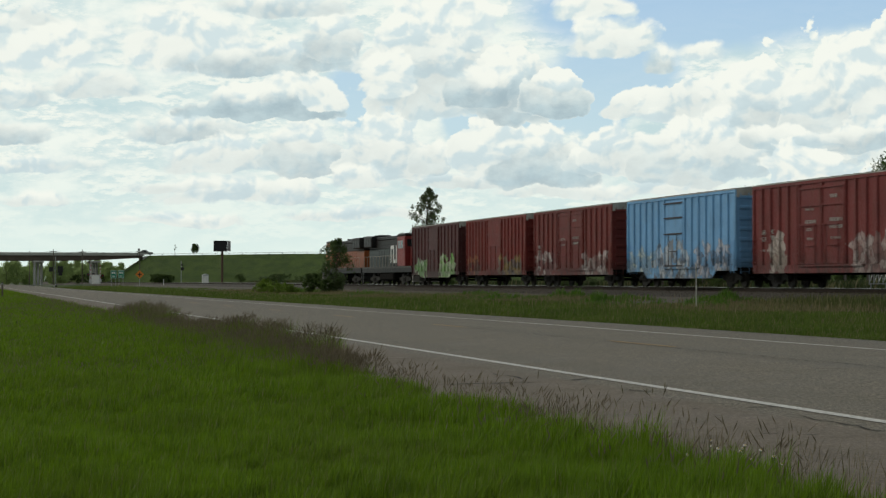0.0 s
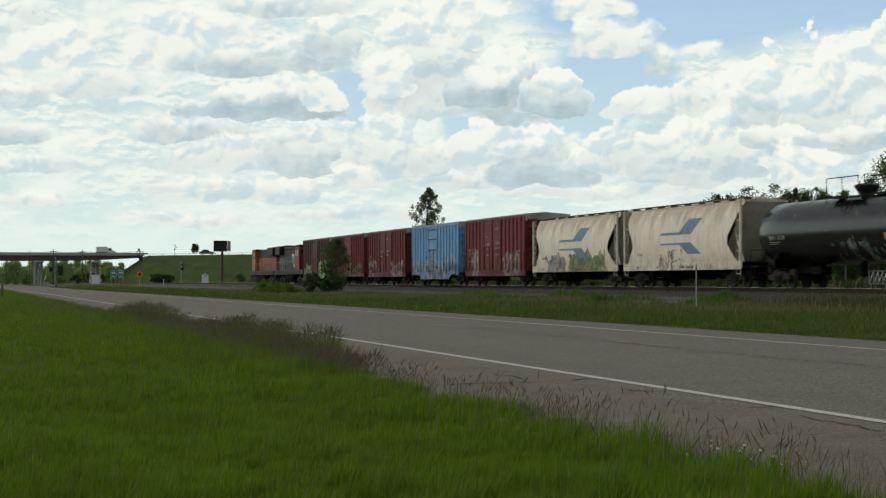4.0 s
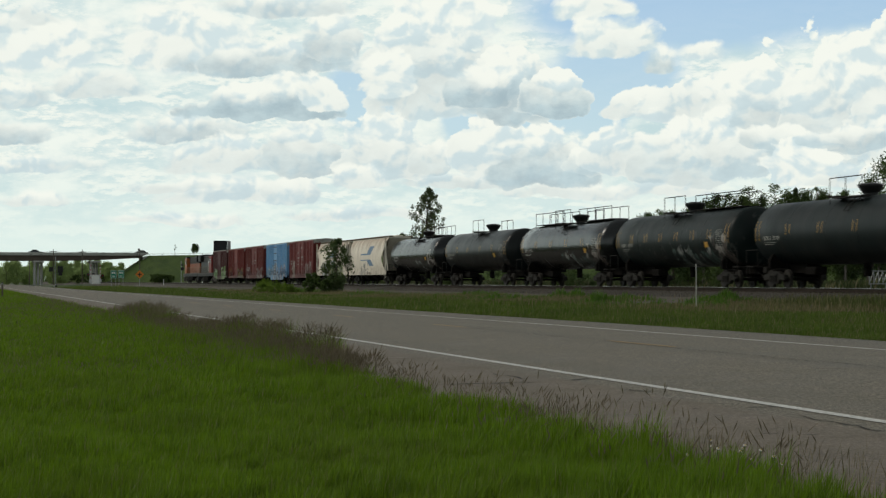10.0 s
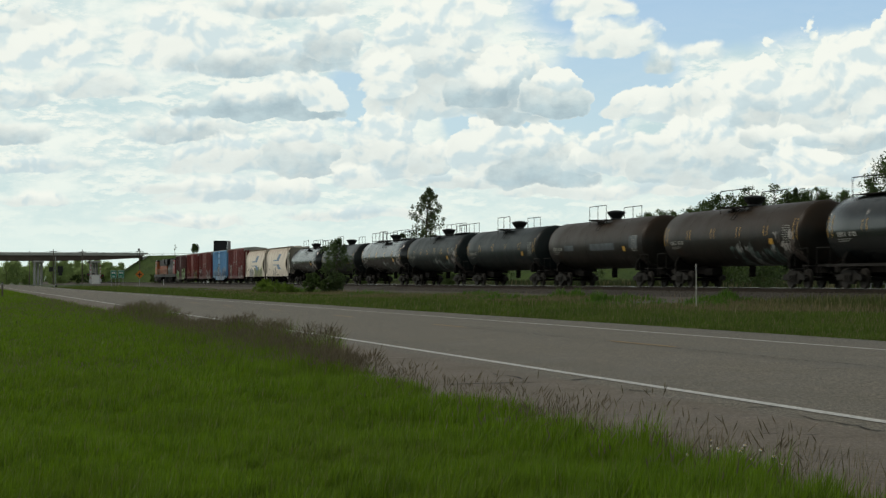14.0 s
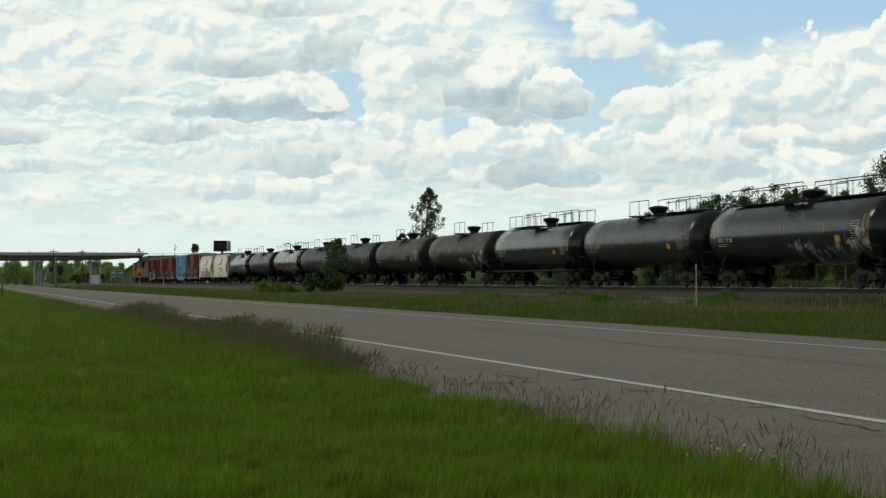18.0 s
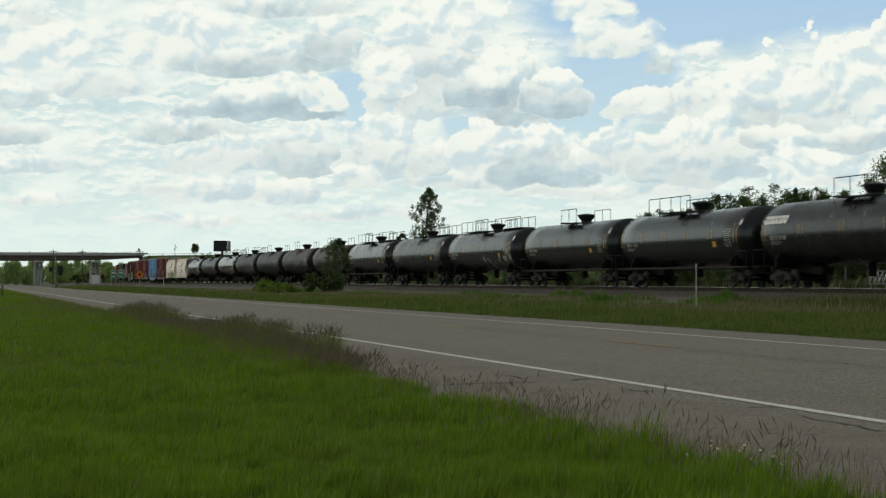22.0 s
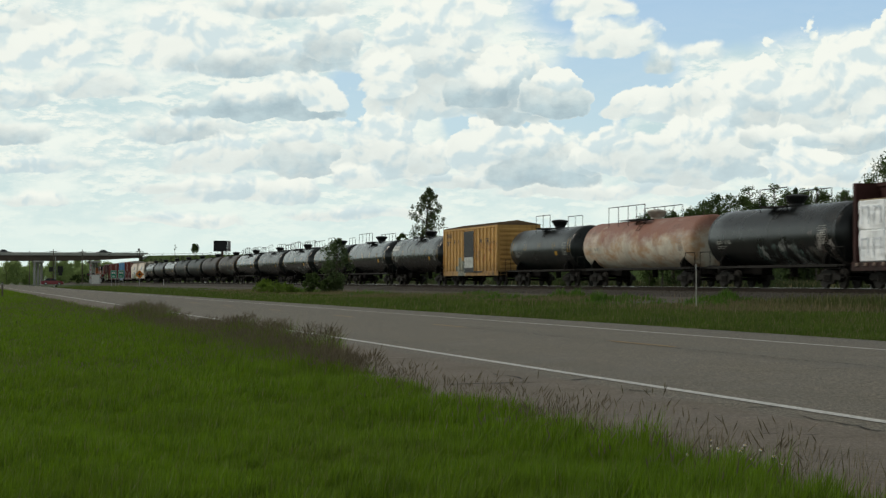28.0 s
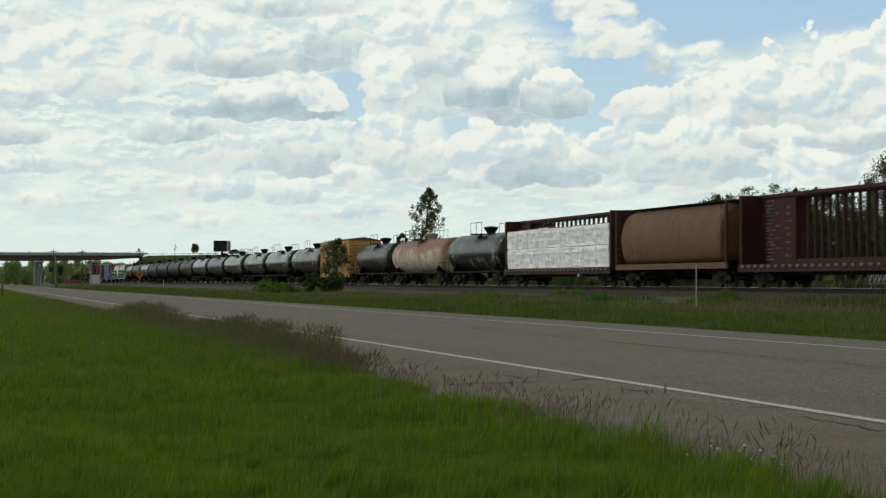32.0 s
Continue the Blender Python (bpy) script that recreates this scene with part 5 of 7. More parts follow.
def centre_beam(sigma, label, loaded, length=22.6, top=4.62):
    car = car_base("centerbeam_flatcar", sigma, length, label, "flat car")
    h = length / 2
    rgb = (0.046, 0.017, 0.015)
    paint = weathered("brown_flatcar_paint", rgb, car, 0.7, 0.4, (0.050, 0.028, 0.020), fade=0.3)
    part("deck", boxes((-1.42, 1.42, -h, h, 0.98, 1.14), (-0.4, 0.4, -h, h, 0.62, 0.98)), paint, car)
    for s in (-1, 1):
        x = s * 1.46
        part("side_sill", boxes((x - 0.05, x + 0.05, -h, h, 0.78, 1.16)), paint, car)
        # winch ratchets along the sill, each a small pale block
        tip = part("winch", boxes((x + s * 0.02 - 0.06, x + s * 0.02 + 0.06, -0.12, 0.12, 0.98, 1.12), bevel=0.02), plain("winch_steel", (0.30, 0.22, 0.17), 0.6, 0.3, vary=0.4), car)
        tip.location = (s * 0.05, -h + 0.6, 0)
        for i in range(1, 28):
            again(tip, s * 0.05, -h + 0.6 + (2 * h - 1.2) * i / 27, 0)
    part("top_chord", boxes((-0.42, 0.42, -h, h, top - 0.16, top), (-0.30, 0.30, -h, h, top - 0.26, top - 0.16)), paint, car)
    part("bottom_chord", boxes((-0.3, 0.3, -h, h, 1.14, 1.4)), paint, car)
    panel = 2.6 if loaded else 4.15
    k = 19
    for i in range(k + 1):
        y = -h + panel + (2 * h - 2 * panel) * i / k
        part("post", boxes((-0.07, 0.07, y - 0.06, y + 0.06, 1.3, top - 0.16)), paint, car)
        if loaded and i >= k - 5 and i < k:
            part("upper_panel", boxes((-0.03, 0.03, y + 0.07, y + 0.84, 3.4, top - 0.30)), paint, car)
    for e in (-1, 1):
        part("bulkhead", boxes((-1.42, 1.42, min(e * (h - 0.25), e * h), max(e * (h - 0.25), e * h), 1.1, top - 0.02)), paint, car, "solid end bulkhead")
        part("web_panel", boxes((-0.33, 0.33, min(e * (h - panel), e * h), max(e * (h - panel), e * h), 1.1, top - 0.1)), paint, car)
        coupler(car, e * h, e)
        bogie(car, e * (h - 2.1))
    part("tool_box", boxes((-1.5, -1.3, -h + 5.6, -h + 6.1, 0.62, 1.0)), GALVANISED, car)
    if not loaded:
        x = -0.36
        rows = []
        for j in range(17):
            z = 1.35 + 0.18 * j
            rows.append((h - 0.7 - 0.1 * (j % 3), z, 1.05 - 0.22 * ((j * 7) % 4) / 2, 0.07 if j % 4 else 0.12, 3 + j % 3))
        rows += [(h - 0.95, 3.75, 0.42, 0.34, 1), (h - 1.95, 3.6, 0.4, 0.12, 2), (h - 1.95, 3.0, 0.5, 0.1, 2), (h - 1.95, 2.4, 0.4, 0.1, 2), (h - 1.95, 1.9, 0.5, 0.1, 3)]
        rows += [(h - 3.1 - 0.1 * (j % 2), 1.5 + 0.34 * j, 0.6, 0.1 if j % 3 else 0.16, 3) for j in range(8)]
        lettering(car, x, rows, plain("dull_stencil", (0.17, 0.155, 0.15), 0.7, vary=0.5, scale=6))
    else:
        wrap = Nodes("white_lumber_wrap", 0.38)
        v = wrap.coords()
        crease = wrap.noise(wrap.stretch(v, (1, 0.8, 0.6)), 1.3, 4, 0.5)
        col = wrap.mix(wrap.ramp(crease, 0.35, 0.6), (0.88, 0.91, 0.94), (0.97, 0.98, 0.98))
        col = wrap.mix(wrap.ramp(wrap.noise(v, 1.3, 3), 0.64, 0.74, 0, 0.3), col, (0.60, 0.63, 0.66))
        wrap.bump(crease, 0.6, 0.30)
        wrap_mat = wrap.done(col)
        bars = plain("grey_print", (0.76, 0.79, 0.83), 0.5, vary=0.4, scale=5)
        edge = plain("lumber_ends", (0.36, 0.28, 0.18), 0.8, vary=0.3)
        rng = random.Random(4)
        for side in (-1, 1):
            y = h - 0.42
            count = 9
            wide = (2 * h - 0.84) / count
            for i in range(count):
                y1, y0 = y - i * wide - 0.05, y - (i + 1) * wide + 0.05
                z = 1.17
                for tier, tall in ((0, 1.36), (1, 1.30 + rng.uniform(-0.05, 0.05))):
                    pack = thing("lumber_bundle", (TRACK_X, car.location.y, RAIL_Z), "bundle of lumber in creased white plastic wrap on the flatcar", "lumber bundle", "lumber bundles on the flatcar")
                    x0, x1 = (-1.40, -0.31) if side < 0 else (0.31, 1.40)
                    bm = boxes((x0, x1, y0, y1, z, z + tall), bevel=0.04)
                    bmesh.ops.subdivide_edges(bm, edges=[e for e in bm.edges if e.calc_length() > 0.8], cuts=7, use_grid_fill=True)
                    for p in bm.verts:
                        q = noise.noise(Vector((p.co.x * 2, (p.co.y + 40 * tier) * 1.6, p.co.z * 1.8)))
                        p.co.x += 0.06 * q + 0.05 * noise.noise(Vector((p.co.y * 0.9 + 9 * tier, p.co.z * 4.5, side)))
                        p.co.z += 0.02 * q if p.co.z > z + 0.1 else 0
                    part("wrap", bm, wrap_mat, pack, smooth=False)
                    xs = x0 - 0.05 if side < 0 else x1 + 0.05
                    marks = []
                    for m in range(2):
                        yy = y0 + wide * (0.12 + 0.45 * m) + rng.uniform(-0.1, 0.1)
                        marks += [(xs - 0.004, xs + 0.004, yy, yy + 0.09, z + 0.25, z + 1.05), (xs - 0.004, xs + 0.004, yy + 0.62, yy + 0.71, z + 0.25, z + 1.05), (xs - 0.004, xs + 0.004, yy + 0.09, yy + 0.62, z + 0.95, z + 1.02)]
                    tagged(part("printed_mark", boxes(*marks), bars, pack), "faint grey printed marks", kind="stuff")
                    if tier:
                        part("wood_edge", boxes((x0 + 0.03, x1 - 0.03, y0 + 0.03, y1 - 0.03, z + tall, z + tall + 0.05)), edge, pack, "bare timber along the top")
                    LOADS.append(pack)
                    z += tall + 0.01
    return car


def locomotive(sigma, label, body_rgb, roof_rgb, cab_rgb, length=20.9, forward=True, stripe_rgb=(0.02, 0.02, 0.02), nose_rgb=None):
    car = car_base("locomotive", sigma, length, label, "locomotive", "locomotives")
    h = length / 2
    d = 1 if forward else -1
    hood = weathered("hood_paint", body_rgb, car, 0.45, 0.3, (0.05, 0.035, 0.03), low=(1.5, 2.4))
    dark = weathered("roof_paint", roof_rgb, car, 0.5, 0.2)
    cabp = weathered("cab_paint", cab_rgb, car, 0.45, 0.2, low=(1.2, 1.9))
    Y = lambda a, b: (min(d * a, d * b), max(d * a, d * b))
    part("frame", boxes((-1.5, 1.5, *Y(-h, h), 1.12, 1.62)), plain("frame_paint", stripe_rgb, 0.6), car)
    part("walkway_edge", boxes((-1.54, -1.48, *Y(-h, h), 1.50, 1.66), (1.48, 1.54, *Y(-h, h), 1.50, 1.66)), plain("walkway_stripe", (0.05, 0.045, 0.04), 0.6), car)
    y_cab0, y_cab1 = h - 5.6, h - 2.6
    part("hood", boxes((-0.98, 0.98, *Y(-h + 0.9, y_cab0), 1.62, 3.35), bevel=0.05), hood, car)
    part("upper_hood", boxes((-0.99, 0.99, *Y(-h + 0.9, y_cab0), 3.35, 4.15), bevel=0.05), dark, car, "dark upper hood panels")
    part("hood_roof", boxes((-0.99, 0.99, *Y(-h + 4.2, y_cab0), 4.15, 4.50), bevel=0.08), dark, car)
    part("radiator", boxes((-1.5, 1.5, *Y(-h + 0.7, -h + 4.2), 3.55, 4.62), bevel=0.08), dark, car, "wide overhanging radiator wing")
    part("cab", boxes((-1.52, 1.52, *Y(y_cab0, y_cab1), 1.62, 4.32), bevel=0.06), cabp, car)
    part("cab_roof", boxes((-1.50, 1.50, *Y(y_cab0 - 0.1, y_cab1 + 0.05), 4.32, 4.58), bevel=0.10), dark, car)
    nose = bmesh.new()
    rings = []
    for y, w, z in ((y_cab1, 1.05, 3.35), (h - 1.3, 1.0, 3.10), (h - 0.95, 0.85, 2.85)):
        rings.append([(-w, d * y, 1.62), (w, d * y, 1.62), (w, d * y, z), (-w, d * y, z)])
    loft(nose, rings)
    part("nose", nose, weathered("nose_paint", nose_rgb or cab_rgb, car, 0.45, 0.2), car)
    glass = plain("dark_glass", (0.015, 0.018, 0.02), 0.1, vary=0.1)
    for s in (-1, 1):
        for a, b in ((y_cab0 + 0.35, y_cab0 + 1.1), (y_cab0 + 1.3, y_cab0 + 2.3)):
            part("cab_window", boxes((min(s * 1.52, s * 1.53), max(s * 1.52, s * 1.53), *Y(a, b), 3.25, 3.95)), glass, car, "dark glass cab window")
        part("windshield", boxes((s * 0.75 - 0.55, s * 0.75 + 0.55, *Y(y_cab1, y_cab1 + 0.02), 3.4, 4.05)), glass, car)
        posts = []
        for i in range(13):
            y = d * (-h + 0.8 + (2 * h - 4.5) * i / 12)
            posts.append(((s * 1.46, y, 1.62), (s * 1.46, y, 2.65), 0.025))
        posts.append(((s * 1.46, d * (-h + 0.8), 2.65), (s * 1.46, d * (h - 3.7), 2.65), 0.025))
        part("handrail", rods(*posts, n=5), plain("handrail_paint", (0.34, 0.30, 0.24), 0.6), car)
        for i in range(9):
            y = -h + 4.6 + i * 1.05
            if y + 0.9 < y_cab0:
                part("hood_door", boxes((min(s * 0.98, s * 1.0), max(s * 0.98, s * 1.0), *Y(y, y + 0.92), 1.75, 3.2)), hood, car)
        for i in range(3):
            part("grille", boxes((min(s * 1.5, s * 1.52), max(s * 1.5, s * 1.52), *Y(-h + 0.9 + i * 1.1, -h + 1.85 + i * 1.1), 3.65, 4.35)), BLACK_METAL, car)
        for e in (-1, 1):
            for z, inset in ((0.45, 0.55), (0.85, 0.45)):
                part("step", boxes((min(s * 1.1, s * 1.5), max(s * 1.1, s * 1.5), *Y(e * (h - inset), e * h), z, z + 0.06)), GRATING, car)
    if not forward:
        for a, b, z0, z1 in ((-2.7, -2.4, 2.0, 3.6), (-3.8, -3.5, 2.0, 3.6), (-4.9, -4.6, 2.0, 3.6), (-4.6, -3.8, 3.3, 3.6), (-3.5, -2.7, 2.0, 2.3)):
            part("painted_emblem", boxes((-1.012, -1.006, *Y(y_cab0 + a, y_cab0 + b), z0, z1)), WHITE_PAINT, car, "white painted band of an emblem")
        for s in (-1, 1):
            bm = bmesh.new()
            prism(bm, [(d * y_cab0, 1.64), (d * y_cab0, 4.1), (d * (y_cab0 - 0.3), 4.1), (d * (y_cab0 - 2.0), 1.64)], "x", min(s * 0.99, s * 1.02), max(s * 0.99, s * 1.02))
            part("red_panel", bm, cabp, car, "red slanting painted panel beside the cab")
    part("exhaust_stack", boxes((-0.4, 0.4, *Y(1.0, 1.8), 4.5, 4.72)), BLACK_METAL, car)
    for i in range(2):
        part("fan", rod(bmesh.new(), (0, d * (-h + 1.6 + 1.6 * i), 4.62), (0, d * (-h + 1.6 + 1.6 * i), 4.76), 0.62, 14), BLACK_METAL, car)
    part("fuel_tank", boxes((-1.45, 1.45, -2.9, 2.9, 0.40, 1.12), bevel=0.15), UNDER, car)
    for e in (-1, 1):
        part("pilot", boxes((-1.4, 1.4, min(e * (h - 0.3), e * h), max(e * (h - 0.3), e * h), 0.25, 1.12)), plain("pilot_paint", (0.32, 0.30, 0.27) if e * d > 0 else (0.03, 0.03, 0.03), 0.6), car)
        coupler(car, e * h, e)
        bogie(car, e * (h - 4.2), 3, 1.9, 0.53)
        part("headlight", rod(bmesh.new(), (0, d * (y_cab1 + 0.03), 4.3), (0, d * (y_cab1 + 0.1), 4.3), 0.12, 10), WHITE_PAINT, car) if e > 0 else None
    return car


RED = (0.150, 0.028, 0.026)
locomotive(15.404, "orange and black diesel locomotive with dark roof", (0.26, 0.070, 0.020), (0.010, 0.009, 0.008), (0.30, 0.095, 0.030), stripe_rgb=(0.008, 0.008, 0.008))
locomotive(13.81, "black and grey diesel locomotive with red cab end", (0.020, 0.027, 0.026), (0.008, 0.008, 0.008), (0.20, 0.024, 0.021), forward=False, stripe_rgb=(0.008, 0.008, 0.008))
boxcar(12.216, (0.070, 0.020, 0.020), "dark maroon boxcar with green and white sprayed tags", [(5.8, 3.4)], roof=None, ribs=15,
       tags=[(2.6, 6.6, 0.9, 2.3, (0.45, 0.55, 0.40), (0.22, 0.42, 0.16), 0.62), (-6.8, -1.6, 0.9, 2.6, (0.24, 0.48, 0.14), (0.45, 0.55, 0.35), 0.66)])
boxcar(10.88, (0.150, 0.021, 0.017), "bright red boxcar with orange sprayed tag", [(5.95, 3.7)], ribs=19, notch=False, sill=0.78,
       tags=[(4.2, 7.2, 0.9, 2.4, (0.30, 0.12, 0.05), (0.10, 0.06, 0.05), 0.58), (-6.6, -1.2, 0.9, 2.4, (0.26, 0.20, 0.07), (0.14, 0.13, 0.12), 0.64)])
boxcar(9.573, (0.135, 0.024, 0.020), "faded red double-door boxcar with white sprayed tags", [(5.4, 2.4), (7.85, 2.4)], notch=False, sill=0.72,
       tags=[(3.0, 7.5, 0.9, 2.5, (0.42, 0.38, 0.36), (0.13, 0.05, 0.05), 0.56), (-7.0, -1.8, 0.9, 2.3, (0.45, 0.42, 0.40), (0.20, 0.12, 0.11), 0.64)])
boxcar(8.214, (0.150, 0.325, 0.54), "pale blue boxcar with grey sprayed tags low down", [(5.95, 2.75)], sill=0.48, rust=0.16, fade=0.14, bars=plain("rusty_door_bar", (0.055, 0.05, 0.055), 0.7),
       tags=[(3.4, 7.6, 0.9, 2.2, (0.48, 0.52, 0.46), (0.20, 0.30, 0.38), 0.50), (-1.5, 3.6, 0.6, 2.6, (0.10, 0.085, 0.075), (0.50, 0.51, 0.51), 0.52), (-7.4, -1.6, 0.9, 2.5, (0.46, 0.42, 0.42), (0.10, 0.12, 0.16), 0.52)])
boxcar(6.896, RED, "dull red double-door boxcar with white stencils and pale tags", [(5.25, 2.25), (7.55, 2.25)], notch=False, sill=0.70,
       tags=[(4.2, 5.8, 0.9, 2.7, (0.42, 0.38, 0.34), (0.30, 0.26, 0.22), 0.74), (-6.8, -2.6, 0.9, 2.5, (0.36, 0.31, 0.29), (0.20, 0.12, 0.11), 0.70)])
lettering(CARS[-1], -1.70, [(1.9, 3.55, 0.9, 0.10, 3), (1.9, 2.95, 1.1, 0.16, 4), (1.8, 2.62, 0.8, 0.12, 3), (-0.6, 4.05, 0.7, 0.16, 3), (-0.6, 3.0, 1.2, 0.16, 4), (-0.6, 2.68, 1.3, 0.14, 5), (-0.7, 2.2, 0.9, 0.12, 3), (1.7, 2.2, 0.6, 0.12, 2)])
lettering(CARS[-1], -1.66, [(6.9, 2.55, 0.7, 0.22, 3), (6.9, 2.25, 0.7, 0.2, 3), (6.9, 1.75, 0.5, 0.1, 2), (-6.2, 2.4, 0.6, 0.1, 3), (-6.2, 2.1, 0.6, 0.1, 3), (5.8, 2.6, 0.5, 0.2, 2), (5.8, 2.3, 0.5, 0.2, 2)])
lettering(CARS[2 + 2], -1.70, [(1.9, 2.95, 1.0, 0.14, 4), (1.8, 2.6, 0.8, 0.12, 3), (-0.6, 4.1, 0.7, 0.15, 3), (-0.6, 3.0, 1.2, 0.15, 4), (-0.6, 2.65, 1.2, 0.14, 5)])
lettering(CARS[2 + 2], -1.66, [(6.9, 2.5, 0.7, 0.22, 3), (6.9, 2.2, 0.7, 0.2, 3)])
EMBLEM = [(2.84, 0.82, 1), (1.78, 0.62, -1)]
hopper(5.615, "off-white covered hopper with blue emblem and green tag", stripe=EMBLEM,
       tags=[(1.2, 5.2, 0.95, 2.1, (0.04, 0.05, 0.05), (0.20, 0.24, 0.27), 0.75), (-6.4, 0.6, 0.95, 2.4, (0.17, 0.25, 0.03), (0.035, 0.09, 0.03), 0.95)])
hopper(4.275, "off-white covered hopper with two pale blue emblems", stripe=EMBLEM, tags=[(-1.0, 2.6, 1.3, 2.3, (0.06, 0.07, 0.07), (0.12, 0.20, 0.22), 0.2)])
GREY, SHINY, DULL = (0.008, 0.0115, 0.012), (0.005, 0.0068, 0.0072), (0.008, 0.0115, 0.0115)
BROWN = (0.013, 0.012, 0.010)
DUSTY = (0.034, 0.022, 0.014)
tank_car(2.901, "glossy black tank car with round top housing", SHINY, 0.20, 17.0, rails="back", marks=0, tag=True, gloss=0.38)
tank_car(1.44, "dull black tank car with yellow reflective strips", (0.007, 0.010, 0.0105), 0.34, 18.4, rails="short", marks=6, gloss=0.15)
tank_car(-0.12, "glossy black tank car with long top walkway and tags", SHINY, 0.20, 18.0, rails="full", marks=6, tag=True, streak=0.15, gloss=0.45)
tank_car(-1.574, "dull black tank car with yellow strips and placards", (0.006, 0.0115, 0.0115), 0.42, 18.0, rails="back", marks=8, tag=True, spots=0.12, gloss=0.14)
tank_car(-3.058, "dull dark grey tank car with yellow strips", (0.006, 0.011, 0.0115), 0.42, 18.8, rails="short", marks=6, gloss=0.14)
tank_car(-4.60, "brown-stained black tank car with pale patches", BROWN, 0.42, 18.6, rails="short", marks=0, streak_rgb=(0.024, 0.016, 0.011), streak=0.5, crown_rgb=DUSTY, overpaint=[(3.6, 5.4, -14, -1), (-4.0, 0.4, -16, 0), (-8.0, -6.6, -14, 14)])
tank_car(-6.154, "brownish black tank car with scrawled tags", BROWN, 0.40, 18.2, rails="short", marks=6, tag=True, streak_rgb=(0.022, 0.015, 0.011), streak=0.5, crown_rgb=DUSTY)
tank_car(-7.638, "glossy dark grey tank car with long top walkway", GREY, 0.19, 18.2, rails="full", marks=6, sidebar=True)
tank_car(-9.144, "dull black tank car with yellow reflective strips", GREY, 0.28, 18.4, rails="back", marks=8)
tank_car(-10.641, "dark grey tank car with long top railing and stencils", DULL, 0.20, 18.6, rails="full", marks=5, tag=True)
tank_car(-12.2, "satin black tank car with side rail and yellow strips", DULL, 0.20, 18.0, rails="short", marks=6, sidebar=True)
tank_car(-13.639, "satin black tank car with long top railing", GREY, 0.19, 18.2, rails="front", marks=6, sidebar=True)
tank_car(-15.112, "black tank car with large white block emblem", SHINY, 0.24, 18.2, rails="short", marks=5, logo=True)
boxcar(-16.599, (0.52, 0.30, 0.095), "yellow-orange boxcar with dark grey corrugated door", [(6.4, 2.9)], door_rgb=(0.040, 0.045, 0.048), top=4.45, sill=0.74, notch=False, rust=0.32, fade=0.16, end_pale=False, peaked=True,
       roof=plain("rusty_roof", (0.16, 0.10, 0.055), 0.7, vary=0.4, scale=1.5), tags=[(1.2, 3.6, 0.7, 2.3, (0.36, 0.40, 0.34), (0.26, 0.33, 0.31), 0.8), (-7.4, -2.0, 2.2, 3.6, (0.40, 0.17, 0.06), (0.34, 0.20, 0.09), 0.05), (-6.2, -5.4, 0.9, 1.6, (0.55, 0.50, 0.42), (0.42, 0.22, 0.10), 0.5)])
lettering(CARS[-1], -1.66, [(6.7, 3.75, 1.5, 0.30, 4), (6.7, 3.40, 1.3, 0.07, 1), (6.6, 3.1, 0.6, 0.3, 2), (4.4, 3.25, 0.5, 0.3, 1), (3.3, 3.25, 0.5, 0.3, 1), (-3.2, 3.2, 0.6, 0.3, 2), (-4.6, 3.2, 1.2, 0.3, 3)], plain("dark_stencil", (0.08, 0.06, 0.05), 0.6), "dark stencilled marks")
part("pale_patch", boxes((-1.69, -1.68, -1.35, 1.2, 1.35, 2.15)), plain("pale_patch_paint", (0.48, 0.50, 0.47), 0.6, vary=0.4, scale=3), CARS[-1], "white sprayed patch on the door")
tank_car(-17.915, "short dull black tank car with centre platform", GREY, 0.30, 14.6, R=1.42, zc=2.52, rails="short", marks=5, sidebar=True, waist=True)
tank_car(-19.116, "white tank car heavily stained with rust and product", (0.58, 0.53, 0.44), 0.55, 18.6, R=1.46, zc=2.48, streak_rgb=(0.34, 0.22, 0.12), streak=0.35, belt=((0.23, 0.085, 0.058), (0.40, 0.21, 0.085)), rails="front", marks=0, sidebar=True, plate=False, pale_housing=True)
tank_car(-20.616, "black tank car with grey scrawl and side rail", SHINY, 0.28, 15.6, R=1.46, zc=2.52, rails="short", marks=0, sidebar=True, tag=True, waist=True, plate=False)
centre_beam(-21.857, "loaded centerbeam flatcar, dark brown, stacked with white-wrapped lumber", True)
round_hopper(-23.62)
centre_beam(-24.95, "empty centerbeam flatcar, dark brown, with white lettering", False)



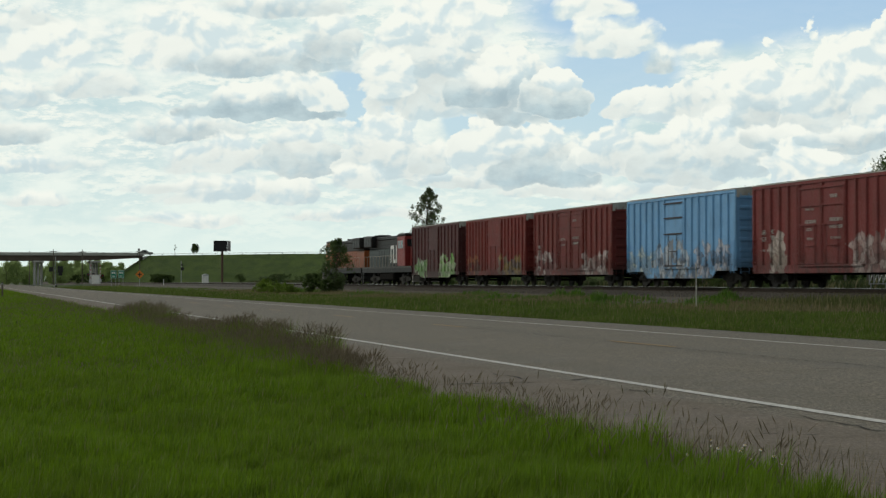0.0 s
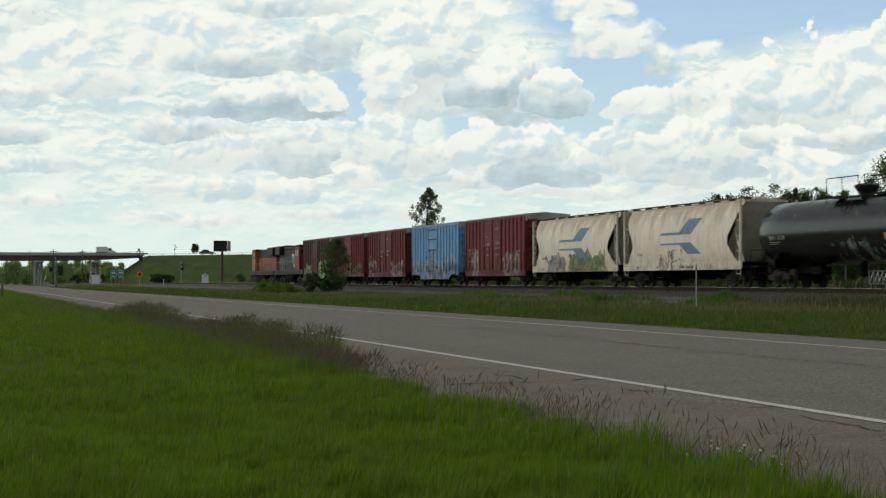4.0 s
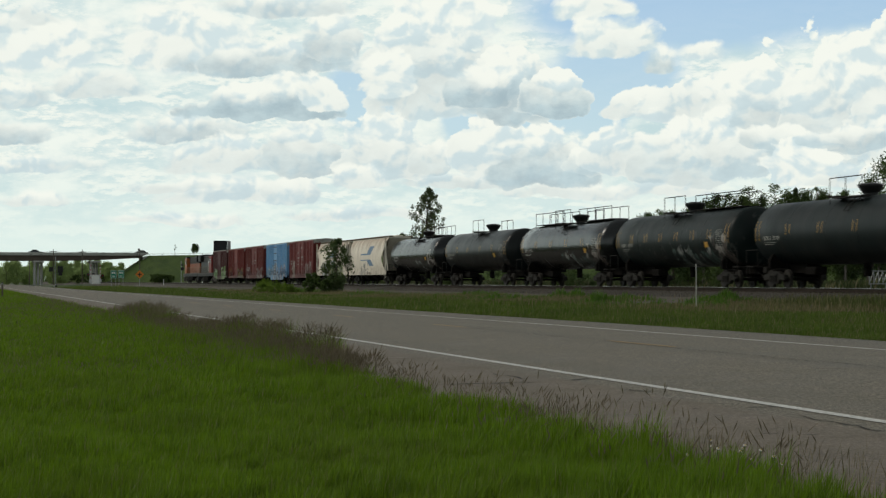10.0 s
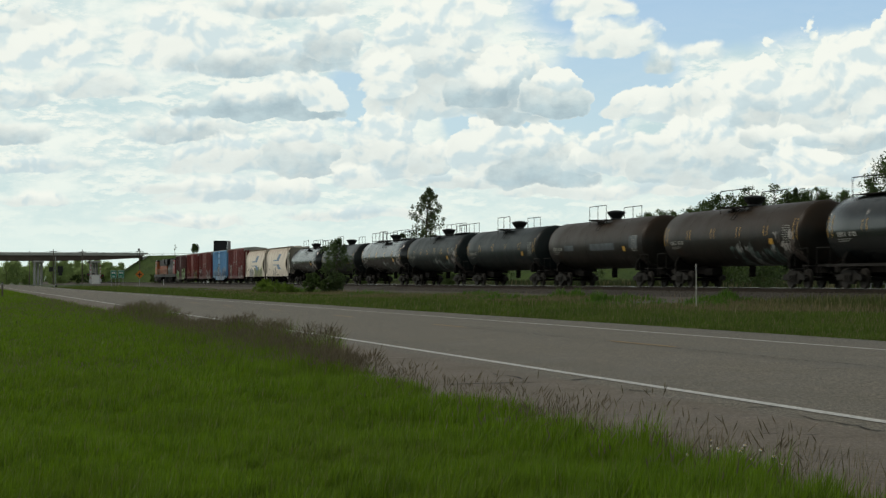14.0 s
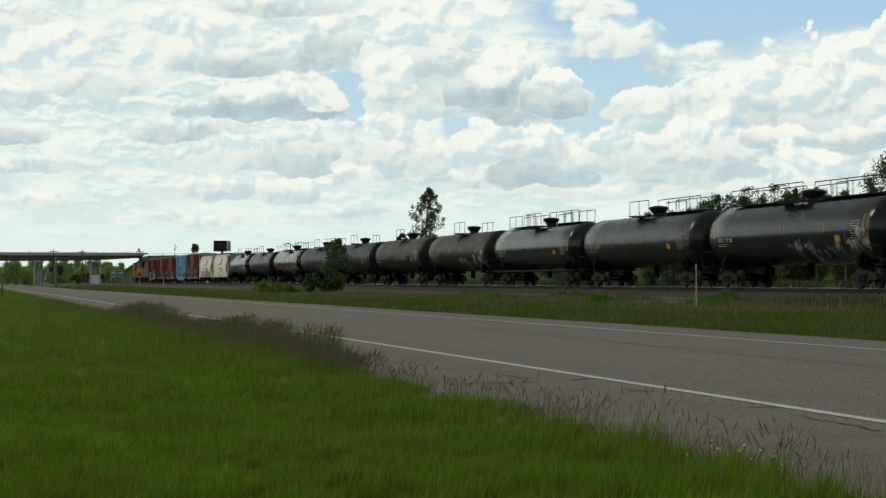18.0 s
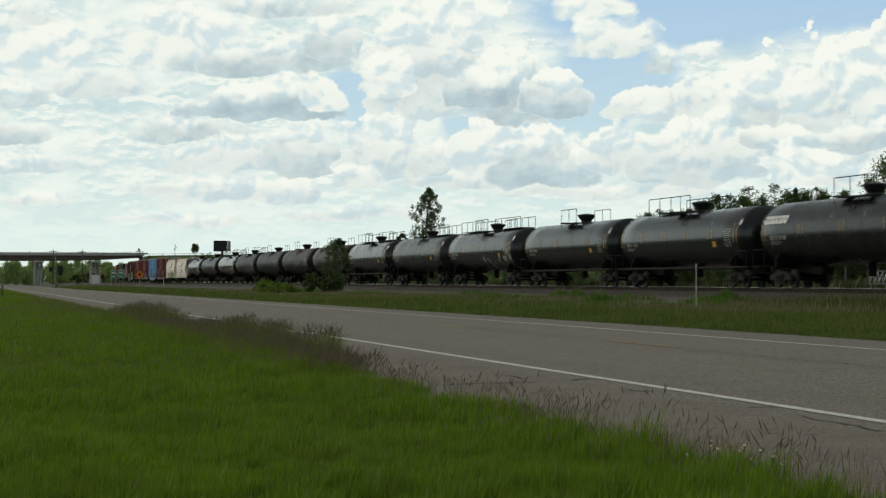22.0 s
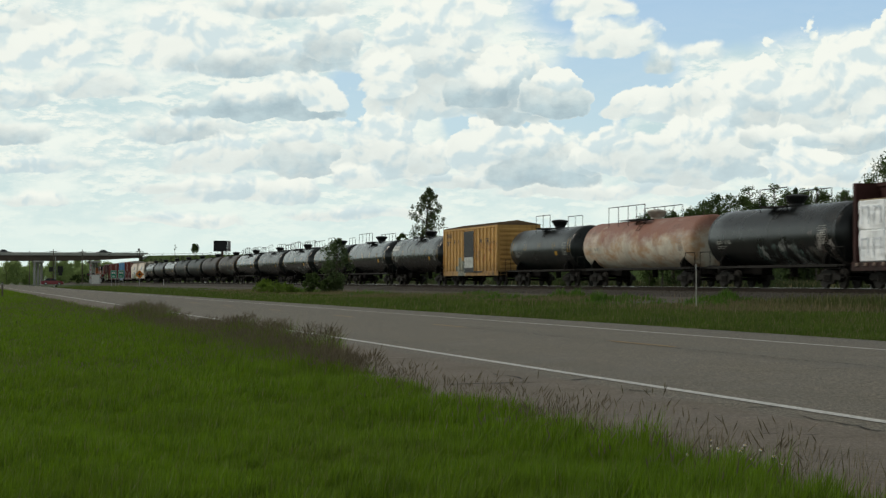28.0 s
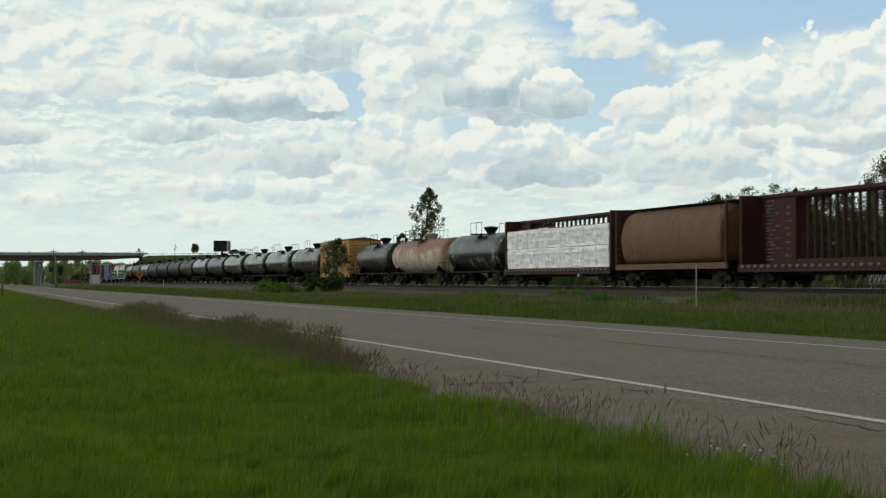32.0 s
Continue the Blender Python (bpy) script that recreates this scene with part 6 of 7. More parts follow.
# ---- grass ----
def grass_material(name, low, high, straw=0.0, patch=0.5, broad=False):
    n = Nodes(name, 0.62)
    v = n.place()
    col = n.mix(n.ramp(n.noise(v, patch, 5, 0.6), 0.34, 0.66), low, high)
    col = n.mix(n.ramp(n.chance(True), 0.5, 1.0, 0.0, 0.7), col, dim(high, 1.5))
    col = n.mix(n.ramp(n.chance(True), 0.5, 0.0, 0.0, 0.7), col, dim(low, 0.42))
    col = n.mix(n.ramp(n.noise(v, 4.5, 4, 0.6), 0.36, 0.60, 0.45, 0.0), col, dim(low, 0.5))
    col = n.mix(n.ramp(n.noise(v, 1.7, 3, 0.6), 0.52, 0.66, 0.0, 0.4), col, dim(high, 1.25))
    if broad:
        col = n.mix(n.ramp(n.noise(n.stretch(v, (1, 0.45, 0)), 0.55, 4, 0.6), 0.46, 0.66, 0.0, 0.45), col, (0.092, 0.118, 0.020))
        col = n.mix(n.ramp(n.noise(n.stretch(v, (1, 0.6, 0)), 1.15, 3, 0.5), 0.58, 0.70, 0.0, 0.6), col, dim(low, 0.5))
    if straw:
        col = n.mix(n.ramp(n.chance(True), 1 - straw, 1 - straw * 0.8), col, (0.21, 0.175, 0.09))
    n.b.inputs["Specular IOR Level"].default_value = 0.25
    shine = n.t.nodes.new("ShaderNodeBsdfTranslucent")
    n.put(shine.inputs["Color"], n.mix(0.5, col, dim(high, 1.6)))
    both = n.t.nodes.new("ShaderNodeMixShader")
    both.inputs[0].default_value = 0.35
    n.done(col)
    n.t.links.new(n.b.outputs[0], both.inputs[1])
    n.t.links.new(shine.outputs[0], both.inputs[2])
    n.t.links.new(both.outputs[0], n.t.nodes["Material Output"].inputs["Surface"])
    return n.m


def blades(rng, x, y, tall, wide, lean=0.35, base=height, wind=(0.25, 0.1)):
    """Bent three-triangle blades rooted at (x, y)."""
    k = len(x)
    z = base(x, y)
    a = rng.random(k) * 2 * np.pi
    across = np.stack([np.cos(a), np.sin(a), np.zeros(k)], -1) * (wide / 2)[:, None]
    b = rng.random(k) * 2 * np.pi
    over = np.stack([np.cos(b) * lean + wind[0], np.sin(b) * lean + wind[1], np.zeros(k)], -1) * (tall * rng.random(k))[:, None]
    up = np.zeros((k, 3))
    up[:, 2] = tall
    root = np.stack([x, y, z - 0.02], -1)
    v = np.empty((k, 5, 3))
    v[:, 0], v[:, 1] = root - across, root + across
    mid = root + up * 0.55 + over * 0.35
    v[:, 2], v[:, 3] = mid + across * 0.8, mid - across * 0.8
    v[:, 4] = root + up * 0.97 + over
    i = (np.arange(k) * 5)[:, None]
    f = np.stack([i + [0, 1, 2], i + [0, 2, 3], i + [3, 2, 4]], 1).reshape(-1, 3)
    return v.reshape(-1, 3), f


def verge_edge(y):
    """Where the near meadow meets the paved shoulder."""
    return np.interp(y, [6, 9, 13, 19, 25, 60, 400], [4.4, 4.5, 4.52, 4.65, 4.85, 4.9, 5.0]) + 0.10 * np.sin(y * 1.3) + 0.07 * np.sin(y * 3.7 + 1)


def sward(x, y):
    """How tall the meadow stands: mown short inside, tall along the road."""
    gap = verge_edge(y) - x
    tall = np.interp(y, [8, 12, 16, 21.5, 25, 33, 36, 44, 48, 55, 62, 400], [0.30, 0.28, 0.20, 0.22, 0.50, 0.50, 0.40, 0.42, 0.58, 0.55, 0.26, 0.26])
    near = np.clip(1 - gap / np.interp(y, [10, 30, 60], [1.3, 1.5, 1.2]), 0, 1)
    clump = 0.85 + 0.3 * np.sin(x * 2.1 + y * 1.1) * np.sin(y * 0.77 - x) + 0.28 * np.sin(x * 6.3 - y * 2.9 + 1) * np.sin(y * 5.1 + x * 3.3) + 0.15 * np.sin(x * 13 + 2 * y) * np.sin(y * 11 - x)
    return (0.17 + (tall - 0.17) * near ** 0.8) * clump


def build_meadow():
    rng = np.random.default_rng(11)
    vs, fs, total = [], [], 0
    for y0, y1, dense, wide in ((8.0, 13, 4200, 0.007), (13, 20, 2600, 0.009), (20, 32, 1500, 0.013), (32, 55, 700, 0.02), (55, 110, 240, 0.035), (110, 300, 60, 0.07)):
        k = int((y1 - y0) * 6.0 * dense)
        y = y0 + (y1 - y0) * rng.random(k)
        x = -1.2 + 6.4 * rng.random(k)
        keep = (x > 0.014 * y - 0.7) & (x < verge_edge(y) + 0.05 * rng.standard_normal(k)) & (x < 0.56 * y + 0.5)
        x, y = x[keep], y[keep]
        tall = sward(x, y) * (0.55 + 0.6 * rng.random(len(x)))
        v, f = blades(rng, x, y, tall, wide * (0.6 + 0.8 * rng.random(len(x))))
        vs.append(v), fs.append(f + total)
        total += len(v)
    soup("meadow_grass", np.concatenate(vs), np.concatenate(fs), grass_material("fresh_grass", (0.078, 0.145, 0.004), (0.146, 0.246, 0.008), 0.06, 0.9, True),
         "lush green meadow grass, taller along the road", "grass")
    # verge beyond the road
    vs, fs, total = [], [], 0
    for y0, y1, dense, wide in ((26, 60, 330, 0.022), (60, 120, 110, 0.04), (120, 420, 18, 0.10)):
        k = int((y1 - y0) * 17 * dense)
        y = y0 + (y1 - y0) * rng.random(k)
        x = 17.15 + 0.12 * np.sin(y * 1.9) + 0.10 * np.sin(y * 4.7) + 15 * rng.random(k) ** 1.15
        keep = x < 24.6 + 0.004 * y + 1.3 * np.sin(y * 0.31) + 0.8 * np.sin(y * 0.83 + 2) + rng.standard_normal(k) * 2.2
        x, y = x[keep], y[keep]
        mound = 0.8 + 0.35 * np.sin(x * 0.9 + y * 0.37) * np.sin(y * 0.23 + 0.5)
        tall = np.interp(x, [17.1, 18.0, 21, 25, 30], [0.14, 0.30, 0.32, 0.20, 0.14]) * mound * (0.5 + 0.7 * rng.random(len(x)))
        v, f = blades(rng, x, y, tall, wide * (0.6 + 0.8 * rng.random(len(x))))
        vs.append(v), fs.append(f + total)
        total += len(v)
    soup("verge_grass", np.concatenate(vs), np.concatenate(fs), grass_material("verge_grass_blades", (0.040, 0.078, 0.009), (0.104, 0.160, 0.018), 0.14, 0.28, True),
         "rough green grass strip between road and railway", "grass")
    # dry straw along the foot of the ballast
    k = 60000
    y = 40 + 150 * rng.random(k) ** 1.2
    x = 25.4 + 1.1 * np.sin(y * 0.31) + 2.2 * rng.standard_normal(k)
    keep = np.sin(y * 0.24) + 0.5 * np.sin(y * 0.61) + 0.5 * rng.standard_normal(k) > 0.0
    x, y = x[keep], y[keep]
    v, f = blades(rng, x, y, 0.16 + 0.18 * rng.random(len(x)), 0.02 + 0.02 * rng.random(len(x)), 0.5)
    soup("dry_grass", v, f, grass_material("dry_grass_blades", (0.11, 0.105, 0.040), (0.17, 0.150, 0.070), 0.3, 0.3), "pale dry grass beside the ballast", "grass")
    # thin brownish grass straggling over the shoulder's edge, and coarse growth by the ballast
    k = 1900
    y = 8.2 + 9 * rng.random(k) ** 1.3
    x = verge_edge(y) - 0.15 + np.abs(rng.standard_normal(k)) * np.interp(y, [8, 12, 17], [0.75, 0.45, 0.25])
    v, f = blades(rng, x, y, 0.10 + 0.22 * rng.random(k), 0.003 + 0.003 * rng.random(k), 0.5)
    soup("straggling_grass", v, f, grass_material("thin_brown_grass", (0.085, 0.080, 0.035), (0.135, 0.110, 0.055), 0.3, 1.5), "thin brownish grass on the shoulder's edge", "grass")
    k = 5200
    y = 47 + 22 * rng.random(k)
    x = 30.6 + 1.6 * rng.standard_normal(k) + 0.02 * (y - 58)
    v, f = blades(rng, x, y, (0.2 + 0.42 * rng.random(k)) * np.interp(y, [47, 54, 64, 69], [1.0, 1.0, 0.8, 0.3]), 0.015 + 0.02 * rng.random(k), 0.45)
    soup("coarse_grass", v, f, grass_material("coarse_grass_blades", (0.048, 0.070, 0.014), (0.085, 0.100, 0.028), 0.15, 0.6), "coarse brownish green grass beside the ballast", "grass")
    # rank tufts that stand out of the verge
    vs, fs, total = [], [], 0
    for cx, cy, wx, wy, k, tall in ((26.4, 90, 1.6, 7.5, 2200, 0.42), (27.6, 79, 0.9, 1.8, 900, 0.55), (26.6, 64.5, 1.0, 1.8, 800, 0.55), (25.5, 61, 1.6, 3.0, 900, 0.34), (26.5, 108, 1.8, 6, 1200, 0.42), (26.0, 70, 2.0, 4, 900, 0.3), (27.0, 126, 1.6, 9, 1500, 0.5), (27.8, 160, 1.8, 12, 1800, 0.6), (31.2, 73.2, 0.9, 2.0, 1500, 0.55), (31.8, 96.5, 0.9, 3.0, 1300, 0.6), (30.6, 84, 1.2, 3.5, 500, 0.4), (31.0, 112, 1.2, 5, 900, 0.45), (30.4, 57, 1.0, 2.5, 700, 0.45)):
        x, y = cx + wx * rng.standard_normal(k) * 0.6, cy + wy * rng.standard_normal(k) * 0.6
        d = np.clip(1.3 - np.hypot((x - cx) / wx, (y - cy) / wy) * 0.7, 0.3, 1) * (0.7 + 0.5 * np.sin(y * 3.1 + cx) * np.sin(x * 4.3 + y))
        v, f = blades(rng, x, y, tall * d * (0.5 + 0.6 * rng.random(k)), 0.03 + 0.03 * rng.random(k), 0.5)
        vs.append(v), fs.append(f + total)
        total += len(v)
    soup("weed_tufts", np.concatenate(vs), np.concatenate(fs), grass_material("tuft_blades", (0.040, 0.098, 0.008), (0.080, 0.165, 0.014), 0.05, 0.4), "bright green weed tufts beside the ballast", "weeds")
    # scrub and tall weeds behind the railway
    k = 42000
    y = 60 + 420 * rng.random(k) ** 1.5
    x = 52 + 0.035 * y + 14 * rng.random(k)
    tall = (0.3 + 0.4 * rng.random(k)) * (0.75 + 0.5 * np.sin(x * 0.5 + y * 0.11) * np.sin(y * 0.07))
    v, f = blades(rng, x, y, tall, 0.05 + 0.05 * rng.random(k), 0.5)
    soup("tall_weeds", v, f, grass_material("weed_blades", (0.028, 0.042, 0.012), (0.055, 0.072, 0.022), 0.12, 0.15), "tall weeds and brush behind the railway", "weeds")


build_meadow()


def build_seed_grass():
    """Tall brome stems with drooping purplish seed heads along the road's edge."""
    rng = np.random.default_rng(21)
    k = 21500
    y = np.concatenate([9 + 14 * rng.random(650), 22 + 15 * rng.random(8350), 37 + 8 * rng.random(2800), 45 + 13 * rng.random(5200), 58 + 90 * rng.random(1000), 24 + 80 * rng.random(k - 18000) ** 1.3])
    x = verge_edge(y) - np.abs(rng.standard_normal(k)) * np.where(y < 23, 0.40, np.where(y < 58, 0.42, 1.2)) + np.where(y < 23, 0.12, 0.02)
    inner = np.arange(k) >= 18000
    x = np.where(inner, verge_edge(y) - 0.3 - 4.6 * rng.random(k) ** 1.6, x)
    tall = sward(x, y) * 0.85 + np.where(y < 22, 0.16, 0.09) * rng.random(k) ** 1.5
    z = height(x, y)
    lean = np.stack([0.02 + 0.09 * rng.standard_normal(k), 0.09 * rng.standard_normal(k)], -1)
    wide = np.where(y < 23, 0.0017, 0.002)
    ang = rng.random(k) * np.pi
    ax = np.stack([np.cos(ang), np.sin(ang), np.zeros(k)], -1)
    root = np.stack([x, y, z], -1)
    neck = root + np.stack([lean[:, 0] * 0.5, lean[:, 1] * 0.5, tall], -1)
    hl = (0.05 + 0.06 * rng.random(k))
    tip = neck + np.stack([lean[:, 0] * 0.5, lean[:, 1] * 0.4, hl], -1)
    mid = (neck * 0.6 + tip * 0.4)
    hw = np.where(y < 23, 0.0050, np.where(y < 58, 0.0038, 0.008))
    v = np.empty((k, 3, 3))
    v[:, 0], v[:, 1], v[:, 2] = root - ax * wide[:, None], root + ax * wide[:, None], neck
    soup("grass_stalks", v.reshape(-1, 3), np.arange(k * 3).reshape(-1, 3), grass_material("stalk", (0.13, 0.15, 0.05), (0.20, 0.19, 0.08)), "thin tall grass stalks beside the road", "grass")
    perp = np.stack([-ax[:, 1], ax[:, 0], np.zeros(k)], -1)
    v = np.empty((k, 2, 4, 3))
    for j, d in enumerate((ax, perp)):
        v[:, j, 0], v[:, j, 1], v[:, j, 2], v[:, j, 3] = neck, mid + d * hw[:, None], tip, mid - d * hw[:, None]
    soup("seed_heads", v.reshape(-1, 3), np.arange(k * 8).reshape(-1, 4), grass_material("seed_head", (0.125, 0.104, 0.070), (0.195, 0.160, 0.108)), "purplish brown grass seed heads beside the road", "grass")


build_seed_grass()


def build_flowers():
    petal = plain("white_petal", (0.75, 0.75, 0.72), 0.6, vary=0.05)
    yolk = plain("flower_centre", (0.55, 0.35, 0.03), 0.7, vary=0.1)
    stem = plain("flower_stem", (0.06, 0.11, 0.03), 0.7)
    rng = random.Random(3)
    first = None
    for i in range(13):
        y = 10.5 + rng.uniform(-0.35, 0.6)
        x = 4.55 + rng.uniform(-0.18, 0.18)
        z = float(height(x, y))
        tall = rng.uniform(0.12, 0.24)
        f = thing("daisy", (x, y, z), "small white daisy on a thin green stem", "flower", "daisies beside the road")
        part("stem", rods(((0, 0, 0), (0.02, 0, tall), 0.003), n=4), stem, f)
        bm = bmesh.new()
        for j in range(9):
            a = 2 * math.pi * j / 9
            c, s = math.cos(a), math.sin(a)
            p = [(0.003, -0.0015), (0.009, -0.003), (0.012, 0), (0.009, 0.003), (0.003, 0.0015)]
            bm.faces.new([bm.verts.new((0.02 + u * c - w * s, (u * s + w * c) * 0.8 - 0.004, tall + 0.6 * (u * s + w * c))) for u, w in p])
        part("petals", bm, petal, f)
        part("flower_centre", rod(bmesh.new(), (0.02, -0.004, tall), (0.02, -0.010, tall + 0.004), 0.004, 8), yolk, f)


build_flowers()


# ---- trees and bushes ----
BARK = plain("bark", (0.085, 0.068, 0.052), 0.95, vary=0.4, scale=4, grain=18, relief=0.6)
BARK_PALE = plain("pale_bark", (0.16, 0.14, 0.12), 0.95, vary=0.3, scale=4, grain=18, relief=0.6)


def leaf_material(name, low, high):
    return grass_material(name, low, high, 0.0, 0.6)


LEAF = leaf_material("poplar_leaf", (0.048, 0.078, 0.026), (0.088, 0.130, 0.044))
LEAF_DARK = leaf_material("bush_leaf", (0.040, 0.066, 0.016), (0.075, 0.115, 0.028))
# leaves of the far woods, with the distance haze mixed into their colour
LEAF_HAZED = leaf_material("hazed_leaf", (0.22, 0.31, 0.10), (0.33, 0.42, 0.16))
POPLAR = leaf_material("dark_poplar_leaf", (0.066, 0.090, 0.042), (0.112, 0.145, 0.068))
WEED = leaf_material("weed_leaf", (0.085, 0.140, 0.014), (0.140, 0.215, 0.024))
NEEDLE = leaf_material("needle", (0.030, 0.046, 0.020), (0.052, 0.075, 0.030))


def leaf_cloud(rng, centres, radii, per, size):
    """Small leaves scattered in clumps."""
    k = len(centres) * per
    c = np.repeat(centres, per, 0)
    r = np.repeat(radii, per)
    d = rng.standard_normal((k, 3))
    d /= np.linalg.norm(d, axis=1)[:, None]
    p = c + d * (r * rng.random(k) ** 0.6)[:, None] * np.array([1, 1, 1.25])
    u = rng.standard_normal((k, 3))
    u /= np.linalg.norm(u, axis=1)[:, None]
    w = np.cross(u, rng.standard_normal((k, 3)))
    w /= np.linalg.norm(w, axis=1)[:, None]
    s = (size * (0.6 + 0.8 * rng.random(k)))[:, None]
    v = np.stack([p - u * s, p + w * s * 0.5, p + u * s, p - w * s * 0.5], 1)
    return v.reshape(-1, 3), np.arange(k * 4).reshape(-1, 4)


def tree(at, tall, spread_m, label, seed, leaf=None, clumps=60, per=60, size=0.14, crown_from=0.25, peak=0.35, name="tree", bark=None, lean=0.0, airy=0.75, category="tree", group="", stems=1):
    """Tapered trunk, limbs that reach into the crown, and leaf clumps round the limbs' ends."""
    rng = np.random.default_rng(seed)
    ob = thing(name, at, label, category, group)
    bm = bmesh.new()
    limbs = bmesh.new()
    r0 = 0.012 + tall * 0.014
    centres, radii = [], []
    for st in range(stems):
        ang0 = rng.random() * 6.28
        foot = np.array([0.0, 0.0, -0.15]) + (np.array([math.cos(ang0), math.sin(ang0), 0]) * spread_m * 0.15 if stems > 1 else 0)
        line = []
        for i in range(7):
            t = i / 6
            off = spread_m * 0.06 * np.array([math.sin(3 * t + seed), math.cos(2.3 * t + seed * 1.7), 0]) + np.array([lean * t * t, 0, 0])
            if stems > 1:
                off = off + np.array([math.cos(ang0), math.sin(ang0), 0]) * spread_m * 0.35 * t
            line.append(foot + off + np.array([0, 0, t * tall * 0.93]))
        rings = []
        for i, p in enumerate(line):
            q = r0 * (1 - 0.9 * i / 6) / (stems ** 0.5)
            rings.append([tuple(p + q * np.array([math.cos(a), math.sin(a), 0])) for a in [2 * math.pi * j / 7 for j in range(7)]])
        loft(bm, rings)
        m = max(3, clumps // stems)
        for i in range(m):
            h = crown_from + (1 - crown_from) * (i + rng.random()) / m
            t = min(0.999, h / 0.97)
            s = min(5, int(t * 6))
            base = line[s] + (line[s + 1] - line[s]) * (t * 6 - s)
            shape = math.sin(math.pi * min(1, max(0.02, ((h - crown_from) / (1 - crown_from)) ** (math.log(0.5) / math.log(peak))))) ** 0.8
            reach = spread_m * shape * (0.30 + 0.75 * rng.random())
            a = rng.random() * 2 * math.pi
            end = base + np.array([math.cos(a) * reach, math.sin(a) * reach, reach * (0.25 + 0.35 * rng.random())])
            end[2] = min(end[2], tall * 1.0)
            if reach > 0.25 * spread_m:
                rod(limbs, tuple(base), tuple(end), r0 * 0.20, 4, r0 * 0.05)
            centres.append(end)
            radii.append(airy * spread_m * (0.24 + 0.22 * rng.random()) * (0.6 + 0.4 * shape))
    part("trunk", bm, bark or BARK, ob)
    part("branchwork", limbs, bark or BARK, ob)
    v, f = leaf_cloud(rng, np.array(centres), np.array(radii), per, size)
    soup("crown", v, f, leaf or LEAF, parent=ob, kind="")
    return ob


def conifer(at, tall, spread_m, label, seed, group=""):
    rng = np.random.default_rng(seed)
    ob = thing("spruce_tree", at, label, "tree", group)
    part("trunk", rod(bmesh.new(), (0, 0, -0.1), (0, 0, tall), 0.14, 7, 0.02), BARK, ob)
    centres, radii = [], []
    for i in range(80):
        h = 0.08 + 0.92 * i / 79
        a = i * 2.4
        r = spread_m * 1.5 * (1 - h) * (0.5 + 0.55 * rng.random())
        centres.append((math.cos(a) * r, math.sin(a) * r, h * tall - 0.1 * r)), radii.append(0.16 + 0.22 * (1 - h))
    v, f = leaf_cloud(rng, np.array(centres), np.array(radii) * 1.3, 40, 0.13)
    soup("crown", v, f, NEEDLE, parent=ob, kind="")
    return ob


def on_land(x, y):
    return (x, y, float(height(x, y)))


tree(on_land(48.0, 194.2), 11.3, 2.2, "tall slender poplar with a loose wind-blown crown", 3, POPLAR, clumps=190, per=48, size=0.10, crown_from=0.05, peak=0.42, lean=0.4, airy=0.50)
tree(on_land(45.7, 196.0), 6.2, 1.3, "thin sapling beside the tall poplar", 4, clumps=30, per=45, size=0.15, crown_from=0.3, airy=0.6)
tree(on_land(28.9, 147.5), 4.6, 1.4, "small dark green tree in the grass strip", 5, LEAF, clumps=80, per=58, size=0.085, crown_from=0.03, peak=0.45, airy=0.75)
tree(on_land(26.9, 148.0), 1.75, 0.85, "low dark green bush in the grass strip", 6, LEAF_DARK, clumps=34, per=90, size=0.09, crown_from=0.1, name="bush", category="bush", stems=3)
tree(on_land(28.0, 147.0), 1.2, 0.7, "low dark green bush in the grass strip", 16, LEAF_DARK, clumps=26, per=80, size=0.09, crown_from=0.1, name="bush", category="bush", stems=3)
for i, (x, y, t) in enumerate(((26.0, 152.0, 0.9), (25.2, 156.0, 1.0), (24.6, 160.0, 1.1), (29.6, 188.4, 1.2), (27.8, 176.0, 1.0)  )):
    tree(on_land(x, y), t, 0.8, "low leafy green weed clump in rough grass", 40 + i, WEED, clumps=30, per=110, size=0.045, crown_from=0.05, name="bush", category="bush", group="weed clumps in the verge", stems=3)
# the belt of trees behind the railway
W1 = "young tree in the ragged row behind the railway"
rng_w = random.Random(8)
for i in range(30):
    u = i / 29
    x, y = 57.0 + 27.5 * u, 151.0 - 8.0 * u + rng_w.uniform(-1.5, 1.5)
    t = float(np.interp(u, [0, 0.08, 0.14, 0.22, 0.33, 0.42, 0.5, 0.6, 0.8, 1.0], [6.6, 7.2, 7.4, 8.6, 8.9, 8.9, 8.9, 9.1, 9.4, 10.0])) + rng_w.uniform(-0.5, 0.4)
    if i in (13, 20, 23, 26):
        conifer(on_land(x, y), t - 0.8, 1.5, "dark green spruce in the row behind the railway", 70 + i, "trees behind the railway")
    else:
        full = i % 2 == 0
        tree(on_land(x, y), t * 0.94 if full else t, 2.1 if full else 1.4, W1, 70 + i, LEAF_DARK if i % 4 == 0 else LEAF, clumps=70, per=75 if full else 24, size=0.095 if full else 0.08, crown_from=0.04 if full else 0.2, peak=0.45 if full else 0.6, airy=1.0 if full else 0.62, group="trees behind the railway", bark=BARK if full else BARK_PALE)
for i in range(11):
    x, y = 64.5 + 1.75 * i, 158.0 + 2.5 * math.sin(i * 2.2)
    tree(on_land(x, y), 6.9 + 0.5 * math.sin(i * 1.9), 2.3, "bushy dark green tree in the row behind the railway", 400 + i, LEAF_DARK, clumps=80, per=80, size=0.11, crown_from=0.04, peak=0.45, airy=1.0, group="trees behind the railway")
tree(on_land(68.9, 127.3), 11.0, 3.0, "tall leafy tree with dark clumped foliage", 90, LEAF, clumps=130, per=80, size=0.11, crown_from=0.15, airy=0.9)
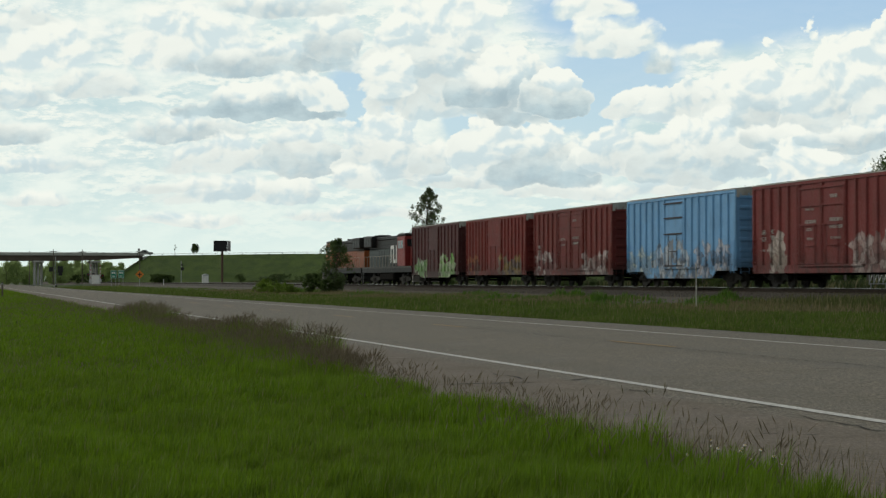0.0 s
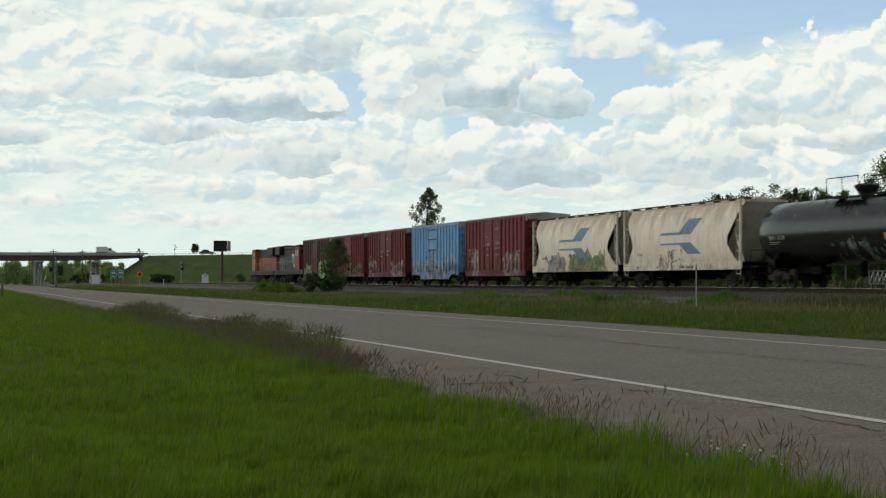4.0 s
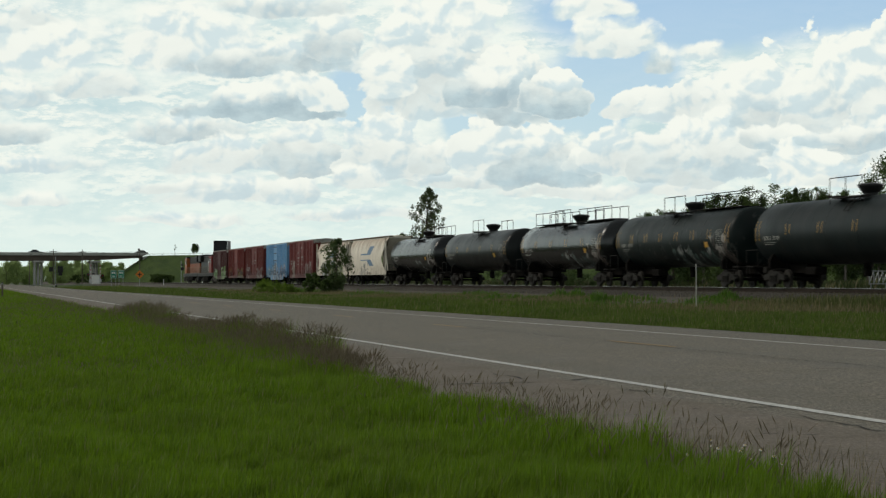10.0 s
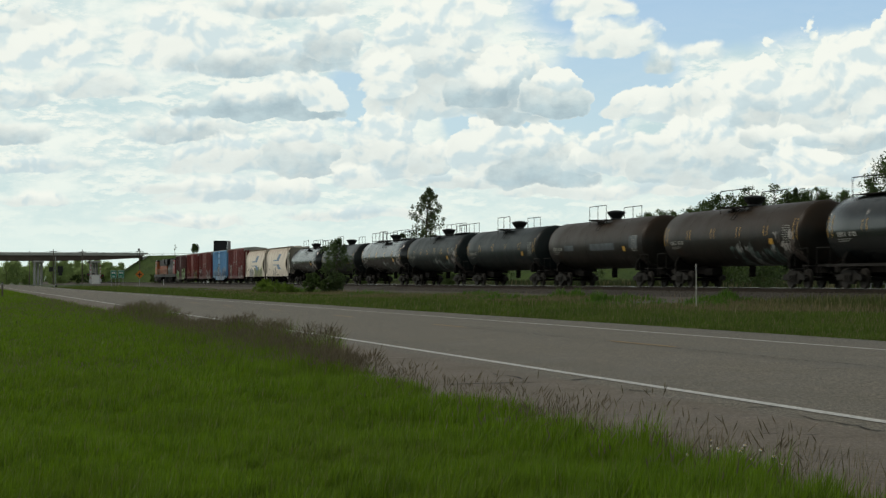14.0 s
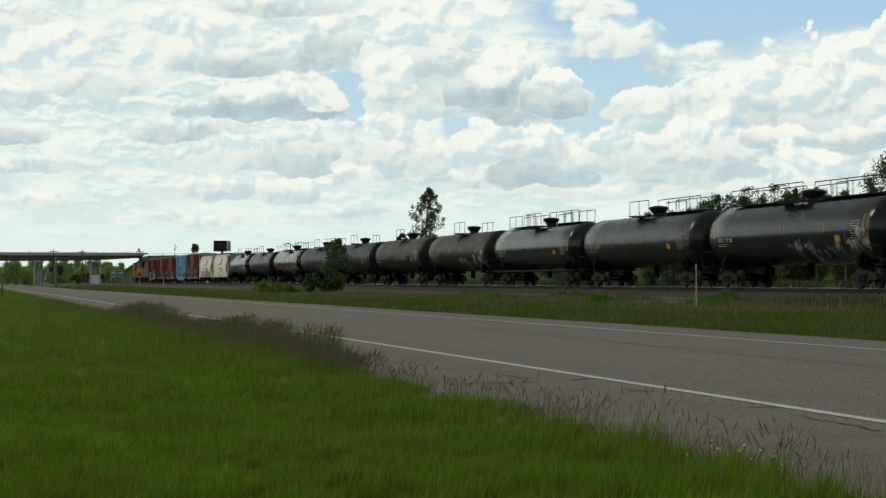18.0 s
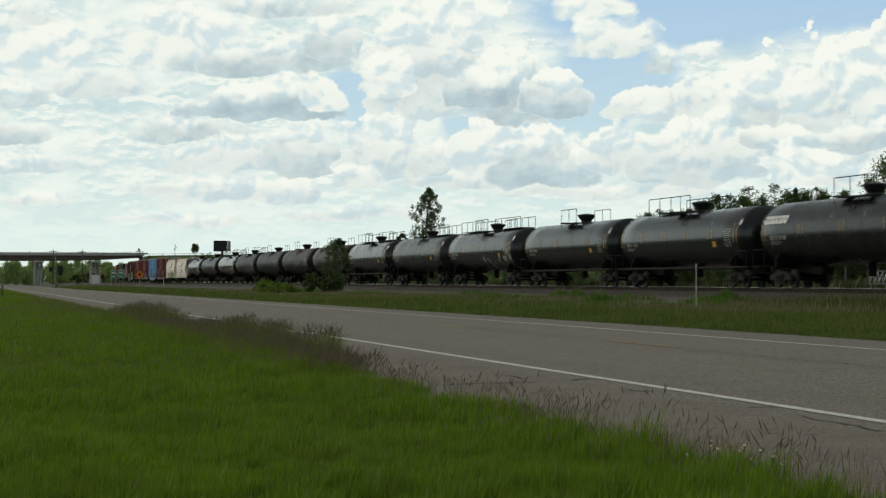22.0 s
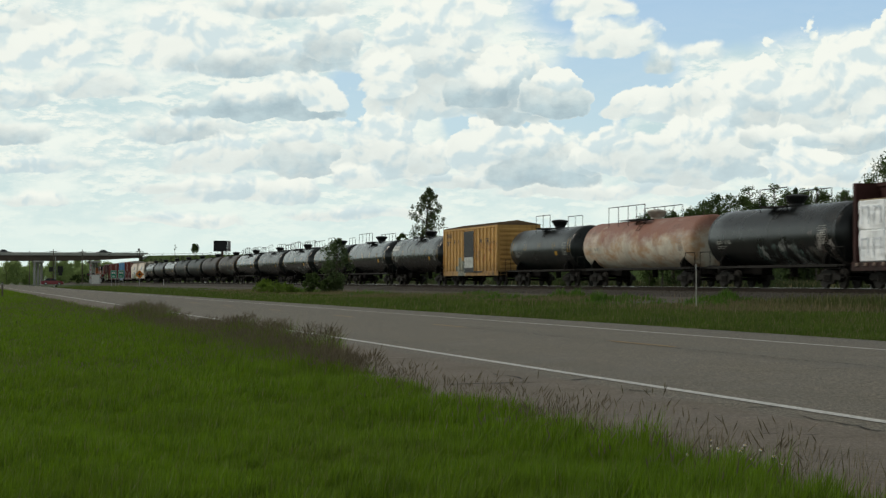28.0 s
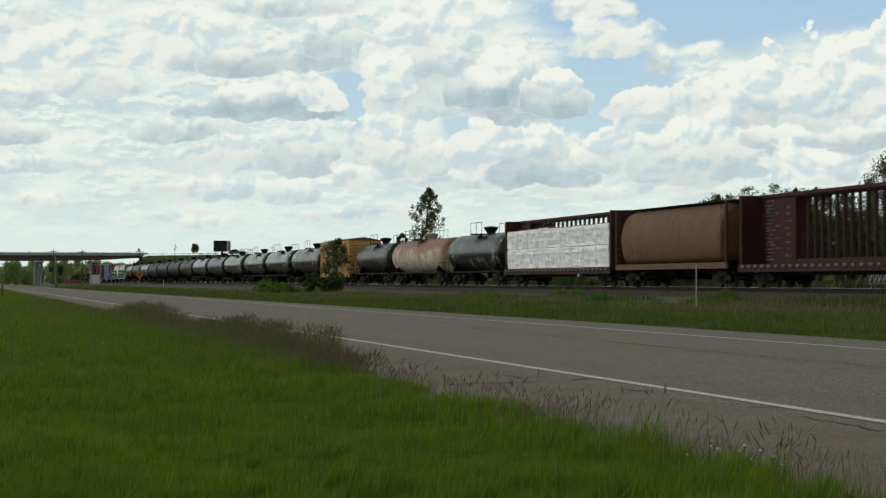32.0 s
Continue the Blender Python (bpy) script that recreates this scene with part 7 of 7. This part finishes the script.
# low brush just behind the track
for i in range(26):
    y = 70 + 14.0 * i + 4 * math.sin(i * 2.3)
    x = 51 + 0.03 * y + 3.0 * math.sin(i * 1.7)
    tree(on_land(x, y), 1.5 + 0.5 * math.sin(i * 3.1), 1.8, "low scrubby bush behind the railway", 120 + i, LEAF_DARK if i % 3 else LEAF, clumps=26, per=55, size=0.11, crown_from=0.05, name="bush", category="bush", group="bushes behind the railway", stems=4)
# woods far beyond the overpass
for i in range(48):
    y = 690 + 30 * math.sin(i * 2.1)
    x = -8 + 1.75 * i + 1.2 * math.sin(i * 1.3)
    t = 6.2 + 2.0 * math.sin(i * 1.9) + (2.2 if 16 < i < 34 else 0)
    tree((x, y, 0.0), t, 2.6, "leafy tree in the woods beyond the overpass", 200 + i, LEAF_HAZED, clumps=40, per=90, size=0.22, crown_from=0.02, airy=1.3, group="woods beyond the overpass")
for i in range(30):
    x = -40 + 6.5 * i
    tree((x, 1150 + 40 * math.sin(i * 1.7), 0.0), 10.5 + 2.5 * math.sin(i * 2.7), 6.0, "tree in the distant wood on the horizon", 300 + i, LEAF_HAZED, clumps=30, per=70, size=0.5, crown_from=0.02, airy=1.2, group="distant wood")
# on and below the embankment
tree((66.2, 563.0, 9.2), 3.3, 1.35, "small round tree on the embankment crest", 61, LEAF_DARK, clumps=40, per=60, size=0.16, crown_from=0.22, airy=0.9)
tree((60.6, 566.0, 9.2), 3.3, 0.7, "thin bare young tree on the embankment crest", 62, LEAF_DARK, clumps=8, per=10, size=0.14, crown_from=0.4, airy=0.6)
for i, (x, y, t) in enumerate(((47.2, 487.0, 2.4), (48.6, 486.0, 2.2), (50.4, 485.5, 1.9), (49.5, 500.0, 1.7), (33.5, 600.0, 3.0), (37.0, 604.0, 3.4), (41.0, 612.0, 3.0))):
    tree(on_land(x, y), t, 1.7, "dark green bush at the foot of the embankment", 150 + i, LEAF_DARK, clumps=26, per=60, size=0.22, crown_from=0.05, name="bush", category="bush", group="bushes below the embankment", stems=3)



# ---- roadside and crossing furniture ----
RUST_STEEL = plain("rusty_steel", (0.11, 0.07, 0.05), 0.7, 0.4, vary=0.4)
WOOD_POLE = plain("weathered_pole", (0.12, 0.10, 0.08), 0.9, vary=0.3)
GREEN_SIGN = plain("green_sign_sheet", (0.02, 0.22, 0.13), 0.45, vary=0.1)
ORANGE_SIGN = plain("orange_sign_sheet", (0.62, 0.20, 0.02), 0.45, vary=0.1)
GREY_BOX = plain("grey_cabinet_paint", (0.42, 0.43, 0.42), 0.5, vary=0.15)
DARK_PANEL = plain("dark_panel", (0.016, 0.015, 0.018), 0.6, vary=0.4, scale=1.0)
PALE_PANEL = plain("pale_panel", (0.26, 0.24, 0.25), 0.6, vary=0.3, scale=1.0)


def billboard():
    x, y = 63.6, 479.0
    z = float(height(x, y))
    ob = thing("billboard", (x, y, z), "two-sided dark billboard on one steel post", "billboard")
    part("post", rod(bmesh.new(), (0, 0, -0.3), (0, 0, 8.6), 0.32, 12), RUST_STEEL, ob)
    front = part("front_panel", boxes((-2.4, 1.1, -1.15, -1.0, 8.2, 10.75)), DARK_PANEL, ob, "dark advertising panel")
    part("frame_edge", boxes((-2.48, 1.18, -1.18, -0.98, 8.1, 8.2), (-2.48, 1.18, -1.18, -0.98, 10.75, 10.85)), BLACK_METAL, front)
    bm = bmesh.new()
    prism(bm, [(1.15, -1.1), (1.25, -1.05), (2.5, 2.2), (2.4, 2.25)], "z", 8.15, 10.8)
    part("side_panel", bm, PALE_PANEL, ob, "paler angled side panel")
    part("walkway", boxes((-2.4, 1.1, -1.7, -1.2, 8.0, 8.06)), BLACK_METAL, ob)
    part("cross_beam", boxes((-2.2, 2.0, -0.98, -0.75, 8.6, 8.8)), RUST_STEEL, ob)


def cabinet(x, y, w, d, h, label, roof=False):
    z = float(height(x, y))
    ob = thing("signal_cabinet", (x, y, z), label, "cabinet")
    part("body", boxes((-w / 2, w / 2, -d / 2, d / 2, 0.05, h), bevel=0.03), GREY_BOX, ob)
    part("door", boxes((-w / 2 + 0.08, w / 2 - 0.08, -d / 2 - 0.03, -d / 2, 0.2, h - 0.15)), WHITE_PAINT, ob)
    part("plinth", boxes((-w / 2 - 0.1, w / 2 + 0.1, -d / 2 - 0.1, d / 2 + 0.1, -0.2, 0.05)), CONCRETE, ob)
    if roof:
        bm = bmesh.new()
        prism(bm, [(-w / 2 - 0.06, h), (w / 2 + 0.06, h), (w / 2 + 0.06, h + 0.05), (0, h + 0.35), (-w / 2 - 0.06, h + 0.05)], "y", -d / 2 - 0.08, d / 2 + 0.08)
        part("roof", bm, GREY_BOX, ob)


def mast_signal(x, y, tall, label, heads):
    z = float(height(x, y))
    ob = thing("railway_signal", (x, y, z), label, "railway signal", "railway signals")
    part("mast", rod(bmesh.new(), (0, 0, -0.2), (0, 0, tall), 0.075, 8), GALVANISED, ob, "grey steel mast")
    for dx, zz, r in heads:
        head = part("lamp_head", boxes((dx - r, dx + r, -0.25, -0.05, zz - r * 1.15, zz + r * 1.15), bevel=0.04), BLACK_METAL, ob, "black lamp head")
        part("lamp_hood", rod(bmesh.new(), (dx, -0.25, zz), (dx, -0.5, zz), r * 0.55, 10), BLACK_METAL, head)
        part("bracket", boxes((min(0, dx), max(0, dx), -0.06, 0.02, zz - 0.04, zz + 0.04)), GALVANISED, ob)
    part("foundation", boxes((-0.4, 0.4, -0.4, 0.4, -0.2, 0.35)), CONCRETE, ob)


def crossing_signal(x, y, tall, label):
    z = float(height(x, y))
    ob = thing("crossing_signal", (x, y, z), label, "crossing signal", "railway crossing signals")
    part("mast", rod(bmesh.new(), (0, 0, -0.2), (0, 0, tall), 0.09, 8), GALVANISED, ob)
    for s in (-1, 1):
        disc = part("backing_disc", rod(bmesh.new(), (s * 0.55, -0.12, tall - 2.0), (s * 0.55, -0.18, tall - 2.0), 0.34, 14), BLACK_METAL, ob, "black round lamp backing")
        part("red_lens", rod(bmesh.new(), (s * 0.55, -0.18, tall - 2.0), (s * 0.55, -0.24, tall - 2.0), 0.14, 12), plain("red_lens", (0.30, 0.02, 0.015), 0.3), disc, "red lamp lens")
    part("gate_motor", boxes((-0.3, 0.3, -0.35, 0.25, 0.8, 1.5), bevel=0.03), GREY_BOX, ob)
    part("foundation", boxes((-0.5, 0.5, -0.5, 0.5, -0.2, 0.4)), CONCRETE, ob)
    gate = part("gate_arm", boxes((-0.05, 0.05, -0.3, -0.22, 1.2, tall + 0.6)), WHITE_PAINT, ob, "raised white gate arm")
    for i in range(4):
        part("red_band", boxes((-0.055, 0.055, -0.306, -0.214, 1.7 + i * 0.9, 2.1 + i * 0.9)), plain("red_band_paint", (0.42, 0.03, 0.02), 0.5), gate)


def utility_pole(x, y, tall, arms=True):
    z = float(height(x, y))
    ob = thing("utility_pole", (x, y, z), "brown wooden utility pole with cross arm", "utility pole", "utility poles")
    part("pole", rod(bmesh.new(), (0, 0, -0.3), (0, 0, tall), 0.17, 8, 0.11), WOOD_POLE, ob)
    if arms:
        part("cross_arm", boxes((-1.1, 1.1, -0.16, -0.06, tall - 0.9, tall - 0.75)), WOOD_POLE, ob)
        for dx in (-1.0, -0.4, 0.4, 1.0):
            part("insulator", rod(bmesh.new(), (dx, -0.11, tall - 0.75), (dx, -0.11, tall - 0.55), 0.06, 6), GREY_BOX, ob)
    return (x, y, z + tall - 0.55)


def guide_sign(x, y):
    z = float(height(x, y))
    ob = thing("road_sign", (x, y, z), "green road sign with white marks on two posts", "road sign", "green road signs")
    for dx in (-0.42, 0.42):
        part("post", boxes((dx - 0.04, dx + 0.04, -0.04, 0.04, -0.3, 3.2)), GALVANISED, ob)
    plate = part("sign_plate", boxes((-0.62, 0.62, -0.09, -0.05, 1.65, 3.3), bevel=0.015), GREEN_SIGN, ob)
    part("border", boxes((-0.58, 0.58, -0.096, -0.09, 3.2, 3.25), (-0.58, 0.58, -0.096, -0.09, 1.7, 1.75), (-0.58, -0.53, -0.096, -0.09, 1.75, 3.2), (0.53, 0.58, -0.096, -0.09, 1.75, 3.2)), WHITE_PAINT, plate)
    part("white_mark", boxes((-0.34, -0.06, -0.096, -0.09, 2.55, 2.95), (0.06, 0.34, -0.096, -0.09, 2.55, 2.95), (-0.3, 0.3, -0.096, -0.09, 2.0, 2.15)), WHITE_PAINT, plate, "white unreadable marks")


def diamond_sign(x, y):
    z = float(height(x, y))
    ob = thing("warning_sign", (x, y, z), "orange diamond warning sign with black symbol", "road sign")
    part("post", boxes((-0.05, 0.05, -0.05, 0.05, -0.3, 3.0)), GALVANISED, ob)
    bm = bmesh.new()
    prism(bm, [(-0.82, 2.2), (0, 1.38), (0.82, 2.2), (0, 3.02)], "y", -0.10, -0.06)
    plate = part("sign_plate", bm, ORANGE_SIGN, ob)
    part("black_symbol", boxes((-0.38, 0.38, -0.108, -0.10, 2.12, 2.30), (-0.09, 0.09, -0.112, -0.104, 1.8, 2.6)), BLACK_METAL, plate, "black symbol on the plate")


def marker_post(x, y, tall, label, material, r=0.035):
    z = float(height(x, y))
    ob = thing("marker_post", (x, y, z), label, "post")
    part("shaft", boxes((-r, r, -r * 0.6, r * 0.6, -0.3, tall), bevel=0.006), material, ob)
    part("top_band", boxes((-r - 0.004, r + 0.004, -r * 0.6 - 0.004, r * 0.6 + 0.004, tall - 0.22, tall - 0.12)), GALVANISED, ob)


billboard()
cabinet(44.0, 356.0, 1.15, 1.15, 1.85, "white-grey signal hut with peaked roof beside the track", True)
cabinet(26.4, 406.3, 1.75, 1.0, 2.6, "white signal cabinet beside the crossing")
mast_signal(45.0, 407.0, 5.1, "slim grey railway signal mast", [(0.25, 3.4, 0.32), (0.2, 4.3, 0.2)])
mast_signal(18.1, 412.0, 6.8, "tall signal mast with black lamp heads over the crossing", [(-0.95, 4.0, 0.45), (1.05, 4.0, 0.6), (1.05, 3.1, 0.4)])
crossing_signal(26.1, 418.0, 4.6, "grey crossing signal with lamps and raised gate")
crossing_signal(29.4, 436.0, 4.3, "crossing signal with red lamps beyond the track")
guide_sign(28.9, 388.0)
guide_sign(30.4, 387.6)
diamond_sign(31.2, 353.3)
marker_post(24.6, 60.2, 1.62, "thin pale grey marker post in the verge", plain("pale_post", (0.42, 0.40, 0.36), 0.7, vary=0.3), 0.022)
marker_post(2.55, 154.2, 1.35, "dark wooden post in the meadow", WOOD_POLE, 0.07)
marker_post(35.6, 352.0, 1.2, "short white marker post beside the track", WHITE_PAINT, 0.06)
ends = [utility_pole(24.5, 571.9, 11.0), utility_pole(33.0, 569.7, 10.5), utility_pole(19.5, 640.0, 11.5), utility_pole(50.0, 566.0, 10.2)]
wire = thing("overhead_wire", (0, 0, 0), "thin overhead wires between the utility poles", "wire")
for a, b in ((ends[0], ends[1]), (ends[0], ends[2]), (ends[1], ends[3])):
    for dx in (-1.0, 1.0):
        pts = [Vector(a).lerp(Vector(b), i / 8) + Vector((dx, 0, -0.5 * math.sin(math.pi * i / 8))) for i in range(9)]
        bm = bmesh.new()
        for p, q in zip(pts, pts[1:]):
            rod(bm, p, q, 0.02, 4)
        part("strand", bm, BLACK_METAL, wire)
# pale metal frame lying in the weeds
rack = thing("metal_frame", on_land(52.5, 100.0), "grey crossed metal frame standing in the weeds", "metal frame")
for i in range(5):
    part("upright", rods(((-0.6 + 0.3 * i, 0, 0.3), (-0.6 + 0.3 * i, 0, 1.15), 0.03)), GALVANISED, rack)
    if i < 4:
        part("brace", rods(((-0.6 + 0.3 * i, 0, 0.35), (-0.3 + 0.3 * i, 0, 1.1), 0.025)), GALVANISED, rack)
for z in (0.35, 1.1):
    part("crossbar", rods(((-0.65, 0, z), (0.65, 0, z), 0.03)), GALVANISED, rack)
for x in (-0.5, 0.5):
    part("leg", rods(((x, 0, -0.1), (x, 0, 0.4), 0.04)), GALVANISED, rack)
# sign on the end of the overpass
stub = thing("road_sign", (50.3, 578.0, 9.3), "small dark road sign leaning on the overpass end", "road sign")
part("post", rods(((0, 0, -0.4), (0.35, 0, 1.9), 0.06)), BLACK_METAL, stub)
part("sign_plate", boxes((0.15, 0.75, -0.05, 0.0, 1.2, 1.9)), BLACK_METAL, stub)


# ---- side road over the crossing ----
def build_side_road():
    xs = np.array([-60, -20, 4, 10, 14, 18, 22, 26, 30, 33, 36.6, 38.75, 40.9, 44, 60, 110.0])
    zs = np.array([-0.3, -0.28, -0.20, -0.14, -0.05, 0.22, 0.36, 0.46, 0.56, 0.64, 0.74, 0.772, 0.74, 0.6, 0.7, 0.9])
    bm = bmesh.new()
    for (x0, z0), (x1, z1) in zip(zip(xs, zs), zip(xs[1:], zs[1:])):
        if x0 >= 4 and x1 <= 14.1:
            continue
        bm.faces.new([bm.verts.new(p) for p in ((x0, 401, z0), (x1, 401, z1), (x1, 409, z1), (x0, 409, z0))])
    bmesh.ops.remove_doubles(bm, verts=bm.verts[:], dist=0.01)
    tagged(part("side_road", bm, MAT_ASPHALT), "narrow grey side road over the level crossing", "road", "", "structure")
    # earthen shoulders that carry it up to the rails
    bm = bmesh.new()
    loft(bm, [[(x, 396, -0.6), (x, 400.6, z - 0.03), (x, 409.4, z - 0.03), (x, 414, -0.6)] for x, z in zip(xs[5:], zs[5:])])
    tagged(part("road_bank", bm, MAT_GROUND), "low earth bank under the side road", "bank", "", "structure")


build_side_road()


# ---- vehicles ----
GLASS = plain("car_glass", (0.015, 0.018, 0.02), 0.08, vary=0.05)
TYRE = plain("tyre_rubber", (0.015, 0.015, 0.015), 0.85, vary=0.2)
RIM = plain("alloy_rim", (0.40, 0.40, 0.41), 0.3, 0.8, vary=0.1)
VEHICLES = []


def motor_car(at, rgb, label, kind="sedan"):
    """A car that faces +x in its own space, resting on its tyres."""
    ob = thing("car" if kind == "sedan" else "box_truck", at, label, "car" if kind == "sedan" else "truck")
    n = Nodes("car_paint", 0.25)
    body = n.done(n.mix(n.ramp(n.noise(n.coords(), 2.0), 0.3, 0.7), dim(rgb, 0.9), rgb))
    n.b.inputs["Coat Weight"].default_value = 0.6
    if kind == "sedan":
        prof = [(-2.35, 0.35), (-2.38, 0.75), (-2.25, 0.95), (-1.5, 1.0), (1.0, 0.98), (2.0, 0.86), (2.32, 0.68), (2.38, 0.35), (1.9, 0.22), (-1.9, 0.22)]
        bm = bmesh.new()
        prism(bm, prof, "y", -0.88, 0.88)
        bmesh.ops.bevel(bm, geom=[e for e in bm.edges if abs(e.verts[0].co.y - e.verts[1].co.y) < 0.01], offset=0.07, segments=2, affect="EDGES")
        part("body", bm, body, ob, smooth=False)
        bm = bmesh.new()
        rings = []
        for x, z, w in ((-1.75, 0.98, 0.80), (-1.05, 1.52, 0.62), (0.15, 1.55, 0.62), (1.0, 0.97, 0.80)):
            rings.append((x, z, w))
        loft(bm, [[(x, -w, z) for x, z, w in rings], [(x, w, z) for x, z, w in rings]])
        part("cabin_glass", bm, GLASS, ob, "dark window glass")
        part("roof", boxes((-1.08, 0.2, -0.64, 0.64, 1.52, 1.58), bevel=0.03), body, ob)
        for s in (-1, 1):
            part("pillar", rods(((-0.35, s * 0.80, 0.98), (-0.38, s * 0.63, 1.54), 0.04)), body, ob)
            part("headlight", boxes((2.2, 2.36, s * 0.62 - 0.16, s * 0.62 + 0.16, 0.62, 0.76), bevel=0.02), WHITE_PAINT, ob, "clear headlight")
            part("tail_light", boxes((-2.40, -2.30, s * 0.66 - 0.16, s * 0.66 + 0.16, 0.74, 0.90), bevel=0.02), plain("tail_lens", (0.3, 0.02, 0.02), 0.3), ob, "red tail light")
            part("mirror", boxes((0.70, 0.88, s * 0.98 - 0.08, s * 0.98 + 0.08, 0.98, 1.12), bevel=0.03), body, ob)
        places = ((1.42, 0.32), (-1.42, 0.32))
    else:
        part("cargo_box", boxes((-2.6, 0.9, -1.0, 1.0, 0.9, 2.55), bevel=0.05), body, ob)
        bm = bmesh.new()
        prism(bm, [(1.0, 0.5), (1.0, 2.2), (1.9, 2.15), (2.5, 1.35), (3.3, 1.2), (3.4, 0.5)], "y", -0.98, 0.98)
        part("cab", bm, body, ob)
        for s in (-1, 1):
            part("cab_window", boxes((1.2, 1.95, min(s * 0.98, s * 0.99), max(s * 0.98, s * 0.99), 1.4, 2.0)), GLASS, ob)
        part("chassis", boxes((-2.6, 3.2, -0.8, 0.8, 0.45, 0.9)), BLACK_METAL, ob)
        places = ((2.3, 0.4), (-1.6, 0.4))
    for x, r in places:
        for s in (-1, 1):
            w = part("wheel", rod(bmesh.new(), (x, s * 0.72, r), (x, s * 0.92, r), r, 18), TYRE, ob, "black tyre")
            part("rim", rod(bmesh.new(), (x, s * 0.92, r), (x, s * 0.93, r), r * 0.62, 12), RIM, w, "silver wheel rim")
    VEHICLES.append(ob)
    return ob


red_car = motor_car((0, 405, 0), (0.20, 0.012, 0.022), "dark red sedan waiting at the level crossing")
bridge_cars = [(motor_car((0, 583, 9.2), (0.03, 0.035, 0.03), "dark sedan driving over the overpass"), 0.0, 257, 1),
               (motor_car((0, 583, 9.2), (0.025, 0.03, 0.035), "dark grey sedan driving over the overpass"), 2.0, 160, 1),
               (motor_car((0, 583, 9.2), (0.55, 0.55, 0.53), "white box truck driving over the overpass", "truck"), 3.2, 101, 1),
               (motor_car((0, 583, 9.2), (0.03, 0.035, 0.04), "dark sedan driving over the overpass"), 9.8, 41, 1),
               (motor_car((0, 588, 9.2), (0.04, 0.04, 0.045), "dark sedan coming over the overpass"), 9.8, 270, -1),
               (motor_car((0, 583, 9.2), (0.035, 0.03, 0.03), "dark sedan driving over the overpass"), 28.5, 234, 1),
               (motor_car((0, 583, 9.2), (0.05, 0.05, 0.055), "dark grey sedan driving over the overpass"), 28.5, 58, 1)]


def crest(x):
    """The highway's line over the overpass and along the bank: y, z and heading at x."""
    xs, ys = [-80, 54, 94, 154, 284, 624], [585, 585, 573, 540, 465, 255]
    zs = [9.2, 9.2, 9.5, 9.65, 9.75, 9.75]
    slope = np.interp(x + 2, xs, ys) - np.interp(x - 2, xs, ys)
    return float(np.interp(x, xs, ys)), float(np.interp(x, xs, zs)), math.degrees(math.atan2(slope, 4))



# ---- what moves ----
def motions():
    for ob in CARS + LOADS:
        x, y, z = ob.location
        walk(ob, [(0, pose(x, y, z)), (32, pose(x, y + SPEED * 32, z))])
    # every wheel of one size turns alike as it rolls
    for r, wheels in WHEELS.items():
        degrees = math.degrees(SPEED / r)
        count = 32 * FPS
        walk(wheels[0], [(32 * i / count, pose(0, 0, 0, -degrees * 32 * i / count)) for i in range(count + 1)])
        keys = wheels[0].animation_data
        for w in wheels[1:]:
            w.rotation_mode = "QUATERNION"
            own = w.animation_data_create()
            own.action = keys.action
            own.action_slot = keys.action_slot
    # the red sedan comes in from the side and stops before the rails
    rows = [(0, -44.0), (16.0, -34.0), (22.0, -7.0), (24.0, 1.6), (25.5, 8.1), (27.5, 15.5), (28.5, 18.7), (29.5, 21.2), (30.2, 22.0), (32, 22.1)]
    level = [(-60, -0.29), (4, -0.19), (10, -0.13), (14, -0.04), (18, 0.23), (22, 0.37), (26, 0.47)]
    walk(red_car, [(t, pose(x, 405, float(np.interp(x, [a for a, b in level], [b for a, b in level])))) for t, x in rows])
    for ob, t0, mark, way in bridge_cars:
        side = 2.2 if way < 0 else -2.2
        rows = []
        for i in range(65):
            t = i * 0.5
            x = (mark + 53) * 0.1722 + way * 17.6 * (t - t0)
            x = min(280.0, max(-60.0, x))
            y, z, turn = crest(x)
            rows.append((t, pose(x, y + side, z + 0.02, 0, 0, turn if way > 0 else turn + 180)))
        walk(ob, rows)


motions()
